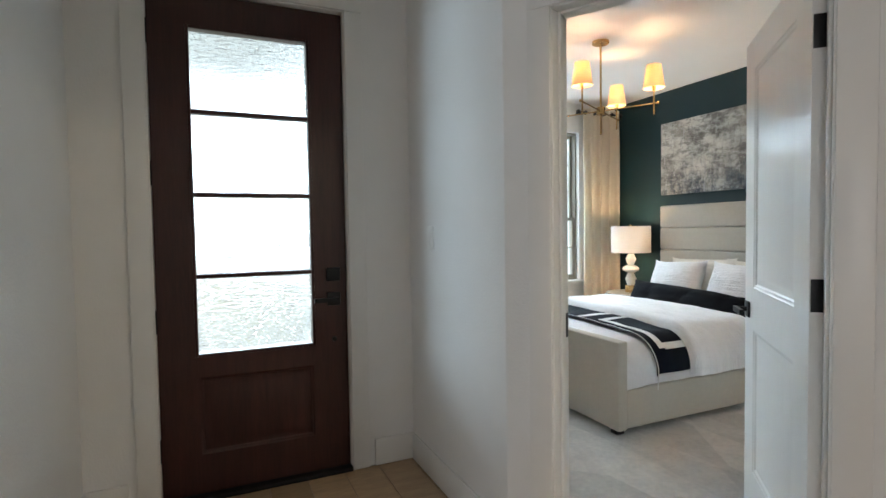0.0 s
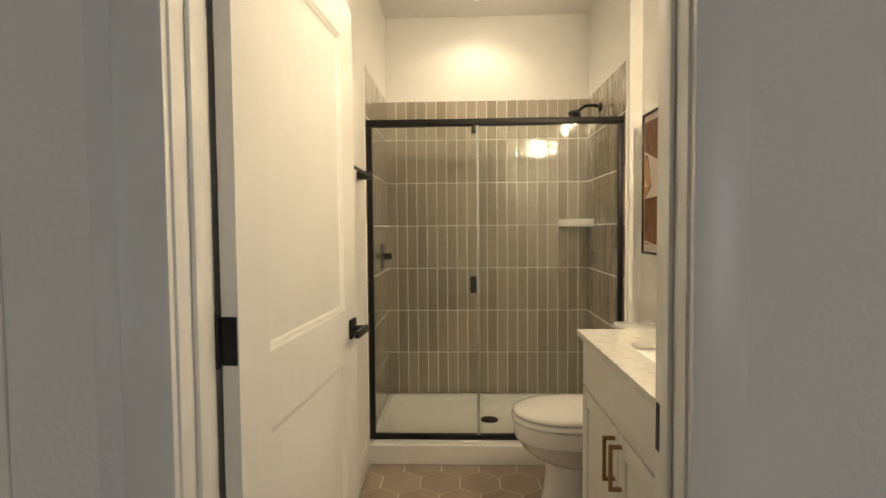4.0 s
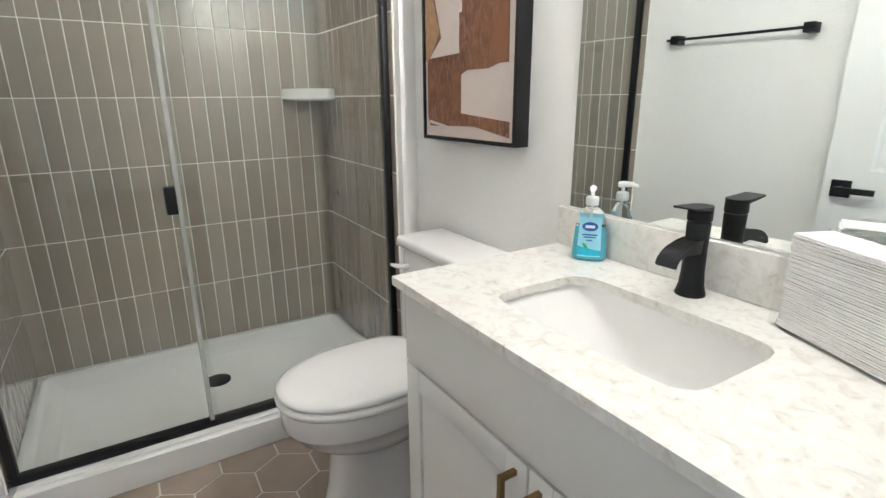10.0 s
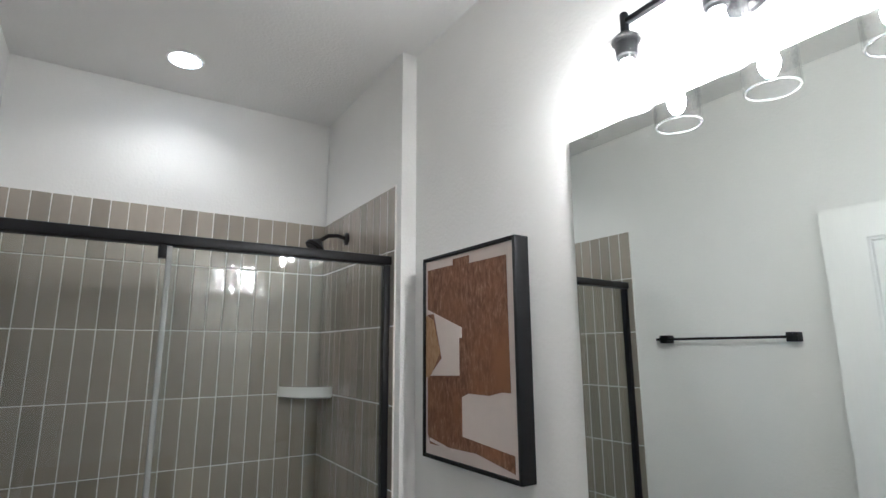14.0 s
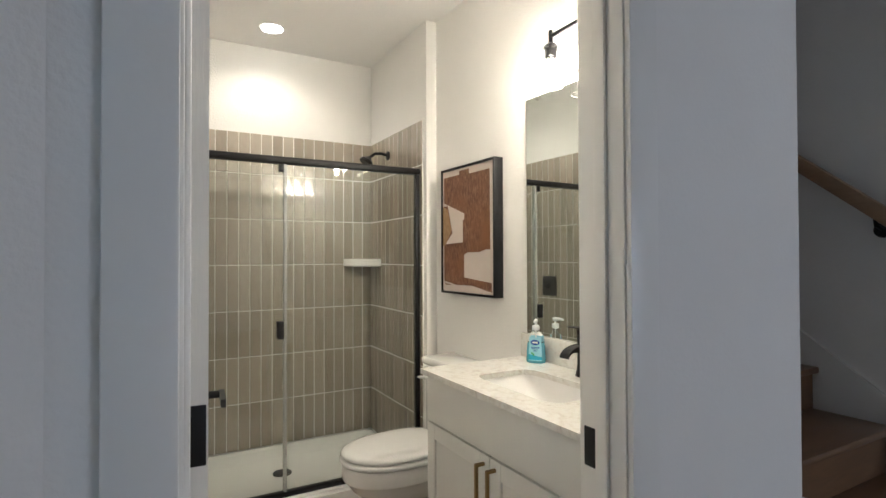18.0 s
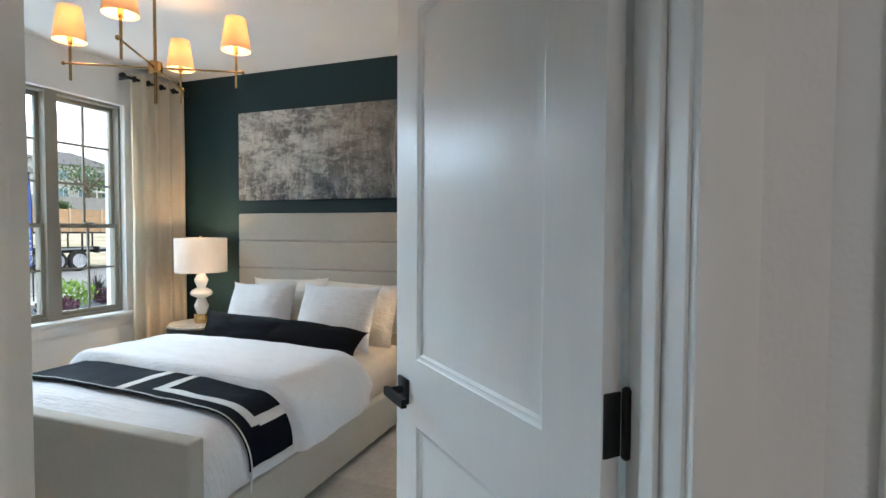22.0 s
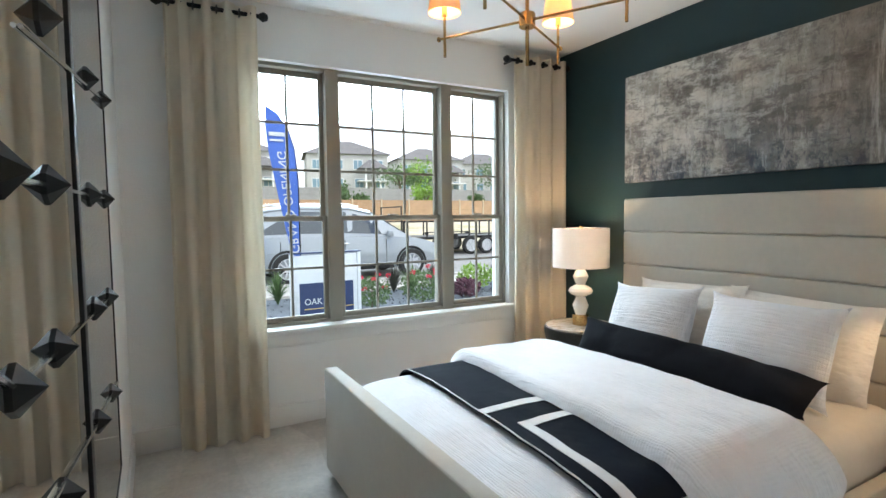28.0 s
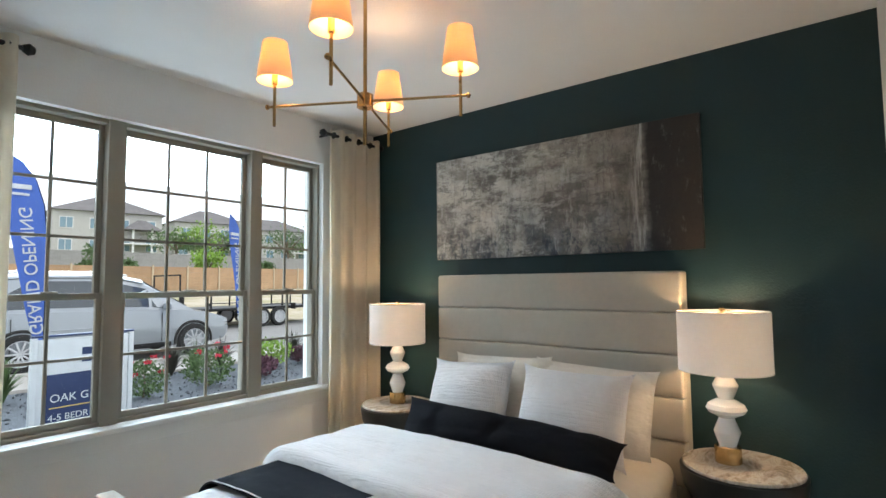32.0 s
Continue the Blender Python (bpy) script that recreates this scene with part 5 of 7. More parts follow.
def flat_shape(pts, y, material, name):
    """A cut paper shape on the print; points are fractions of its width and height from the far upper corner."""
    bm = bmesh.new()
    f = [bm.verts.new((PX1 - 0.012 - u * (PX1 - PX0 - 0.024), y, PZ1 - 0.012 - v * (PZ1 - PZ0 - 0.024))) for u, v in pts]
    b = [bm.verts.new((q.co.x, y - 0.002, q.co.z)) for q in f]
    bm.faces.new(f), bm.faces.new(b[::-1])
    for i in range(len(f)):
        j = (i + 1) % len(f)
        bm.faces.new((f[i], b[i], b[j], f[j]))
    part(name, bm, material, pic)


flat_shape([(0.03, 0.05), (0.36, 0.05), (0.36, 0.02), (0.55, 0.02), (0.55, 0.06), (0.93, 0.06), (0.94, 0.66), (0.86, 0.66), (0.74, 0.68), (0.52, 0.68), (0.45, 0.70), (0.45, 0.88), (0.96, 0.91), (0.96, 0.98), (0.60, 0.94), (0.06, 0.95), (0.03, 0.90)], -0.6115, BROWN, "brown_shape")
flat_shape([(0.02, 0.26), (0.46, 0.37), (0.46, 0.42), (0.43, 0.42), (0.43, 0.60), (0.06, 0.61), (0.22, 0.52), (0.12, 0.29), (0.02, 0.29)], -0.6100, CREAMP, "cream_shape")
TAN = ramp_mat("tan_print", [(0.3, (0.26, 0.14, 0.06)), (0.6, (0.42, 0.26, 0.13)), (0.75, (0.56, 0.42, 0.28))], 30, 0.6, (3, 1, 1), 10, 0.4)
flat_shape([(0.02, 0.295), (0.11, 0.32), (0.20, 0.49), (0.09, 0.60), (0.05, 0.62), (0.02, 0.62)], -0.6085, TAN, "tan_shape")
flat_shape([(0.06, 0.92), (0.34, 0.95), (0.34, 0.96), (0.06, 0.935)], -0.6100, CREAMP, "cream_shape")


# toilet
def ellipse_loft(sections, steps=40, square=0.9):
    """Stacked egg shaped sections: (z, centre y, half width, half length front, half length back)."""
    bm = bmesh.new()
    rings = []
    for z, cy, w, lf, lb in sections:
        ring = []
        for i in range(steps):
            t = 2 * math.pi * i / steps
            c, s = math.cos(t), math.sin(t)
            ring.append(bm.verts.new((w * (abs(c) ** (0.9 if s > 0 else square)) * (1 if c >= 0 else -1), cy + (lf if s > 0 else lb) * (abs(s) ** (0.95 if s > 0 else square)) * (1 if s >= 0 else -1), z)))
        rings.append(ring)
    for q, r in zip(rings, rings[1:]):
        for i in range(steps):
            bm.faces.new((q[i], q[(i + 1) % steps], r[(i + 1) % steps], r[i]))
    bm.faces.new(rings[0][::-1]), bm.faces.new(rings[-1])
    return bm


toilet = thing("toilet", "white two piece porcelain toilet with a closed lid", "toilet", pose(2.68, -0.622, 0, 0, 0, 1.2))
part("pedestal", ellipse_loft([(0.0, 0.40, 0.128, 0.200, 0.30), (0.006, 0.40, 0.130, 0.203, 0.302), (0.03, 0.40, 0.122, 0.194, 0.28), (0.10, 0.405, 0.108, 0.175, 0.20), (0.20, 0.41, 0.104, 0.160, 0.18), (0.262, 0.415, 0.106, 0.160, 0.17)]), PORCELAIN, toilet, smooth=60)
part("bowl", ellipse_loft([(0.235, 0.40, 0.100, 0.15, 0.20), (0.25, 0.41, 0.118, 0.175, 0.22), (0.275, 0.42, 0.142, 0.21, 0.235), (0.31, 0.43, 0.164, 0.242, 0.245), (0.35, 0.44, 0.178, 0.258, 0.25), (0.354, 0.44, 0.184, 0.265, 0.255), (0.36, 0.44, 0.186, 0.268, 0.255), (0.412, 0.44, 0.186, 0.268, 0.255), (0.424, 0.44, 0.180, 0.262, 0.25)], 48), PORCELAIN, toilet, "rounded bowl with a straight rim band", smooth=50)
part("trapway", rounded_slab(-0.085, 0.03, 0.0, 0.085, 0.34, 0.10, 0.03, 4), PORCELAIN, toilet, smooth=60)
part("rear_shelf", rounded_slab(-0.15, 0.005, 0.29, 0.15, 0.30, 0.42, 0.035, 4), PORCELAIN, toilet, smooth=60)
part("trap_bulge", ellipse_loft([(0.05, 0.19, 0.07, 0.10, 0.12), (0.09, 0.19, 0.098, 0.12, 0.14), (0.18, 0.18, 0.10, 0.12, 0.13), (0.26, 0.18, 0.085, 0.14, 0.12), (0.32, 0.18, 0.08, 0.14, 0.12)]), PORCELAIN, toilet, smooth=60)
part("seat", ellipse_loft([(0.427, 0.44, 0.180, 0.264, 0.225), (0.430, 0.44, 0.190, 0.275, 0.235), (0.437, 0.44, 0.194, 0.280, 0.24), (0.447, 0.44, 0.194, 0.280, 0.24), (0.453, 0.44, 0.188, 0.273, 0.235)], 48, 0.6), PORCELAIN, toilet, smooth=60)
part("lid", ellipse_loft([(0.457, 0.44, 0.180, 0.264, 0.222), (0.459, 0.44, 0.187, 0.272, 0.232), (0.465, 0.44, 0.190, 0.276, 0.236), (0.475, 0.44, 0.187, 0.272, 0.233), (0.483, 0.44, 0.176, 0.258, 0.222), (0.489, 0.44, 0.150, 0.225, 0.195), (0.492, 0.44, 0.10, 0.16, 0.14), (0.493, 0.44, 0.04, 0.07, 0.06)], 48, 0.6), PORCELAIN, toilet, smooth=70)
part("tank", rounded_slab(-0.218, 0.0, 0.395, 0.218, 0.185, 0.785, 0.03, 4), PORCELAIN, toilet, smooth=60)
part("tank_lid", rounded_slab(-0.228, -0.006, 0.787, 0.228, 0.200, 0.828, 0.016, 4), PORCELAIN, toilet, smooth=60)
part("flush_lever", tube([(0.16, 0.185, 0.725), (0.165, 0.205, 0.725), (0.20, 0.215, 0.722), (0.235, 0.212, 0.716)], [0.012, 0.009, 0.008, 0.006], 12), PORCELAIN, toilet)
for x in (-0.07, 0.07):
    part("bolt_cap", lathe([(0.013, 0), (0.011, 0.012), (0.0, 0.018)], 14, Matrix.Translation((x * 1.75, 0.22, 0.0))), PORCELAIN, toilet)
brush = thing("toilet_brush", "blue handled toilet brush beside the toilet", "brush", pose(3.02, -0.545, 0))
part("handle", lathe([(0.010, 0.12), (0.012, 0.3), (0.016, 0.42), (0.010, 0.45), (0.0, 0.455)], 14), mat("blue_plastic", (0.01, 0.05, 0.35), 0.35), brush)
part("holder", lathe([(0.05, 0), (0.055, 0.01), (0.045, 0.13), (0.03, 0.14)], 20), PUMP, brush)

# shower
pan = thing("shower_pan", "white acrylic shower pan with a raised kerb", "shower pan")
bm = bmesh.new()
out = [(3.125, -0.557), (3.97, -0.557), (3.97, 0.837), (3.125, 0.837)]
inn = [(3.235, -0.51), (3.925, -0.51), (3.925, 0.79), (3.235, 0.79)]
low = [(3.30, -0.45), (3.87, -0.45), (3.87, 0.73), (3.30, 0.73)]
lv = [[bm.verts.new((x, y, z)) for x, y in pts] for pts, z in ((out, 0.0), (out, 0.118), (inn, 0.118), (low, 0.062))]
for a, b in zip(lv, lv[1:]):
    for i in range(4):
        bm.faces.new((a[i], a[(i + 1) % 4], b[(i + 1) % 4], b[i]))
bm.faces.new(lv[-1])
bmesh.ops.bevel(bm, geom=[e for e in bm.edges if min(v.co.z for v in e.verts) > 0.01], offset=0.016, segments=3, affect="EDGES")
part("basin", bm, ACRYLIC, pan, smooth=50)
part("drain", lathe([(0.055, 0.0625), (0.055, 0.067), (0.045, 0.069)], 28, Matrix.Translation((3.62, 0.15, 0))), BLACK, pan, "round black drain grate")
en = thing("shower_enclosure", "black framed sliding glass shower enclosure", "shower door")
part("header", boxes((3.165, -0.557, 1.842, 3.215, 0.837, 1.878), bevel=0.006), BLACK, en)
part("track", boxes((3.17, -0.557, 0.118, 3.21, 0.837, 0.143), bevel=0.003), BLACK, en)
part("jamb", boxes((3.175, -0.557, 0.143, 3.205, -0.525, 1.842), bevel=0.003), BLACK, en)
part("jamb", boxes((3.175, 0.805, 0.143, 3.205, 0.837, 1.842), bevel=0.003), BLACK, en)
fixed = part("fixed_panel", boxes((3.178, -0.525, 0.143, 3.186, 0.225, 1.842)), GLASS, en, "clear glass panel")
slide = part("sliding_door", boxes((3.194, 0.205, 0.15, 3.202, 0.80, 1.84)), GLASS, en, "clear glass sliding door")
fixed.visible_shadow = slide.visible_shadow = False
SEAL = mat("clear_seal", (0.85, 0.87, 0.86), 0.25, transmission=0.7, var=0, ior=1.3)
part("seal", boxes((3.176, 0.222, 0.143, 3.204, 0.238, 1.842), bevel=0.002), SEAL, en, "clear plastic edge seal")
part("door_pull", boxes((3.155, 0.238, 0.935, 3.193, 0.272, 1.025), bevel=0.004), BLACK, en, "black rectangular pull")
part("roller_clip", boxes((3.165, 0.238, 1.80, 3.195, 0.262, 1.842), bevel=0.003), BLACK, en)
shelf = thing("corner_shelf", "white ceramic corner shelf in the shower", "shelf")
bm = bmesh.new()
prof = [(0, 0)] + [(0.20 * math.cos(a), 0.20 * math.sin(a)) for a in [i * math.pi / 2 / 12 for i in range(13)]]
vsl = [[bm.verts.new((3.968 - x * s, -0.548 + y * s, z)) for x, y in prof] for z, s in ((1.285, 0.86), (1.295, 1.0), (1.342, 1.0))]
for a, b in zip(vsl, vsl[1:]):
    for i in range(len(prof)):
        j = (i + 1) % len(prof)
        bm.faces.new((a[i], a[j], b[j], b[i]))
bm.faces.new(vsl[0][::-1]), bm.faces.new(vsl[-1])
part("tray", bm, PORCELAIN, shelf)
sh = thing("wall_shower", "black shower head on a curved arm above the tile", "shower")
part("flange", lathe([(0.03, 0), (0.03, 0.006), (0.018, 0.012)], 24, pose(3.64, -0.5485, 2.035, -90)), BLACK, sh)
part("arm", tube([(3.64, -0.545, 2.035), (3.64, -0.50, 2.045), (3.64, -0.455, 2.04), (3.64, -0.42, 2.015)], 0.0095), BLACK, sh)
part("head", lathe([(0.012, 0.03), (0.02, 0.02), (0.045, -0.005), (0.047, -0.02), (0.04, -0.024)][::-1], 28, pose(3.64, -0.40, 1.99, 35)), BLACK, sh)
valve = thing("shower_valve", "black square shower valve trim on the tile", "shower valve")
part("plate", boxes((3.60, 0.8245, 1.03, 3.76, 0.831, 1.19), bevel=0.005), BLACK, valve)
part("lever", boxes((3.67, 0.77, 1.09, 3.69, 0.826, 1.13), bevel=0.003), BLACK, valve)
bar = thing("towel_bar", "slim black towel bar on the bathroom wall", "towel bar")
part("bar", boxes((2.335, 0.772, 1.551, 2.985, 0.784, 1.563), bevel=0.002), BLACK, bar)
for x in (2.36, 2.945):
    part("mount", boxes((x - 0.02, 0.772, 1.537, x + 0.02, 0.8375, 1.577), bevel=0.003), BLACK, bar)


# ---- hall and stairs ----
OAK = mat("hall_oak", (0.44, 0.30, 0.175), 0.42, var=0.14, scale=16, stretch=(1, 7, 1), bump=0.05, bscale=60, rnd=0.16)
STAIR = mat("stair_oak", (0.17, 0.095, 0.05), 0.30, var=0.16, scale=14, stretch=(6, 1, 6), bump=0.04, bscale=50)
RAIL = mat("rail_oak", (0.30, 0.19, 0.11), 0.4, var=0.12, scale=18, stretch=(1, 6, 6))
structure("wall_stair_far", boxes((1.0, -1.75, 0, 4.6, -1.62, 5.2)), WALL, "white drywall beside the stairs")
structure("wall_stair_near", boxes((1.33, -0.90, 0, 4.6, -0.781, 5.2)), WALL, "white drywall between stairs and bathroom")
structure("wall_stair_top", boxes((4.6, -1.75, 0, 4.72, -0.78, 5.2)), WALL, "white drywall at the head of the stairs")
RISE, RUN, X0 = 0.178, 0.25, 0.582
stairs = thing("staircase", "closed oak staircase with wooden treads and risers between white walls", "staircase")
for k in range(14):
    x, z = X0 + RUN * k, RISE * (k + 1)
    wide0 = -1.604
    y1 = -0.905 if x > 1.0 else -0.84
    part("tread", boxes((x - 0.028, wide0, z - 0.028, x + RUN + 0.01, y1, z), bevel=0.008), STAIR, stairs)
    part("riser", boxes((x, wide0, z - RISE, x + 0.018, y1, z - 0.028)), STAIR, stairs)
bm = bmesh.new()
slope = RISE / RUN
for ya, yb in ((-1.6195, -1.604),):
    pts = [(X0 - 0.1, 0.0), (X0 - 0.1, 0.20), (X0 + 3.6, 0.20 + 3.7 * slope + 0.06), (X0 + 3.6, 3.4 * slope)]
    lo = [bm.verts.new((x, ya, z)) for x, z in pts]
    hi = [bm.verts.new((x, yb, z)) for x, z in pts]
    bm.faces.new(lo), bm.faces.new(hi[::-1])
    for i in range(4):
        bm.faces.new((lo[i], lo[(i + 1) % 4], hi[(i + 1) % 4], hi[i]))
part("skirt_board", bm, TRIM, stairs, "white sloping skirt board")
rail = thing("handrail", "square oak wall handrail on black brackets above the stairs", "handrail")
ang = math.degrees(math.atan2(1.853 - 1.524, 1.784 - 1.385))
part("rail_bar", boxes((-0.55, -0.022, -0.028, 3.0, 0.022, 0.028), bevel=0.006, m=pose(1.29, -1.55, 1.49, 0, -ang, 0)), RAIL, rail)
for d in (0.06, 1.2):
    p = Vector((1.29 + d * math.cos(radians(ang)), -1.55, 1.49 + d * math.sin(radians(ang))))
    br = part("bracket", tube([p + Vector((0, 0, -0.03)), p + Vector((0, -0.01, -0.06)), p + Vector((0, -0.066, -0.075))], 0.008), BLACK, rail, "black rail bracket")
    part("rosette", lathe([(0.03, 0), (0.03, 0.008), (0.02, 0.014)], 18, Matrix.Translation((p.x, -1.6195, p.z - 0.075)) @ pose(0, 0, 0, -90)), BLACK, br)
bm = bmesh.new()
tr = [(-0.749, 0.0), (-0.749, 0.685), (-0.60, 0.575), (-0.36, 0.20), (-0.36, 0.0)]
lo, hi = [bm.verts.new((1.2095, y, z)) for y, z in tr], [bm.verts.new((1.192, y, z)) for y, z in tr]
bm.faces.new(lo), bm.faces.new(hi[::-1])
for i in range(5):
    bm.faces.new((lo[i], lo[(i + 1) % 5], hi[(i + 1) % 5], hi[i]))
structure("skirt_trim", bm, TRIM, "white sloping trim at the foot of the stairs")


# ---- outside ----
GZ = -0.06
GRASS = mat("lawn", (0.16, 0.17, 0.075), 0.95, var=0.3, scale=3, bump=0.6, bscale=30)
ROAD = mat("street_concrete", (0.24, 0.235, 0.23), 0.85, var=0.1, scale=2, bump=0.2, bscale=40)
CONC = mat("pale_concrete", (0.38, 0.365, 0.34), 0.85, var=0.08, scale=4, bump=0.15, bscale=60)
DIRT = ramp_mat("bare_soil", [(0.35, (0.30, 0.30, 0.15)), (0.48, (0.42, 0.36, 0.25)), (0.6, (0.50, 0.44, 0.34))], 0.35, 0.95, detail=8)


def ground_z(y):
    for (a, za), (b, zb) in zip(((-60, GZ), (21, GZ), (30, 0.4), (41, 1.2), (53, 2.75), (70, 4.7), (120, 7.2), (4000, 60)), ((21, GZ), (30, 0.4), (41, 1.2), (53, 2.75), (70, 4.7), (120, 7.2), (4000, 60), (9e9, 60))):
        if y <= b:
            return za + (zb - za) * (y - a) / (b - a)
    return 60


rows_y = [-60, 3.2, 5.5, 11.4, 21, 25, 30, 35, 41, 53, 60, 70, 90, 120, 400, 1500, 4000]
bm = bmesh.new()
vs = [[bm.verts.new((x, y, ground_z(y) - 0.04)) for x in (-3000, -200, -60, -20, 0, 10, 20, 40, 80, 250, 3000)] for y in rows_y]
for a, b in zip(vs, vs[1:]):
    for i in range(len(a) - 1):
        bm.faces.new((a[i], a[i + 1], b[i + 1], b[i]))
structure("ground", bm, GRASS, "dry green lawn and bank")
bm = bmesh.new()
lot = [[bm.verts.new((x, y, ground_z(y) + 0.01 - d)) for x in (-60, 0, 20, 40, 100)] for y, d in ((20.9, 0.02), (25, 0), (30, 0), (35, 0), (39.7, 0))]
for a, b in zip(lot, lot[1:]):
    for i in range(4):
        bm.faces.new((a[i], a[i + 1], b[i + 1], b[i]))
structure("bare_lot", bm, DIRT, "pale bare soil with thin dry grass across the street")
structure("road", boxes((-80, 13.0, GZ - 0.2, 120, 20.6, GZ - 0.02)), ROAD, "pale concrete residential street")
structure("pavement", boxes((-80, 11.5, GZ - 0.2, 120, 12.75, GZ + 0.02)), CONC, "pale concrete sidewalk")
structure("kerb", boxes((-80, 12.76, GZ - 0.2, 120, 12.98, GZ + 0.06), bevel=0.02), CONC, "pale concrete kerb")
structure("porch_floor", boxes((-4, 3.2, -0.2, 0.66, 7.2, -0.02)), CONC, "concrete porch floor")
structure("porch_roof", boxes((-4, 3.2, 2.72, 0.66, 7.2, 2.92)), CEIL, "white porch ceiling")
GRAVEL = ramp_mat("blue_gravel", [(0.3, (0.025, 0.03, 0.038)), (0.5, (0.075, 0.088, 0.105)), (0.7, (0.17, 0.19, 0.215))], 60, 0.9, detail=3, bump=1.0)
structure("gravel_bed", boxes((0.9, 5.5, -0.3, 14, 11.3, GZ)), GRAVEL, "blue grey gravel planting bed")
structure("bed_edging", boxes((0.9, 11.3, -0.3, 14, 11.42, GZ + 0.05), bevel=0.01), CONC, "pale edging of the planting bed")
# loose gravel stones
bm = bmesh.new()
rng = random.Random(5)
for k in range(1600):
    x, y, r = rng.uniform(2.0, 9.5), rng.uniform(6.5, 11.2), rng.uniform(0.012, 0.03)
    t = Matrix.Translation((x, y, GZ + r * 0.3)) @ pose(0, 0, 0, rng.uniform(0, 360), rng.uniform(0, 360), 0)
    v = [bm.verts.new(t @ Vector((a * r, b * r * 0.8, c * r * 0.6))) for a, b, c in ((1, 0, 0), (-1, 0, 0), (0, 1, 0), (0, -1, 0), (0, 0, 1), (0, 0, -1))]
    for a, b, c in ((0, 2, 4), (2, 1, 4), (1, 3, 4), (3, 0, 4), (2, 0, 5), (1, 2, 5), (3, 1, 5), (0, 3, 5)):
        bm.faces.new((v[a], v[b], v[c]))
solid("gravel", bm, GRAVEL, "loose blue grey gravel in the planting bed", "gravel", kind="stuff")


def leaf_mat(name, color):
    m = mat(name, color, 0.6, var=0.25, scale=8)
    return m


GREEN, LIME, PURPLE, REDFL, BARK = leaf_mat("green_leaf", (0.085, 0.145, 0.05)), leaf_mat("lime_leaf", (0.20, 0.34, 0.05)), leaf_mat("plum_leaf", (0.10, 0.04, 0.06)), mat("red_petal", (0.55, 0.02, 0.05), 0.6), mat("bark", (0.14, 0.10, 0.07), 0.9, var=0.2)


def leaves_bm(rng, n, spread, height, size, long=2.0, base=0.0, up=0.0):
    bm = bmesh.new()
    for k in range(n):
        while True:
            p = Vector((rng.uniform(-1, 1), rng.uniform(-1, 1), rng.uniform(0, 1)))
            q = Vector((p.x, p.y, p.z * 2 - 1))
            if q.length < 1 and q.length > rng.uniform(0.2, 1.0):
                break
        c = Vector((p.x * spread, p.y * spread, base + p.z * height))
        t = Matrix.Translation(c) @ pose(0, 0, 0, rng.uniform(-70, 70) * (1 - up), rng.uniform(-70, 70) * (1 - up), rng.uniform(0, 360))
        s = size * rng.uniform(0.6, 1.3)
        v = [bm.verts.new(t @ Vector(w)) for w in ((0, -s * 0.4, 0), (s * 0.5, s * 0.1, s * long * 0.45), (0, 0, s * long), (-s * 0.5, -s * 0.05, s * long * 0.45))]
        bm.faces.new((v[0], v[1], v[2])), bm.faces.new((v[0], v[2], v[3]))
    return bm


def blades_bm(rng, n, r, h):
    """A fountain of strap leaves."""
    bm = bmesh.new()
    for k in range(n):
        a, lean, ht = rng.uniform(0, 6.28), rng.uniform(0.1, 1.0), h * rng.uniform(0.6, 1.1)
        d = Vector((math.cos(a), math.sin(a), 0))
        w = Vector((-d.y, d.x, 0)) * rng.uniform(0.006, 0.014)
        pts = [d * (r * lean * q ** 1.6) + Vector((0, 0, ht * (q - 0.45 * lean * q * q))) for q in (0, 0.35, 0.7, 1.0)]
        l = [bm.verts.new(p + w * f) for p, f in zip(pts, (1, 1, 0.7, 0.1))]
        e = [bm.verts.new(p - w * f) for p, f in zip(pts, (1, 1, 0.7, 0.1))]
        for i in range(3):
            bm.faces.new((l[i], l[i + 1], e[i + 1], e[i]))
    return bm


def rose_bush(x, y, seed, s=1.0):
    rng = random.Random(seed)
    t = thing("rose_bush", "low green rose bush with red blooms in the gravel bed", "bush", pose(x, y, GZ), "rose bushes in the bed")
    part("foliage", leaves_bm(rng, 900, 0.34 * s, 0.52 * s, 0.032, 1.8), GREEN, t)
    part("stems", tube([(0, 0, -0.02), (0.02, 0.01, 0.2), (0.0, 0.02, 0.4 * s)], [0.012, 0.008, 0.004], 6), BARK, t)
    for k in range(6):
        bm = moved(leaves_bm(rng, 22, 0.05, 0.06, 0.03, 0.9), Matrix.Translation((rng.uniform(-0.26, 0.26) * s, rng.uniform(-0.30, 0.05) * s, rng.uniform(0.32, 0.56) * s)))
        part("bloom", bm, REDFL, t, "red rose bloom")


def spiky(x, y, seed, material, label, r=0.35, h=0.6):
    rng = random.Random(seed)
    t = thing("ornamental_grass", label, "grass plant", pose(x, y, GZ), "grasses in the bed")
    part("blades", blades_bm(rng, 130, r, h), material, t)


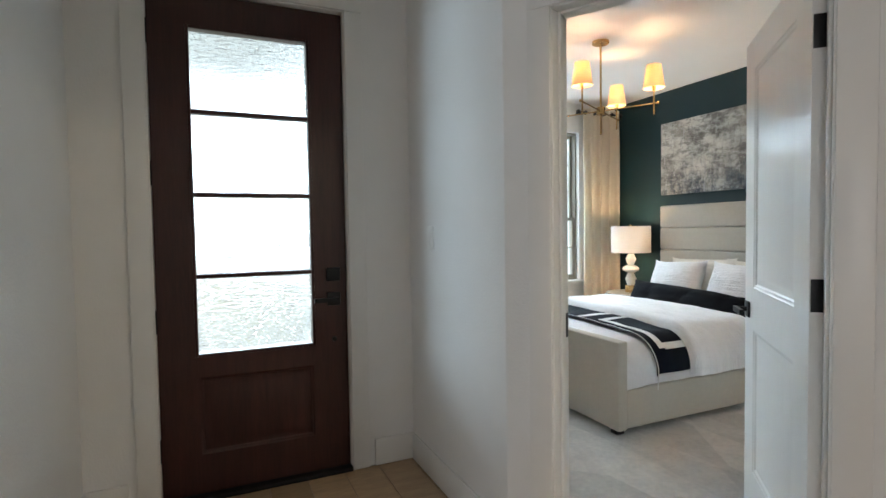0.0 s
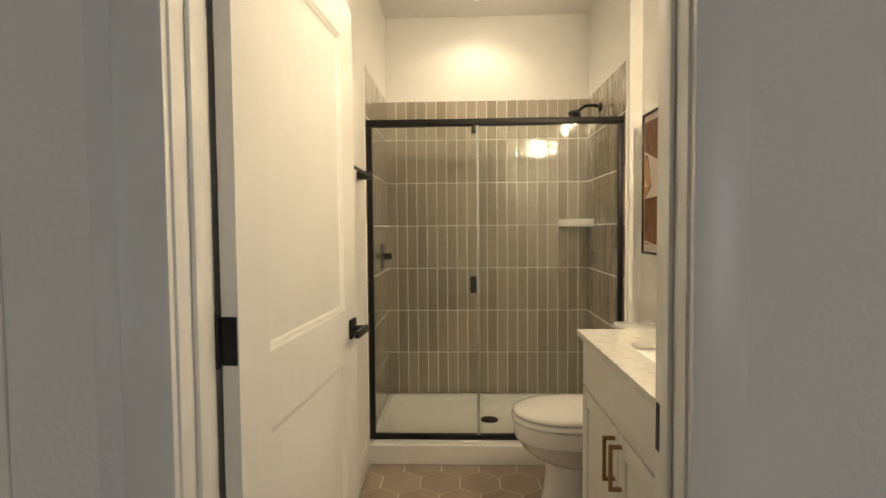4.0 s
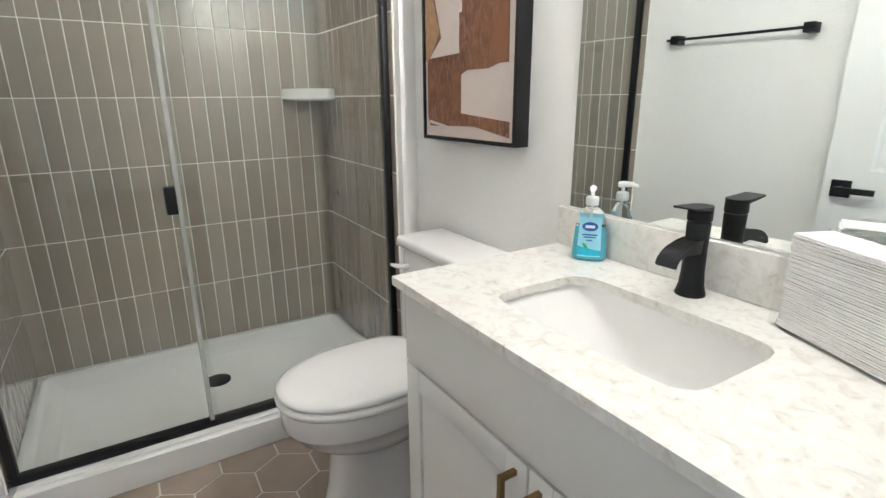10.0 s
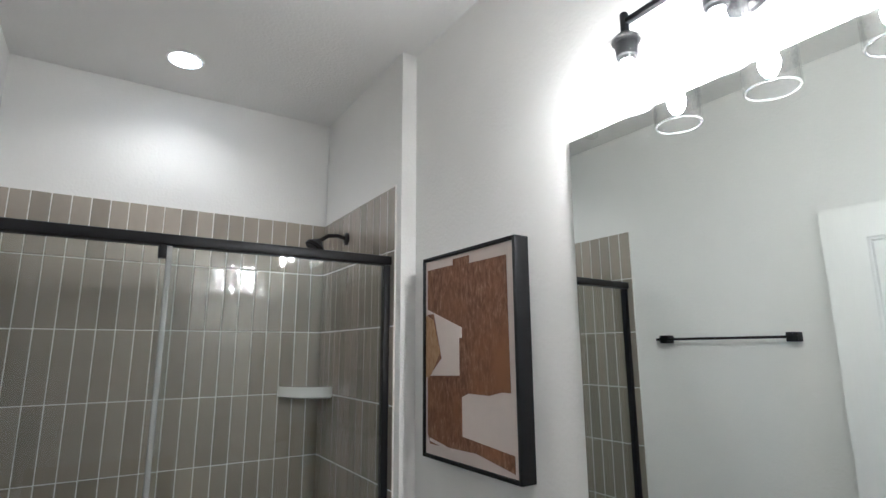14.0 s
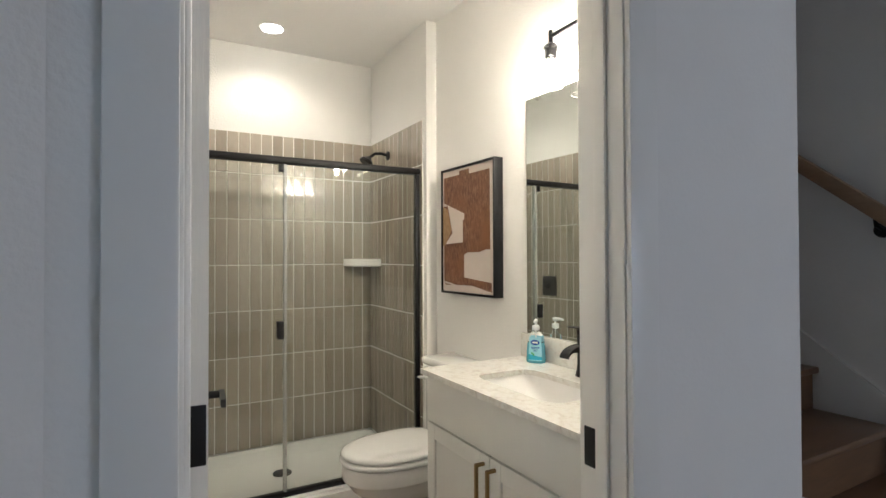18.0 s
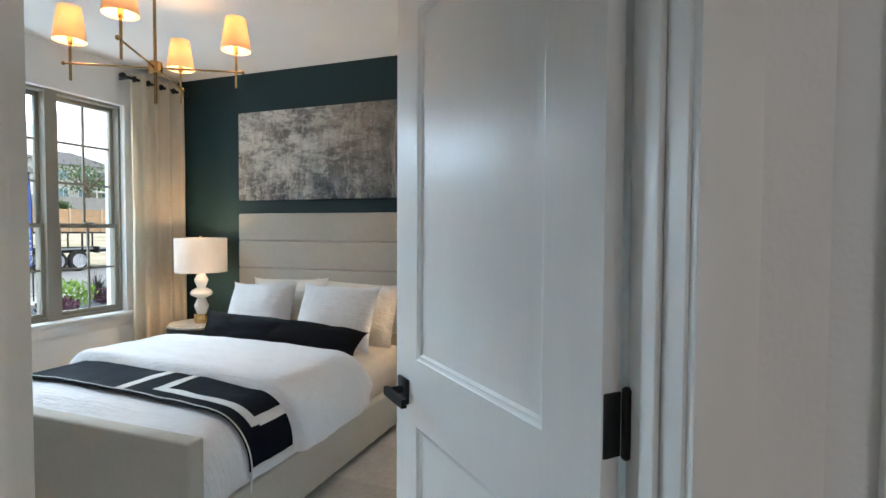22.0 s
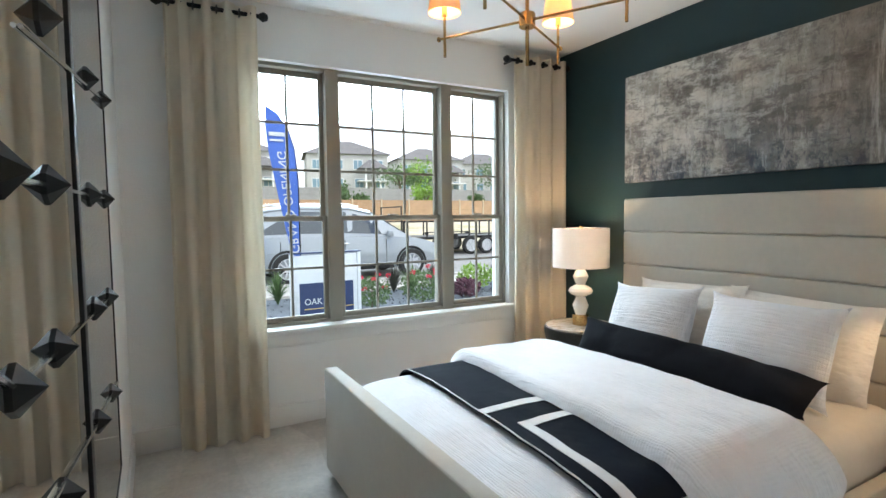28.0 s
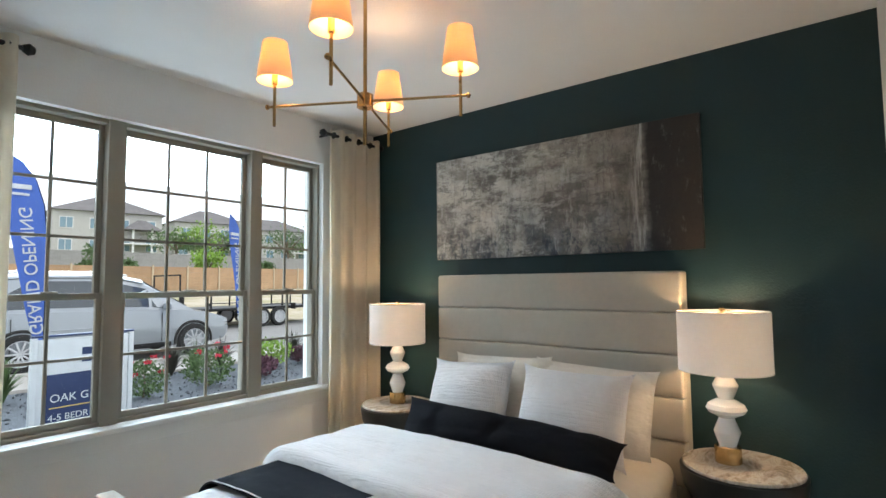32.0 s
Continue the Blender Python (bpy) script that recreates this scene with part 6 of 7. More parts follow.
for i, (x, y, s) in enumerate(((4.98, 9.6, 1.05), (4.05, 9.55, 0.95))):
    rose_bush(x, y, 20 + i, s)
DARKLEAF = leaf_mat("bronze_leaf", (0.055, 0.055, 0.042))
PLUM_GRASS, GREEN_GRASS = "dark bronze strap leaf grass in the gravel bed", "green strap leaf grass in the gravel bed"
for i, (x, y, mt, lab) in enumerate(((5.05, 10.95, DARKLEAF, PLUM_GRASS), (5.95, 11.0, DARKLEAF, PLUM_GRASS), (7.55, 11.1, DARKLEAF, PLUM_GRASS), (5.35, 10.75, GREEN, GREEN_GRASS), (2.82, 10.73, GREEN, GREEN_GRASS), (8.3, 10.9, DARKLEAF, PLUM_GRASS))):
    spiky(x, y, 40 + i, mt, lab, 0.42, 0.62)
for i, (x, y, mt, lab) in enumerate(((6.62, 10.45, LIME, "bright lime green shrub in the gravel bed"), (7.26, 10.35, PURPLE, "low plum leaved shrub in the gravel bed"), (5.92, 9.72, PURPLE, "low plum leaved shrub in the gravel bed"))):
    t = thing("shrub", lab, "shrub", pose(x, y, GZ))
    part("foliage", leaves_bm(random.Random(60 + i), 500, 0.36 if i == 0 else 0.26, 0.5 if i == 0 else 0.32, 0.045, 1.8), mt, t)
    part("stem", tube([(0, 0, -0.02), (0, 0, 0.25)], 0.012, 6), BARK, t)


def text(name, body, size, m, material, parent, label="", align="CENTER", extrude=0.0015):
    cu = bpy.data.curves.new(name, "FONT")
    cu.body, cu.size, cu.align_x, cu.align_y, cu.extrude = body, size, align, "CENTER", extrude
    tmp = bpy.data.objects.new(name, cu)
    scene.collection.objects.link(tmp)
    dg = bpy.context.evaluated_depsgraph_get()
    me = bpy.data.meshes.new_from_object(tmp.evaluated_get(dg))
    bpy.data.objects.remove(tmp)
    me.materials.clear()
    me.materials.append(material)
    ob = new(name, me)
    ob.parent = parent
    ob.matrix_local = m
    return tagged(ob, label)


NAVY, SIGNWHITE, GOLD = mat("navy_print", (0.012, 0.025, 0.085), 0.4), mat("sign_white", (0.50, 0.52, 0.54), 0.4), mat("gold_print", (0.55, 0.38, 0.12), 0.4)
FLAGBLUE = mat("flag_blue", (0.055, 0.12, 0.42), 0.75, var=0.06, scale=4)


def yard_sign():
    s = thing("yard_sign", "white and navy real estate sign standing in the gravel bed", "sign", pose(2.87, 8.0, GZ, 0, 0, 4))
    part("board", boxes((-0.40, 0, 0.02, 0.40, 0.03, 1.0), bevel=0.004), SIGNWHITE, s)
    part("navy_panel", boxes((-0.345, -0.004, 0.06, 0.345, 0.0, 0.665)), NAVY, s)
    part("gold_rule", boxes((-0.29, -0.007, 0.345, 0.345, -0.004, 0.355)), GOLD, s)
    f = pose(0, 0, 0, 90)
    text("letters", "OAK G", 0.105, Matrix.Translation((-0.29, -0.0065, 0.435)) @ f, SIGNWHITE, s, align="LEFT")
    text("letters", "4-5 BEDR", 0.085, Matrix.Translation((-0.30, -0.0065, 0.255)) @ f, SIGNWHITE, s, align="LEFT")
    for x0, x1, z0, z1 in ((-0.03, 0.09, 0.83, 0.90), (0.11, 0.16, 0.83, 0.90), (-0.03, 0.18, 0.76, 0.785)):
        part("emblem_bar", boxes((x0, -0.004, z0, x1, 0, z1)), NAVY, s)
    for x in (-0.425, 0.425):
        part("post", boxes((x - 0.024, -0.01, -0.05, x + 0.024, 0.04, 1.02), bevel=0.003), SIGNWHITE, s)
    part("cap_rail", boxes((-0.449, -0.012, 1.02, 0.449, 0.042, 1.04), bevel=0.003), NAVY, s)


yard_sign()


def feather_flag(x, y, yaw, k, label):
    """A feather banner: curved pole and sail, its lettering printed through and running up the sail."""
    t = thing("feather_flag", label, "flag", pose(x, y, GZ, 0, 0, yaw), "feather flags by the street")
    curve = [(0, 0), (0, 1.4), (0.0, 2.05), (0.05, 2.56), (0.15, 2.88), (0.30, 3.09), (0.48, 3.20)]
    part("pole", tube([(a, 0, b * k) for a, b in curve], [0.014, 0.012, 0.010, 0.008, 0.006, 0.005, 0.004], 8), BLACK, t)

    def edge(pts, z):
        for (a, za), (b, zb) in zip(pts, pts[1:]):
            if z <= zb:
                return a + (b - a) * (z - za) / (zb - za)
        return pts[-1][0]

    free = [(0.09, 0.78), (0.20, 1.2), (0.345, 1.9), (0.45, 2.5), (0.492, 2.95), (0.486, 3.2)]

    def f(u, v):
        z = 0.78 + 2.42 * v
        a, b = edge(curve, z), edge(free, z)
        return Vector((a + (b - a) * u, 0.012 * math.sin(u * 4 + v * 9) * u, (z - 0.03 * u * (1 - v) ** 3) * k))

    part("sail", thicken(grid_bm(8, 60, f), 0.002), FLAGBLUE, t, "blue printed fabric sail")
    m = Matrix.Translation((0.175, 0, 1.70 * k)) @ pose(0, 0, 0, 0, 6.5, 0) @ pose(0, 0, 0, 90) @ pose(0, 0, 0, 0, 0, 90)
    text("letters", "GRAND OPENING", 0.20, m, SIGNWHITE, t, extrude=0.016)
    part("emblem_bar", boxes((0.20, -0.016, 2.74 * k, 0.44, 0.016, 2.80 * k)), SIGNWHITE, t)
    part("emblem_bar", boxes((0.22, -0.016, 2.66 * k, 0.43, 0.016, 2.69 * k)), SIGNWHITE, t)


feather_flag(3.09, 10.2, 183, 1.0, "tall blue feather flag with white lettering seen from its back")
feather_flag(6.95, 12.0, 204, 0.92, "blue feather flag with white lettering beside the sidewalk")

CARPAINT = mat("silver_paint", (0.27, 0.295, 0.32), 0.3, 0.3, var=0.01, coat=0.7)
CARGLASS = mat("tinted_glass", (0.05, 0.06, 0.07), 0.04, var=0, coat=0.5)
RUBBER = mat("tyre_rubber", (0.02, 0.02, 0.02), 0.8)
ALLOY = mat("alloy", (0.55, 0.56, 0.58), 0.35, 0.3)


def wheel(parent, x, y, z, r, w=0.22, spokes=10):
    m = pose(x, y, z, 90)
    bm = lathe([(r * 0.68, -w / 2), (r * 0.93, -w / 2), (r, -w * 0.3), (r, w * 0.3), (r * 0.93, w / 2), (r * 0.68, w / 2)], 36, m)
    for face in [q for q in bm.faces if len(q.verts) > 4]:
        bm.faces.remove(face)
    ty = part("tyre", bm, RUBBER, parent)
    part("rim", lathe([(r * 0.66, -w * 0.3), (r * 0.69, w * 0.46), (r * 0.64, w * 0.47), (r * 0.60, w * 0.1), (r * 0.15, w * 0.15), (r * 0.14, w * 0.36), (0.0, w * 0.38)], 36, m), ALLOY, ty, "silver alloy rim")
    for k in range(spokes):
        a = 360 / spokes * k
        part("spoke", boxes((r * 0.1, -0.016, w * 0.3, r * 0.66, 0.016, w * 0.44), bevel=0.006, m=m @ pose(0, 0, 0, 0, 0, a)), ALLOY, ty)


def minivan(x, y):
    """Silver minivan, nose towards +x; stations run from tail to nose."""
    c = thing("minivan", "silver minivan parked along the street", "car", pose(x, y, GZ - 0.02))
    st = [(0.0, 0.45, 0.95, 0.80), (0.12, 0.32, 1.02, 0.92), (0.9, 0.26, 1.06, 0.98), (2.4, 0.24, 1.04, 0.99), (3.4, 0.24, 1.02, 0.99), (3.9, 0.25, 1.0, 0.98), (4.5, 0.26, 0.93, 0.95), (4.95, 0.30, 0.80, 0.86), (5.14, 0.42, 0.66, 0.70)]
    bm = bmesh.new()
    rings = []
    for sx, zb, zt, w in st:
        pts = [(-w * 0.96, zb), (-w, zb + 0.2), (-w, (zb + zt) / 2 + 0.05), (-w * 0.95, zt), (-w * 0.5, zt + 0.03), (w * 0.5, zt + 0.03), (w * 0.95, zt), (w, (zb + zt) / 2 + 0.05), (w, zb + 0.2), (w * 0.96, zb)]
        rings.append([bm.verts.new((sx, yy, zz)) for yy, zz in pts])
    for a, b in zip(rings, rings[1:]):
        for i in range(10):
            bm.faces.new((a[i], a[(i + 1) % 10], b[(i + 1) % 10], b[i]))
    bm.faces.new(rings[0]), bm.faces.new(rings[-1][::-1])
    part("body", bm, CARPAINT, c, smooth=50)
    up = [(0.06, 0.98, 0.84, 1.08, 0.7), (0.35, 1.04, 0.88, 1.62, 0.72), (1.2, 1.05, 0.9, 1.74, 0.76), (2.6, 1.04, 0.9, 1.74, 0.77), (3.2, 1.03, 0.9, 1.62, 0.74), (4.25, 0.97, 0.88, 1.0, 0.80)]
    bm = bmesh.new()
    rings = []
    for sx, zb, wb, zt, wt in up:
        rings.append([bm.verts.new((sx, yy, zz)) for yy, zz in ((-wb, zb), (-wt, zt - 0.07), (-wt * 0.85, zt), (wt * 0.85, zt), (wt, zt - 0.07), (wb, zb))])
    for a, b in zip(rings, rings[1:]):
        for i in range(5):
            bm.faces.new((a[i], a[i + 1], b[i + 1], b[i]))
    bm.faces.new(rings[0]), bm.faces.new(rings[-1][::-1])
    part("cabin", bm, CARPAINT, c, "painted cabin shell", smooth=40)

    def cabin(x, f):
        """Half width and height on the cabin's side at x, f of the way up."""
        for p, q in zip(up, up[1:]):
            if x <= q[0]:
                k = (x - p[0]) / (q[0] - p[0])
                zb, wb, zt, wt = (p[i] + (q[i] - p[i]) * k for i in (1, 2, 3, 4))
                return wb + (wt - wb) * f, zb + (zt - 0.07 - zb) * f
        return up[-1][2], up[-1][1]

    for sd in (-1, 1):
        for xa, xb, fa, fb in ((0.50, 1.38, 0.90, 0.93), (1.46, 2.40, 0.93, 0.93), (2.48, 3.28, 0.93, 0.90), (3.34, 3.78, 0.86, 0.45)):
            bm = bmesh.new()
            q = []
            for x, f in ((xa, 0.12), (xb, 0.12), (xb, fb), (xa, fa)):
                y, z = cabin(x, f)
                q.append(bm.verts.new((x, sd * (y + 0.006), z)))
            bm.faces.new(q)
            part("side_window", thicken(bm, 0.005), CARGLASS, c, "tinted side window")
    bm = bmesh.new()
    q = [bm.verts.new((x, y * w, z + 0.012)) for x, y, w, z in ((3.26, -1, 0.60, 1.605), (3.26, 1, 0.60, 1.605), (4.15, 1, 0.70, 1.055), (4.15, -1, 0.70, 1.055))]
    bm.faces.new(q)
    part("windscreen", thicken(bm, 0.006), CARGLASS, c, "raked windscreen")
    bm = bmesh.new()
    rings = [[bm.verts.new((sx, yy, zz)) for yy, zz in ((-wt * 1.01, zt - 0.06), (-wt * 0.86, zt + 0.012), (wt * 0.86, zt + 0.012), (wt * 1.01, zt - 0.06))] for sx, zb, wb, zt, wt in up[1:5]]
    for a, b in zip(rings, rings[1:]):
        for i in range(3):
            bm.faces.new((a[i], a[i + 1], b[i + 1], b[i]))
    part("roof", thicken(bm, 0.02), CARPAINT, c, smooth=50)
    for s in (-1, 1):
        part("roof_rail", tube([(0.7, s * 0.68, 1.76), (1.0, s * 0.68, 1.80), (2.6, s * 0.68, 1.80), (2.9, s * 0.68, 1.74)], 0.02), CHROME, c)
        part("mirror_housing", rounded_slab(3.55, s * 0.98 - 0.08, 1.02, 3.68, s * 0.98 + 0.1, 1.16, 0.03), CARPAINT, c)
        part("headlight", rounded_slab(4.72, s * 0.78 - 0.1, 0.66, 5.02, s * 0.78 + 0.04, 0.76, 0.02), CLEAR, c)
        part("sill", boxes((0.9, s * 0.985 - 0.02, 0.24, 3.7, s * 0.985 + 0.02, 0.34), bevel=0.01), BLACK, c)
        for dx in (0.98, 2.46, 3.50):
            part("door_seam", boxes((dx, s * 0.985 - 0.008, 0.36, dx + 0.010, s * 0.985 + 0.008, 0.95)), RUBBER, c)
        part("body_crease", tube([(0.3, s * 0.978, 0.70), (2.2, s * 0.988, 0.72), (4.4, s * 0.958, 0.70)], 0.008, 6), CARPAINT, c)
        for dx in (1.25, 2.35):
            part("door_handle", boxes((dx, s * 0.99 - 0.02, 0.86, dx + 0.2, s * 0.99 + 0.02, 0.89), bevel=0.006), CHROME, c)
        for sx in (1.13, 4.18):
            part("wheel_arch", tube([(sx + 0.395 * math.cos(a), s * 0.985, 0.345 + 0.395 * math.sin(a)) for a in [radians(-10 + 10 * i) for i in range(21)]], 0.028, 8), RUBBER, c)
            wheel(c, sx, s * 0.93, 0.345, 0.345)


minivan(2.47, 14.45)


def trailer(x, y):
    t = thing("utility_trailer", "flatbed tandem axle utility trailer with a railing on the street", "trailer", pose(x, y, GZ - 0.02))
    part("deck", boxes((-3.2, -1.1, 0.62, 2.6, 1.1, 0.72), bevel=0.01), BLACK, t)
    for s in (-1, 1):
        for sx in (-0.37, 0.37):
            wheel(t, sx, s * 1.25, 0.35, 0.35, 0.2, 6)
        part("fender", boxes((-1.0, s * 1.25 - 0.13, 0.80, 1.0, s * 1.25 + 0.13, 0.83), (-1.05, s * 1.25 - 0.13, 0.6, -1.0, s * 1.25 + 0.13, 0.83), (1.0, s * 1.25 - 0.13, 0.6, 1.05, s * 1.25 + 0.13, 0.83)), BLACK, t)
        part("rail", boxes((-3.2, s * 1.08 - 0.02, 1.28, 2.6, s * 1.08 + 0.02, 1.33)), BLACK, t)
        for k in range(7):
            part("stake", boxes((-3.18 + k * 0.95, s * 1.08 - 0.02, 0.72, -3.13 + k * 0.95, s * 1.08 + 0.02, 1.28)), BLACK, t)
    bm = boxes((-3.24, -1.0, 0.72, -3.20, -0.95, 1.9), (-3.24, 0.95, 0.72, -3.20, 1.0, 1.9), (-3.24, -1.0, 1.85, -3.20, 1.0, 1.9), (-3.24, -1.0, 1.3, -3.20, 1.0, 1.34))
    part("ramp_gate", bm, BLACK, t)


trailer(12.33, 20.4)

CEDAR = mat("cedar_boards", (0.42, 0.27, 0.16), 0.85, var=0.12, scale=5, rnd=0.12)
CEDARP = mat("pale_post", (0.52, 0.42, 0.30), 0.85, var=0.1, scale=5)
GREYF = mat("grey_boards", (0.31, 0.30, 0.29), 0.9, var=0.12, scale=4)
fence = thing("wooden_fence", "long cedar board fence across the rising bank", "fence")
gfence = thing("grey_fence", "weathered grey board fence below the houses", "fence")
pb = mesh_of("fence_panel", boxes(*[(0.03, -0.02, 0.02 + 0.19 * k, 2.38, 0.02, 0.20 + 0.19 * k) for k in range(9)]), CEDAR)
pp = mesh_of("fence_post", boxes((-0.05, -0.06, -0.1, 0.05, 0.06, 1.82)), CEDARP)
gb = mesh_of("grey_panel", boxes(*[(0.15 * k, -0.015, 0, 0.15 * k + 0.145, 0.015, 1.8) for k in range(16)]), GREYF)
for k in range(-8, 34):
    for nm, me, par, x, y in (("panel", pb, fence, 2.4 * k, 40.0), ("post", pp, fence, 2.4 * k, 39.95), ("panel", gb, gfence, 2.4 * k * 1.3, 53.0)):
        o = new(nm, me)
        o.parent, o.location = par, (x, y, ground_z(y) - 0.05)
        if par is gfence:
            o.scale = (1.3, 1, 1)

STUCCO, ROOF, HWIN, STONE = mat("pale_stucco", (0.50, 0.485, 0.455), 0.9, var=0.04, scale=1), mat("grey_shingle", (0.16, 0.15, 0.15), 0.9, var=0.15, scale=3), mat("house_glass", (0.20, 0.30, 0.36), 0.1, var=0.05), mat("house_trim", (0.75, 0.74, 0.72), 0.6)


def house(x, y, w, d, h, yaw, seed):
    rng = random.Random(seed)
    t = thing("house", "two storey pale stucco house with a grey hip roof", "house", pose(x, y, ground_z(y) - 0.3, 0, 0, yaw), "houses on the hill")
    part("wall", boxes((-w / 2, -d / 2, 0, w / 2, d / 2, h)), STUCCO, t)
    for ox, oy, ww, dd, z, rh in ((0, 0, w + 1.0, d + 1.0, h, 2.6), (w * 0.28, -d / 2 - 1.2, w * 0.36, 3.4, h * 0.62, 1.4)):
        bm = bmesh.new()
        e = [bm.verts.new((ox + a * ww / 2, oy + b * dd / 2, z)) for a, b in ((-1, -1), (1, -1), (1, 1), (-1, 1))]
        r = [bm.verts.new((ox + a * max(0.3, ww / 2 - dd / 2), oy, z + rh)) for a in (-1, 1)]
        bm.faces.new((e[0], e[1], r[1], r[0])), bm.faces.new((e[1], e[2], r[1])), bm.faces.new((e[2], e[3], r[0], r[1])), bm.faces.new((e[3], e[0], r[0])), bm.faces.new(e[::-1])
        part("roof", bm, ROOF, t)
    for px in (-0.09, 0.09):
        part("porch_post", boxes((w * 0.28 + px * w - 0.12, -d / 2 - 2.5, 0, w * 0.28 + px * w + 0.12, -d / 2 - 2.26, h * 0.62)), STONE, t)
    part("balcony", boxes((w * 0.1, -d / 2 - 2.6, h * 0.30, w * 0.46, -d / 2, h * 0.33)), STONE, t)
    for row, z in enumerate((h * 0.16, h * 0.62)):
        for k in range(4):
            wx = -w / 2 + w * (k + 0.5) / 4 + rng.uniform(-0.3, 0.3)
            win = part("window", boxes((wx - 0.75, -d / 2 - 0.06, z, wx + 0.75, -d / 2 + 0.02, z + 1.5)), STONE, t)
            part("pane", boxes((wx - 0.65, -d / 2 - 0.09, z + 0.1, wx - 0.04, -d / 2 - 0.055, z + 1.4)), HWIN, win)
            part("pane", boxes((wx + 0.04, -d / 2 - 0.09, z + 0.1, wx + 0.65, -d / 2 - 0.055, z + 1.4)), HWIN, win)


for i, (x, y, w, yaw) in enumerate(((28.6, 84, 12.4, -12), (10.8, 86, 13, 5), (45, 88, 12, -10), (60, 92, 13, -15), (76, 90, 12, -10), (95, 90, 14, -20), (-10, 88, 13, 0))):
    house(x, y, w, 10, 6.2, yaw, 80 + i)


def tree(x, y, h, r, seed, dense=900):
    rng = random.Random(seed)
    t = thing("tree", "leafy green tree on the bank", "tree", pose(x, y, ground_z(y) - 0.1), "trees on the bank")
    part("trunk", tube([(0, 0, 0), (0.05 * h * 0.3, 0, h * 0.3), (0, 0.03 * h, h * 0.6), (0.02 * h, 0, h * 0.85)], [0.05 * r + 0.05, 0.045 * r + 0.03, 0.03 * r + 0.02, 0.01], 8), BARK, t)
    for k in range(5):
        a = k * 1.26 + rng.uniform(-0.3, 0.3)
        part("limb", tube([(0, 0, h * 0.4), (r * 0.4 * math.cos(a), r * 0.4 * math.sin(a), h * 0.6), (r * 0.7 * math.cos(a), r * 0.7 * math.sin(a), h * 0.75)], [0.03 * r + 0.02, 0.02 * r + 0.01, 0.01], 6), BARK, t)
    bm = bmesh.new()
    for k in range(14):
        c = Vector((rng.uniform(-0.75, 0.75) * r, rng.uniform(-0.75, 0.75) * r, h * rng.uniform(0.45, 0.88)))
        for q in range(dense // 14):
            d = Vector((rng.gauss(0, 1), rng.gauss(0, 1), rng.gauss(0, 0.7))) * r * 0.22
            s = rng.uniform(0.10, 0.22) * (0.6 + r * 0.12)
            m = Matrix.Translation(c + d) @ pose(0, 0, 0, rng.uniform(0, 360), rng.uniform(0, 360), rng.uniform(0, 360))
            v = [bm.verts.new(m @ Vector(p)) for p in ((-s, 0, 0), (0, -s * 0.6, 0), (s, 0, 0.1 * s), (0, s * 0.6, 0))]
            bm.faces.new(v)
    part("crown", bm, GREEN if seed % 3 else LIME, t)


for i, (x, y, h, r) in enumerate(((27.5, 60, 4.6, 2.6), (31, 62, 5.0, 3.0), (34.5, 63, 4.6, 2.6), (44, 63, 5.4, 3.2), (22, 42.5, 3.3, 1.2), (27.5, 42.5, 2.3, 0.8), (14.5, 44, 2.9, 1.1), (49, 62, 5, 3), (58, 64, 6, 4), (70, 66, 7, 5), (90, 64, 7, 5), (54, 43, 3.2, 1.3), (16.2, 43, 2.2, 0.8))):
    tree(x, y, h, r, 101 + i)


# ---- tiles and planks ----
def glazed_tile(name, color):
    m = mat(name, color, 0.06, var=0.05, scale=9, coat=1.0, rnd=0.15)
    n, l = m.node_tree.nodes, m.node_tree.links
    geo, tx, bp = n.new("ShaderNodeNewGeometry"), n.new("ShaderNodeTexNoise"), n.new("ShaderNodeBump")
    tx.inputs["Scale"].default_value, tx.inputs["Detail"].default_value = 19, 1
    bp.inputs["Strength"].default_value, bp.inputs["Distance"].default_value = 1.0, 0.0075
    st = n.new("ShaderNodeMapping")
    st.inputs["Scale"].default_value = (1, 1, 0.6)
    l.new(geo.outputs["Position"], st.inputs[0]), l.new(st.outputs[0], tx.inputs[0]), l.new(tx.outputs[0], bp.inputs["Height"])
    n["Principled BSDF"].inputs["Coat Roughness"].default_value = 0.03
    soft = n.new("ShaderNodeBump")
    soft.inputs["Strength"].default_value, soft.inputs["Distance"].default_value = 0.6, 0.005
    l.new(tx.outputs[0], soft.inputs["Height"])
    l.new(soft.outputs[0], n["Principled BSDF"].inputs["Normal"])
    l.new(bp.outputs[0], n["Principled BSDF"].inputs["Coat Normal"])
    return m


TILE = glazed_tile("glazed_taupe_tile", (0.34, 0.30, 0.245))
GROUT = mat("wall_grout", (0.82, 0.80, 0.75), 0.8, var=0.04, scale=30)
ZS = [0.118 + 0.2967 * k for k in range(7)] + [2.165]


def tile_mesh(w, h):
    return mesh_of("tile", boxes((0.0021, -0.0075, 0.0021, w - 0.0021, 0, h - 0.0021), bevel=0.0016, segments=1), TILE, 40)


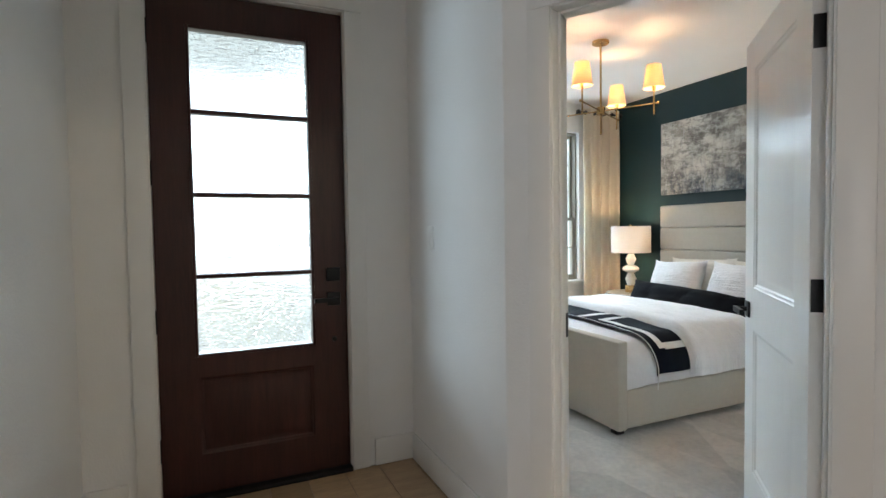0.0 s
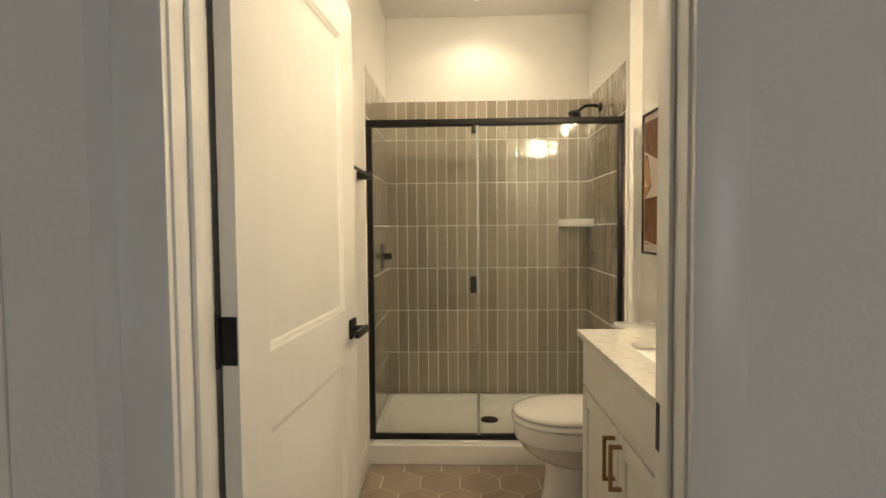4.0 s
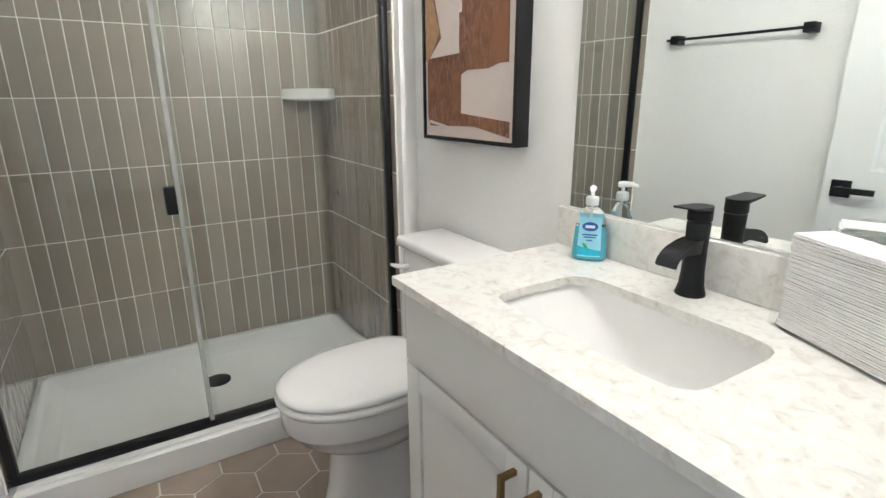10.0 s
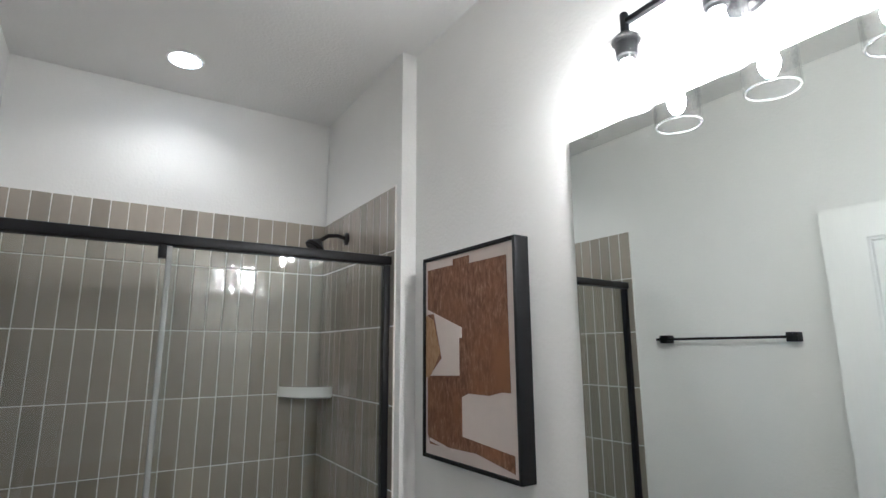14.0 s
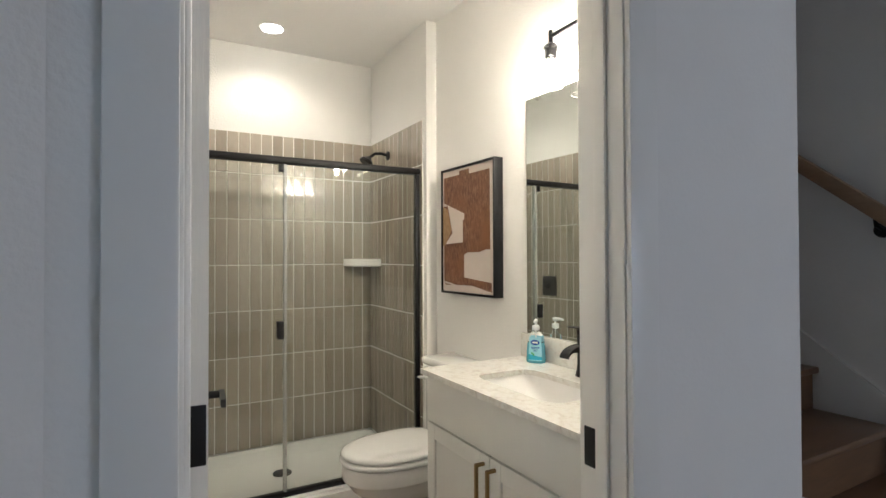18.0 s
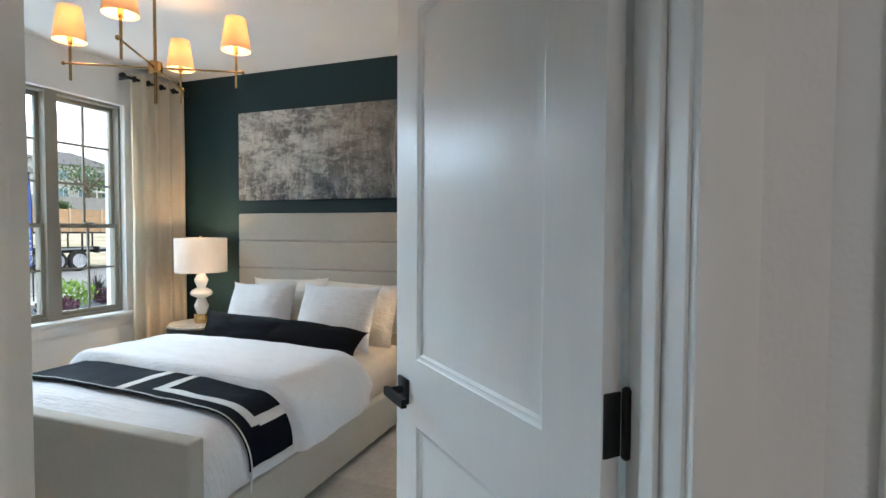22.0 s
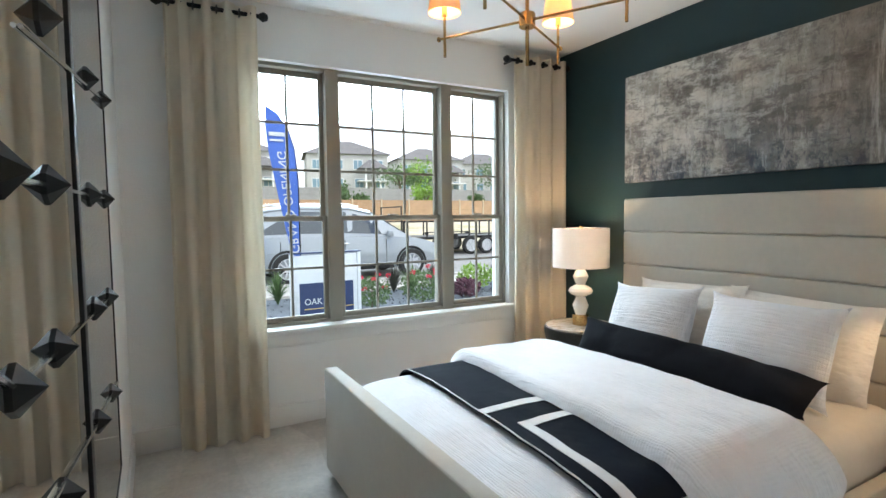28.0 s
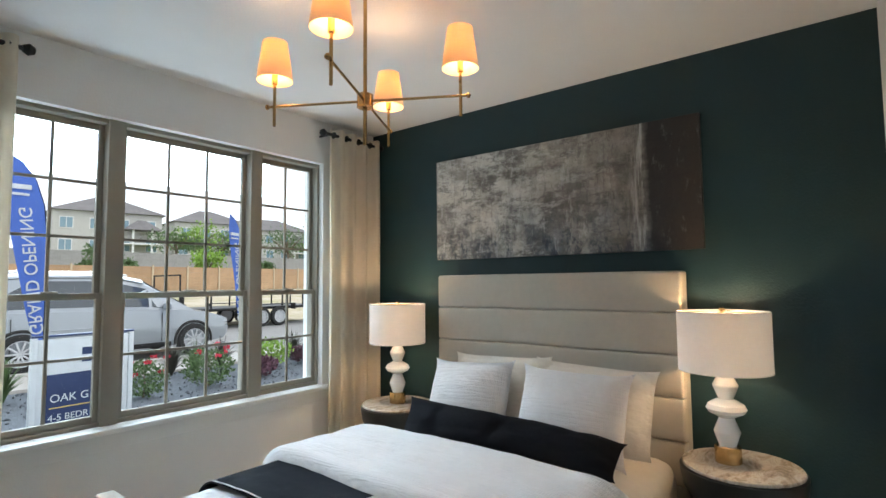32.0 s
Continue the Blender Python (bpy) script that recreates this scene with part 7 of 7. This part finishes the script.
def tiled_wall(name, length, pitch, m, label):
    """Stacked upright tiles; local x along the wall, -y out of it."""
    n = max(1, round(length / pitch))
    w = length / n
    g = structure(name, boxes((0, -0.0060, ZS[0], length, 0.0, ZS[-1])), GROUT, label, m)
    full, cut = tile_mesh(w, ZS[1] - ZS[0]), tile_mesh(w, ZS[-1] - ZS[-2])
    r = random.Random(n)
    for i in range(n):
        for a, b in zip(ZS, ZS[1:]):
            o = new("tile", cut if b == ZS[-1] else full)
            o.parent = g
            o.location = (i * w, -0.001 * r.random(), a)
            o.rotation_euler = (r.uniform(-0.003, 0.003), 0, r.uniform(-0.012, 0.012))


tiled_wall("shower_tile_back", 1.395, 0.0695, pose(3.9775, 0.8375, 0, 0, 0, -90), "glazed taupe upright wall tile with pale grout")
tiled_wall("shower_tile_south", 0.83, 0.0695, pose(3.97, -0.5575, 0, 0, 0, 180), "glazed taupe upright wall tile with pale grout")
tiled_wall("shower_tile_north", 0.83, 0.0695, pose(3.14, 0.8375, 0), "glazed taupe upright wall tile with pale grout")

HEX = mat("matte_taupe_hex", (0.33, 0.265, 0.21), 0.45, var=0.10, scale=7, bump=0.04, bscale=60, rnd=0.07)
bm = bmesh.new()
E_ = 0.1155
rad = E_ - 0.0042
top = [bm.verts.new((rad * math.cos(i * math.pi / 3), rad * math.sin(i * math.pi / 3), -0.001)) for i in range(6)]
mid = [bm.verts.new(((rad + 0.001) * math.cos(i * math.pi / 3), (rad + 0.001) * math.sin(i * math.pi / 3), -0.0025)) for i in range(6)]
bot = [bm.verts.new(((rad + 0.001) * math.cos(i * math.pi / 3), (rad + 0.001) * math.sin(i * math.pi / 3), -0.009)) for i in range(6)]
bm.faces.new(top)
for a, b in ((top, mid), (mid, bot)):
    for i in range(6):
        bm.faces.new((a[i], b[i], b[(i + 1) % 6], a[(i + 1) % 6]))
hexm = mesh_of("hex_tile", bm, HEX)
floor_ob = bpy.data.objects["bath_floor"]
for i in range(-10, 4):
    for j in range(-5, 6):
        x, y = 2.932 + 1.5 * E_ * i, 0.034 + 0.2 * j + (0.1 if i % 2 else 0)
        if 1.30 < x < 3.13 and -0.66 < y < 0.9:
            o = new("hex_tile", hexm)
            o.parent, o.location = floor_ob, (x, y, 0)

# hall planks, running towards the front door
hall = bpy.data.objects["floor"]
PW = 0.19
plank = {}
r = random.Random(11)
for i in range(-13, 7):
    x = 0.02 + PW * i
    y = -3.3 - r.uniform(0, 1.6)
    while y < 2.99:
        length = r.choice((1.2, 1.5, 1.9, 2.1))
        y0, y1 = max(y, -3.3), min(y + length, 2.995)
        y += length
        if y1 - y0 < 0.05 or x > 1.2 or (x > 0.44 and y1 > 2.0 and False):
            continue
        key = round(y1 - y0, 2)
        if key not in plank:
            plank[key] = mesh_of("plank", boxes((0.0008, 0.0008, -0.012, PW - 0.0008, key - 0.0008, 0.0), bevel=0.0015, segments=1), OAK, 40)
        o = new("plank", plank[key])
        o.parent, o.location = hall, (x, y0, 0)
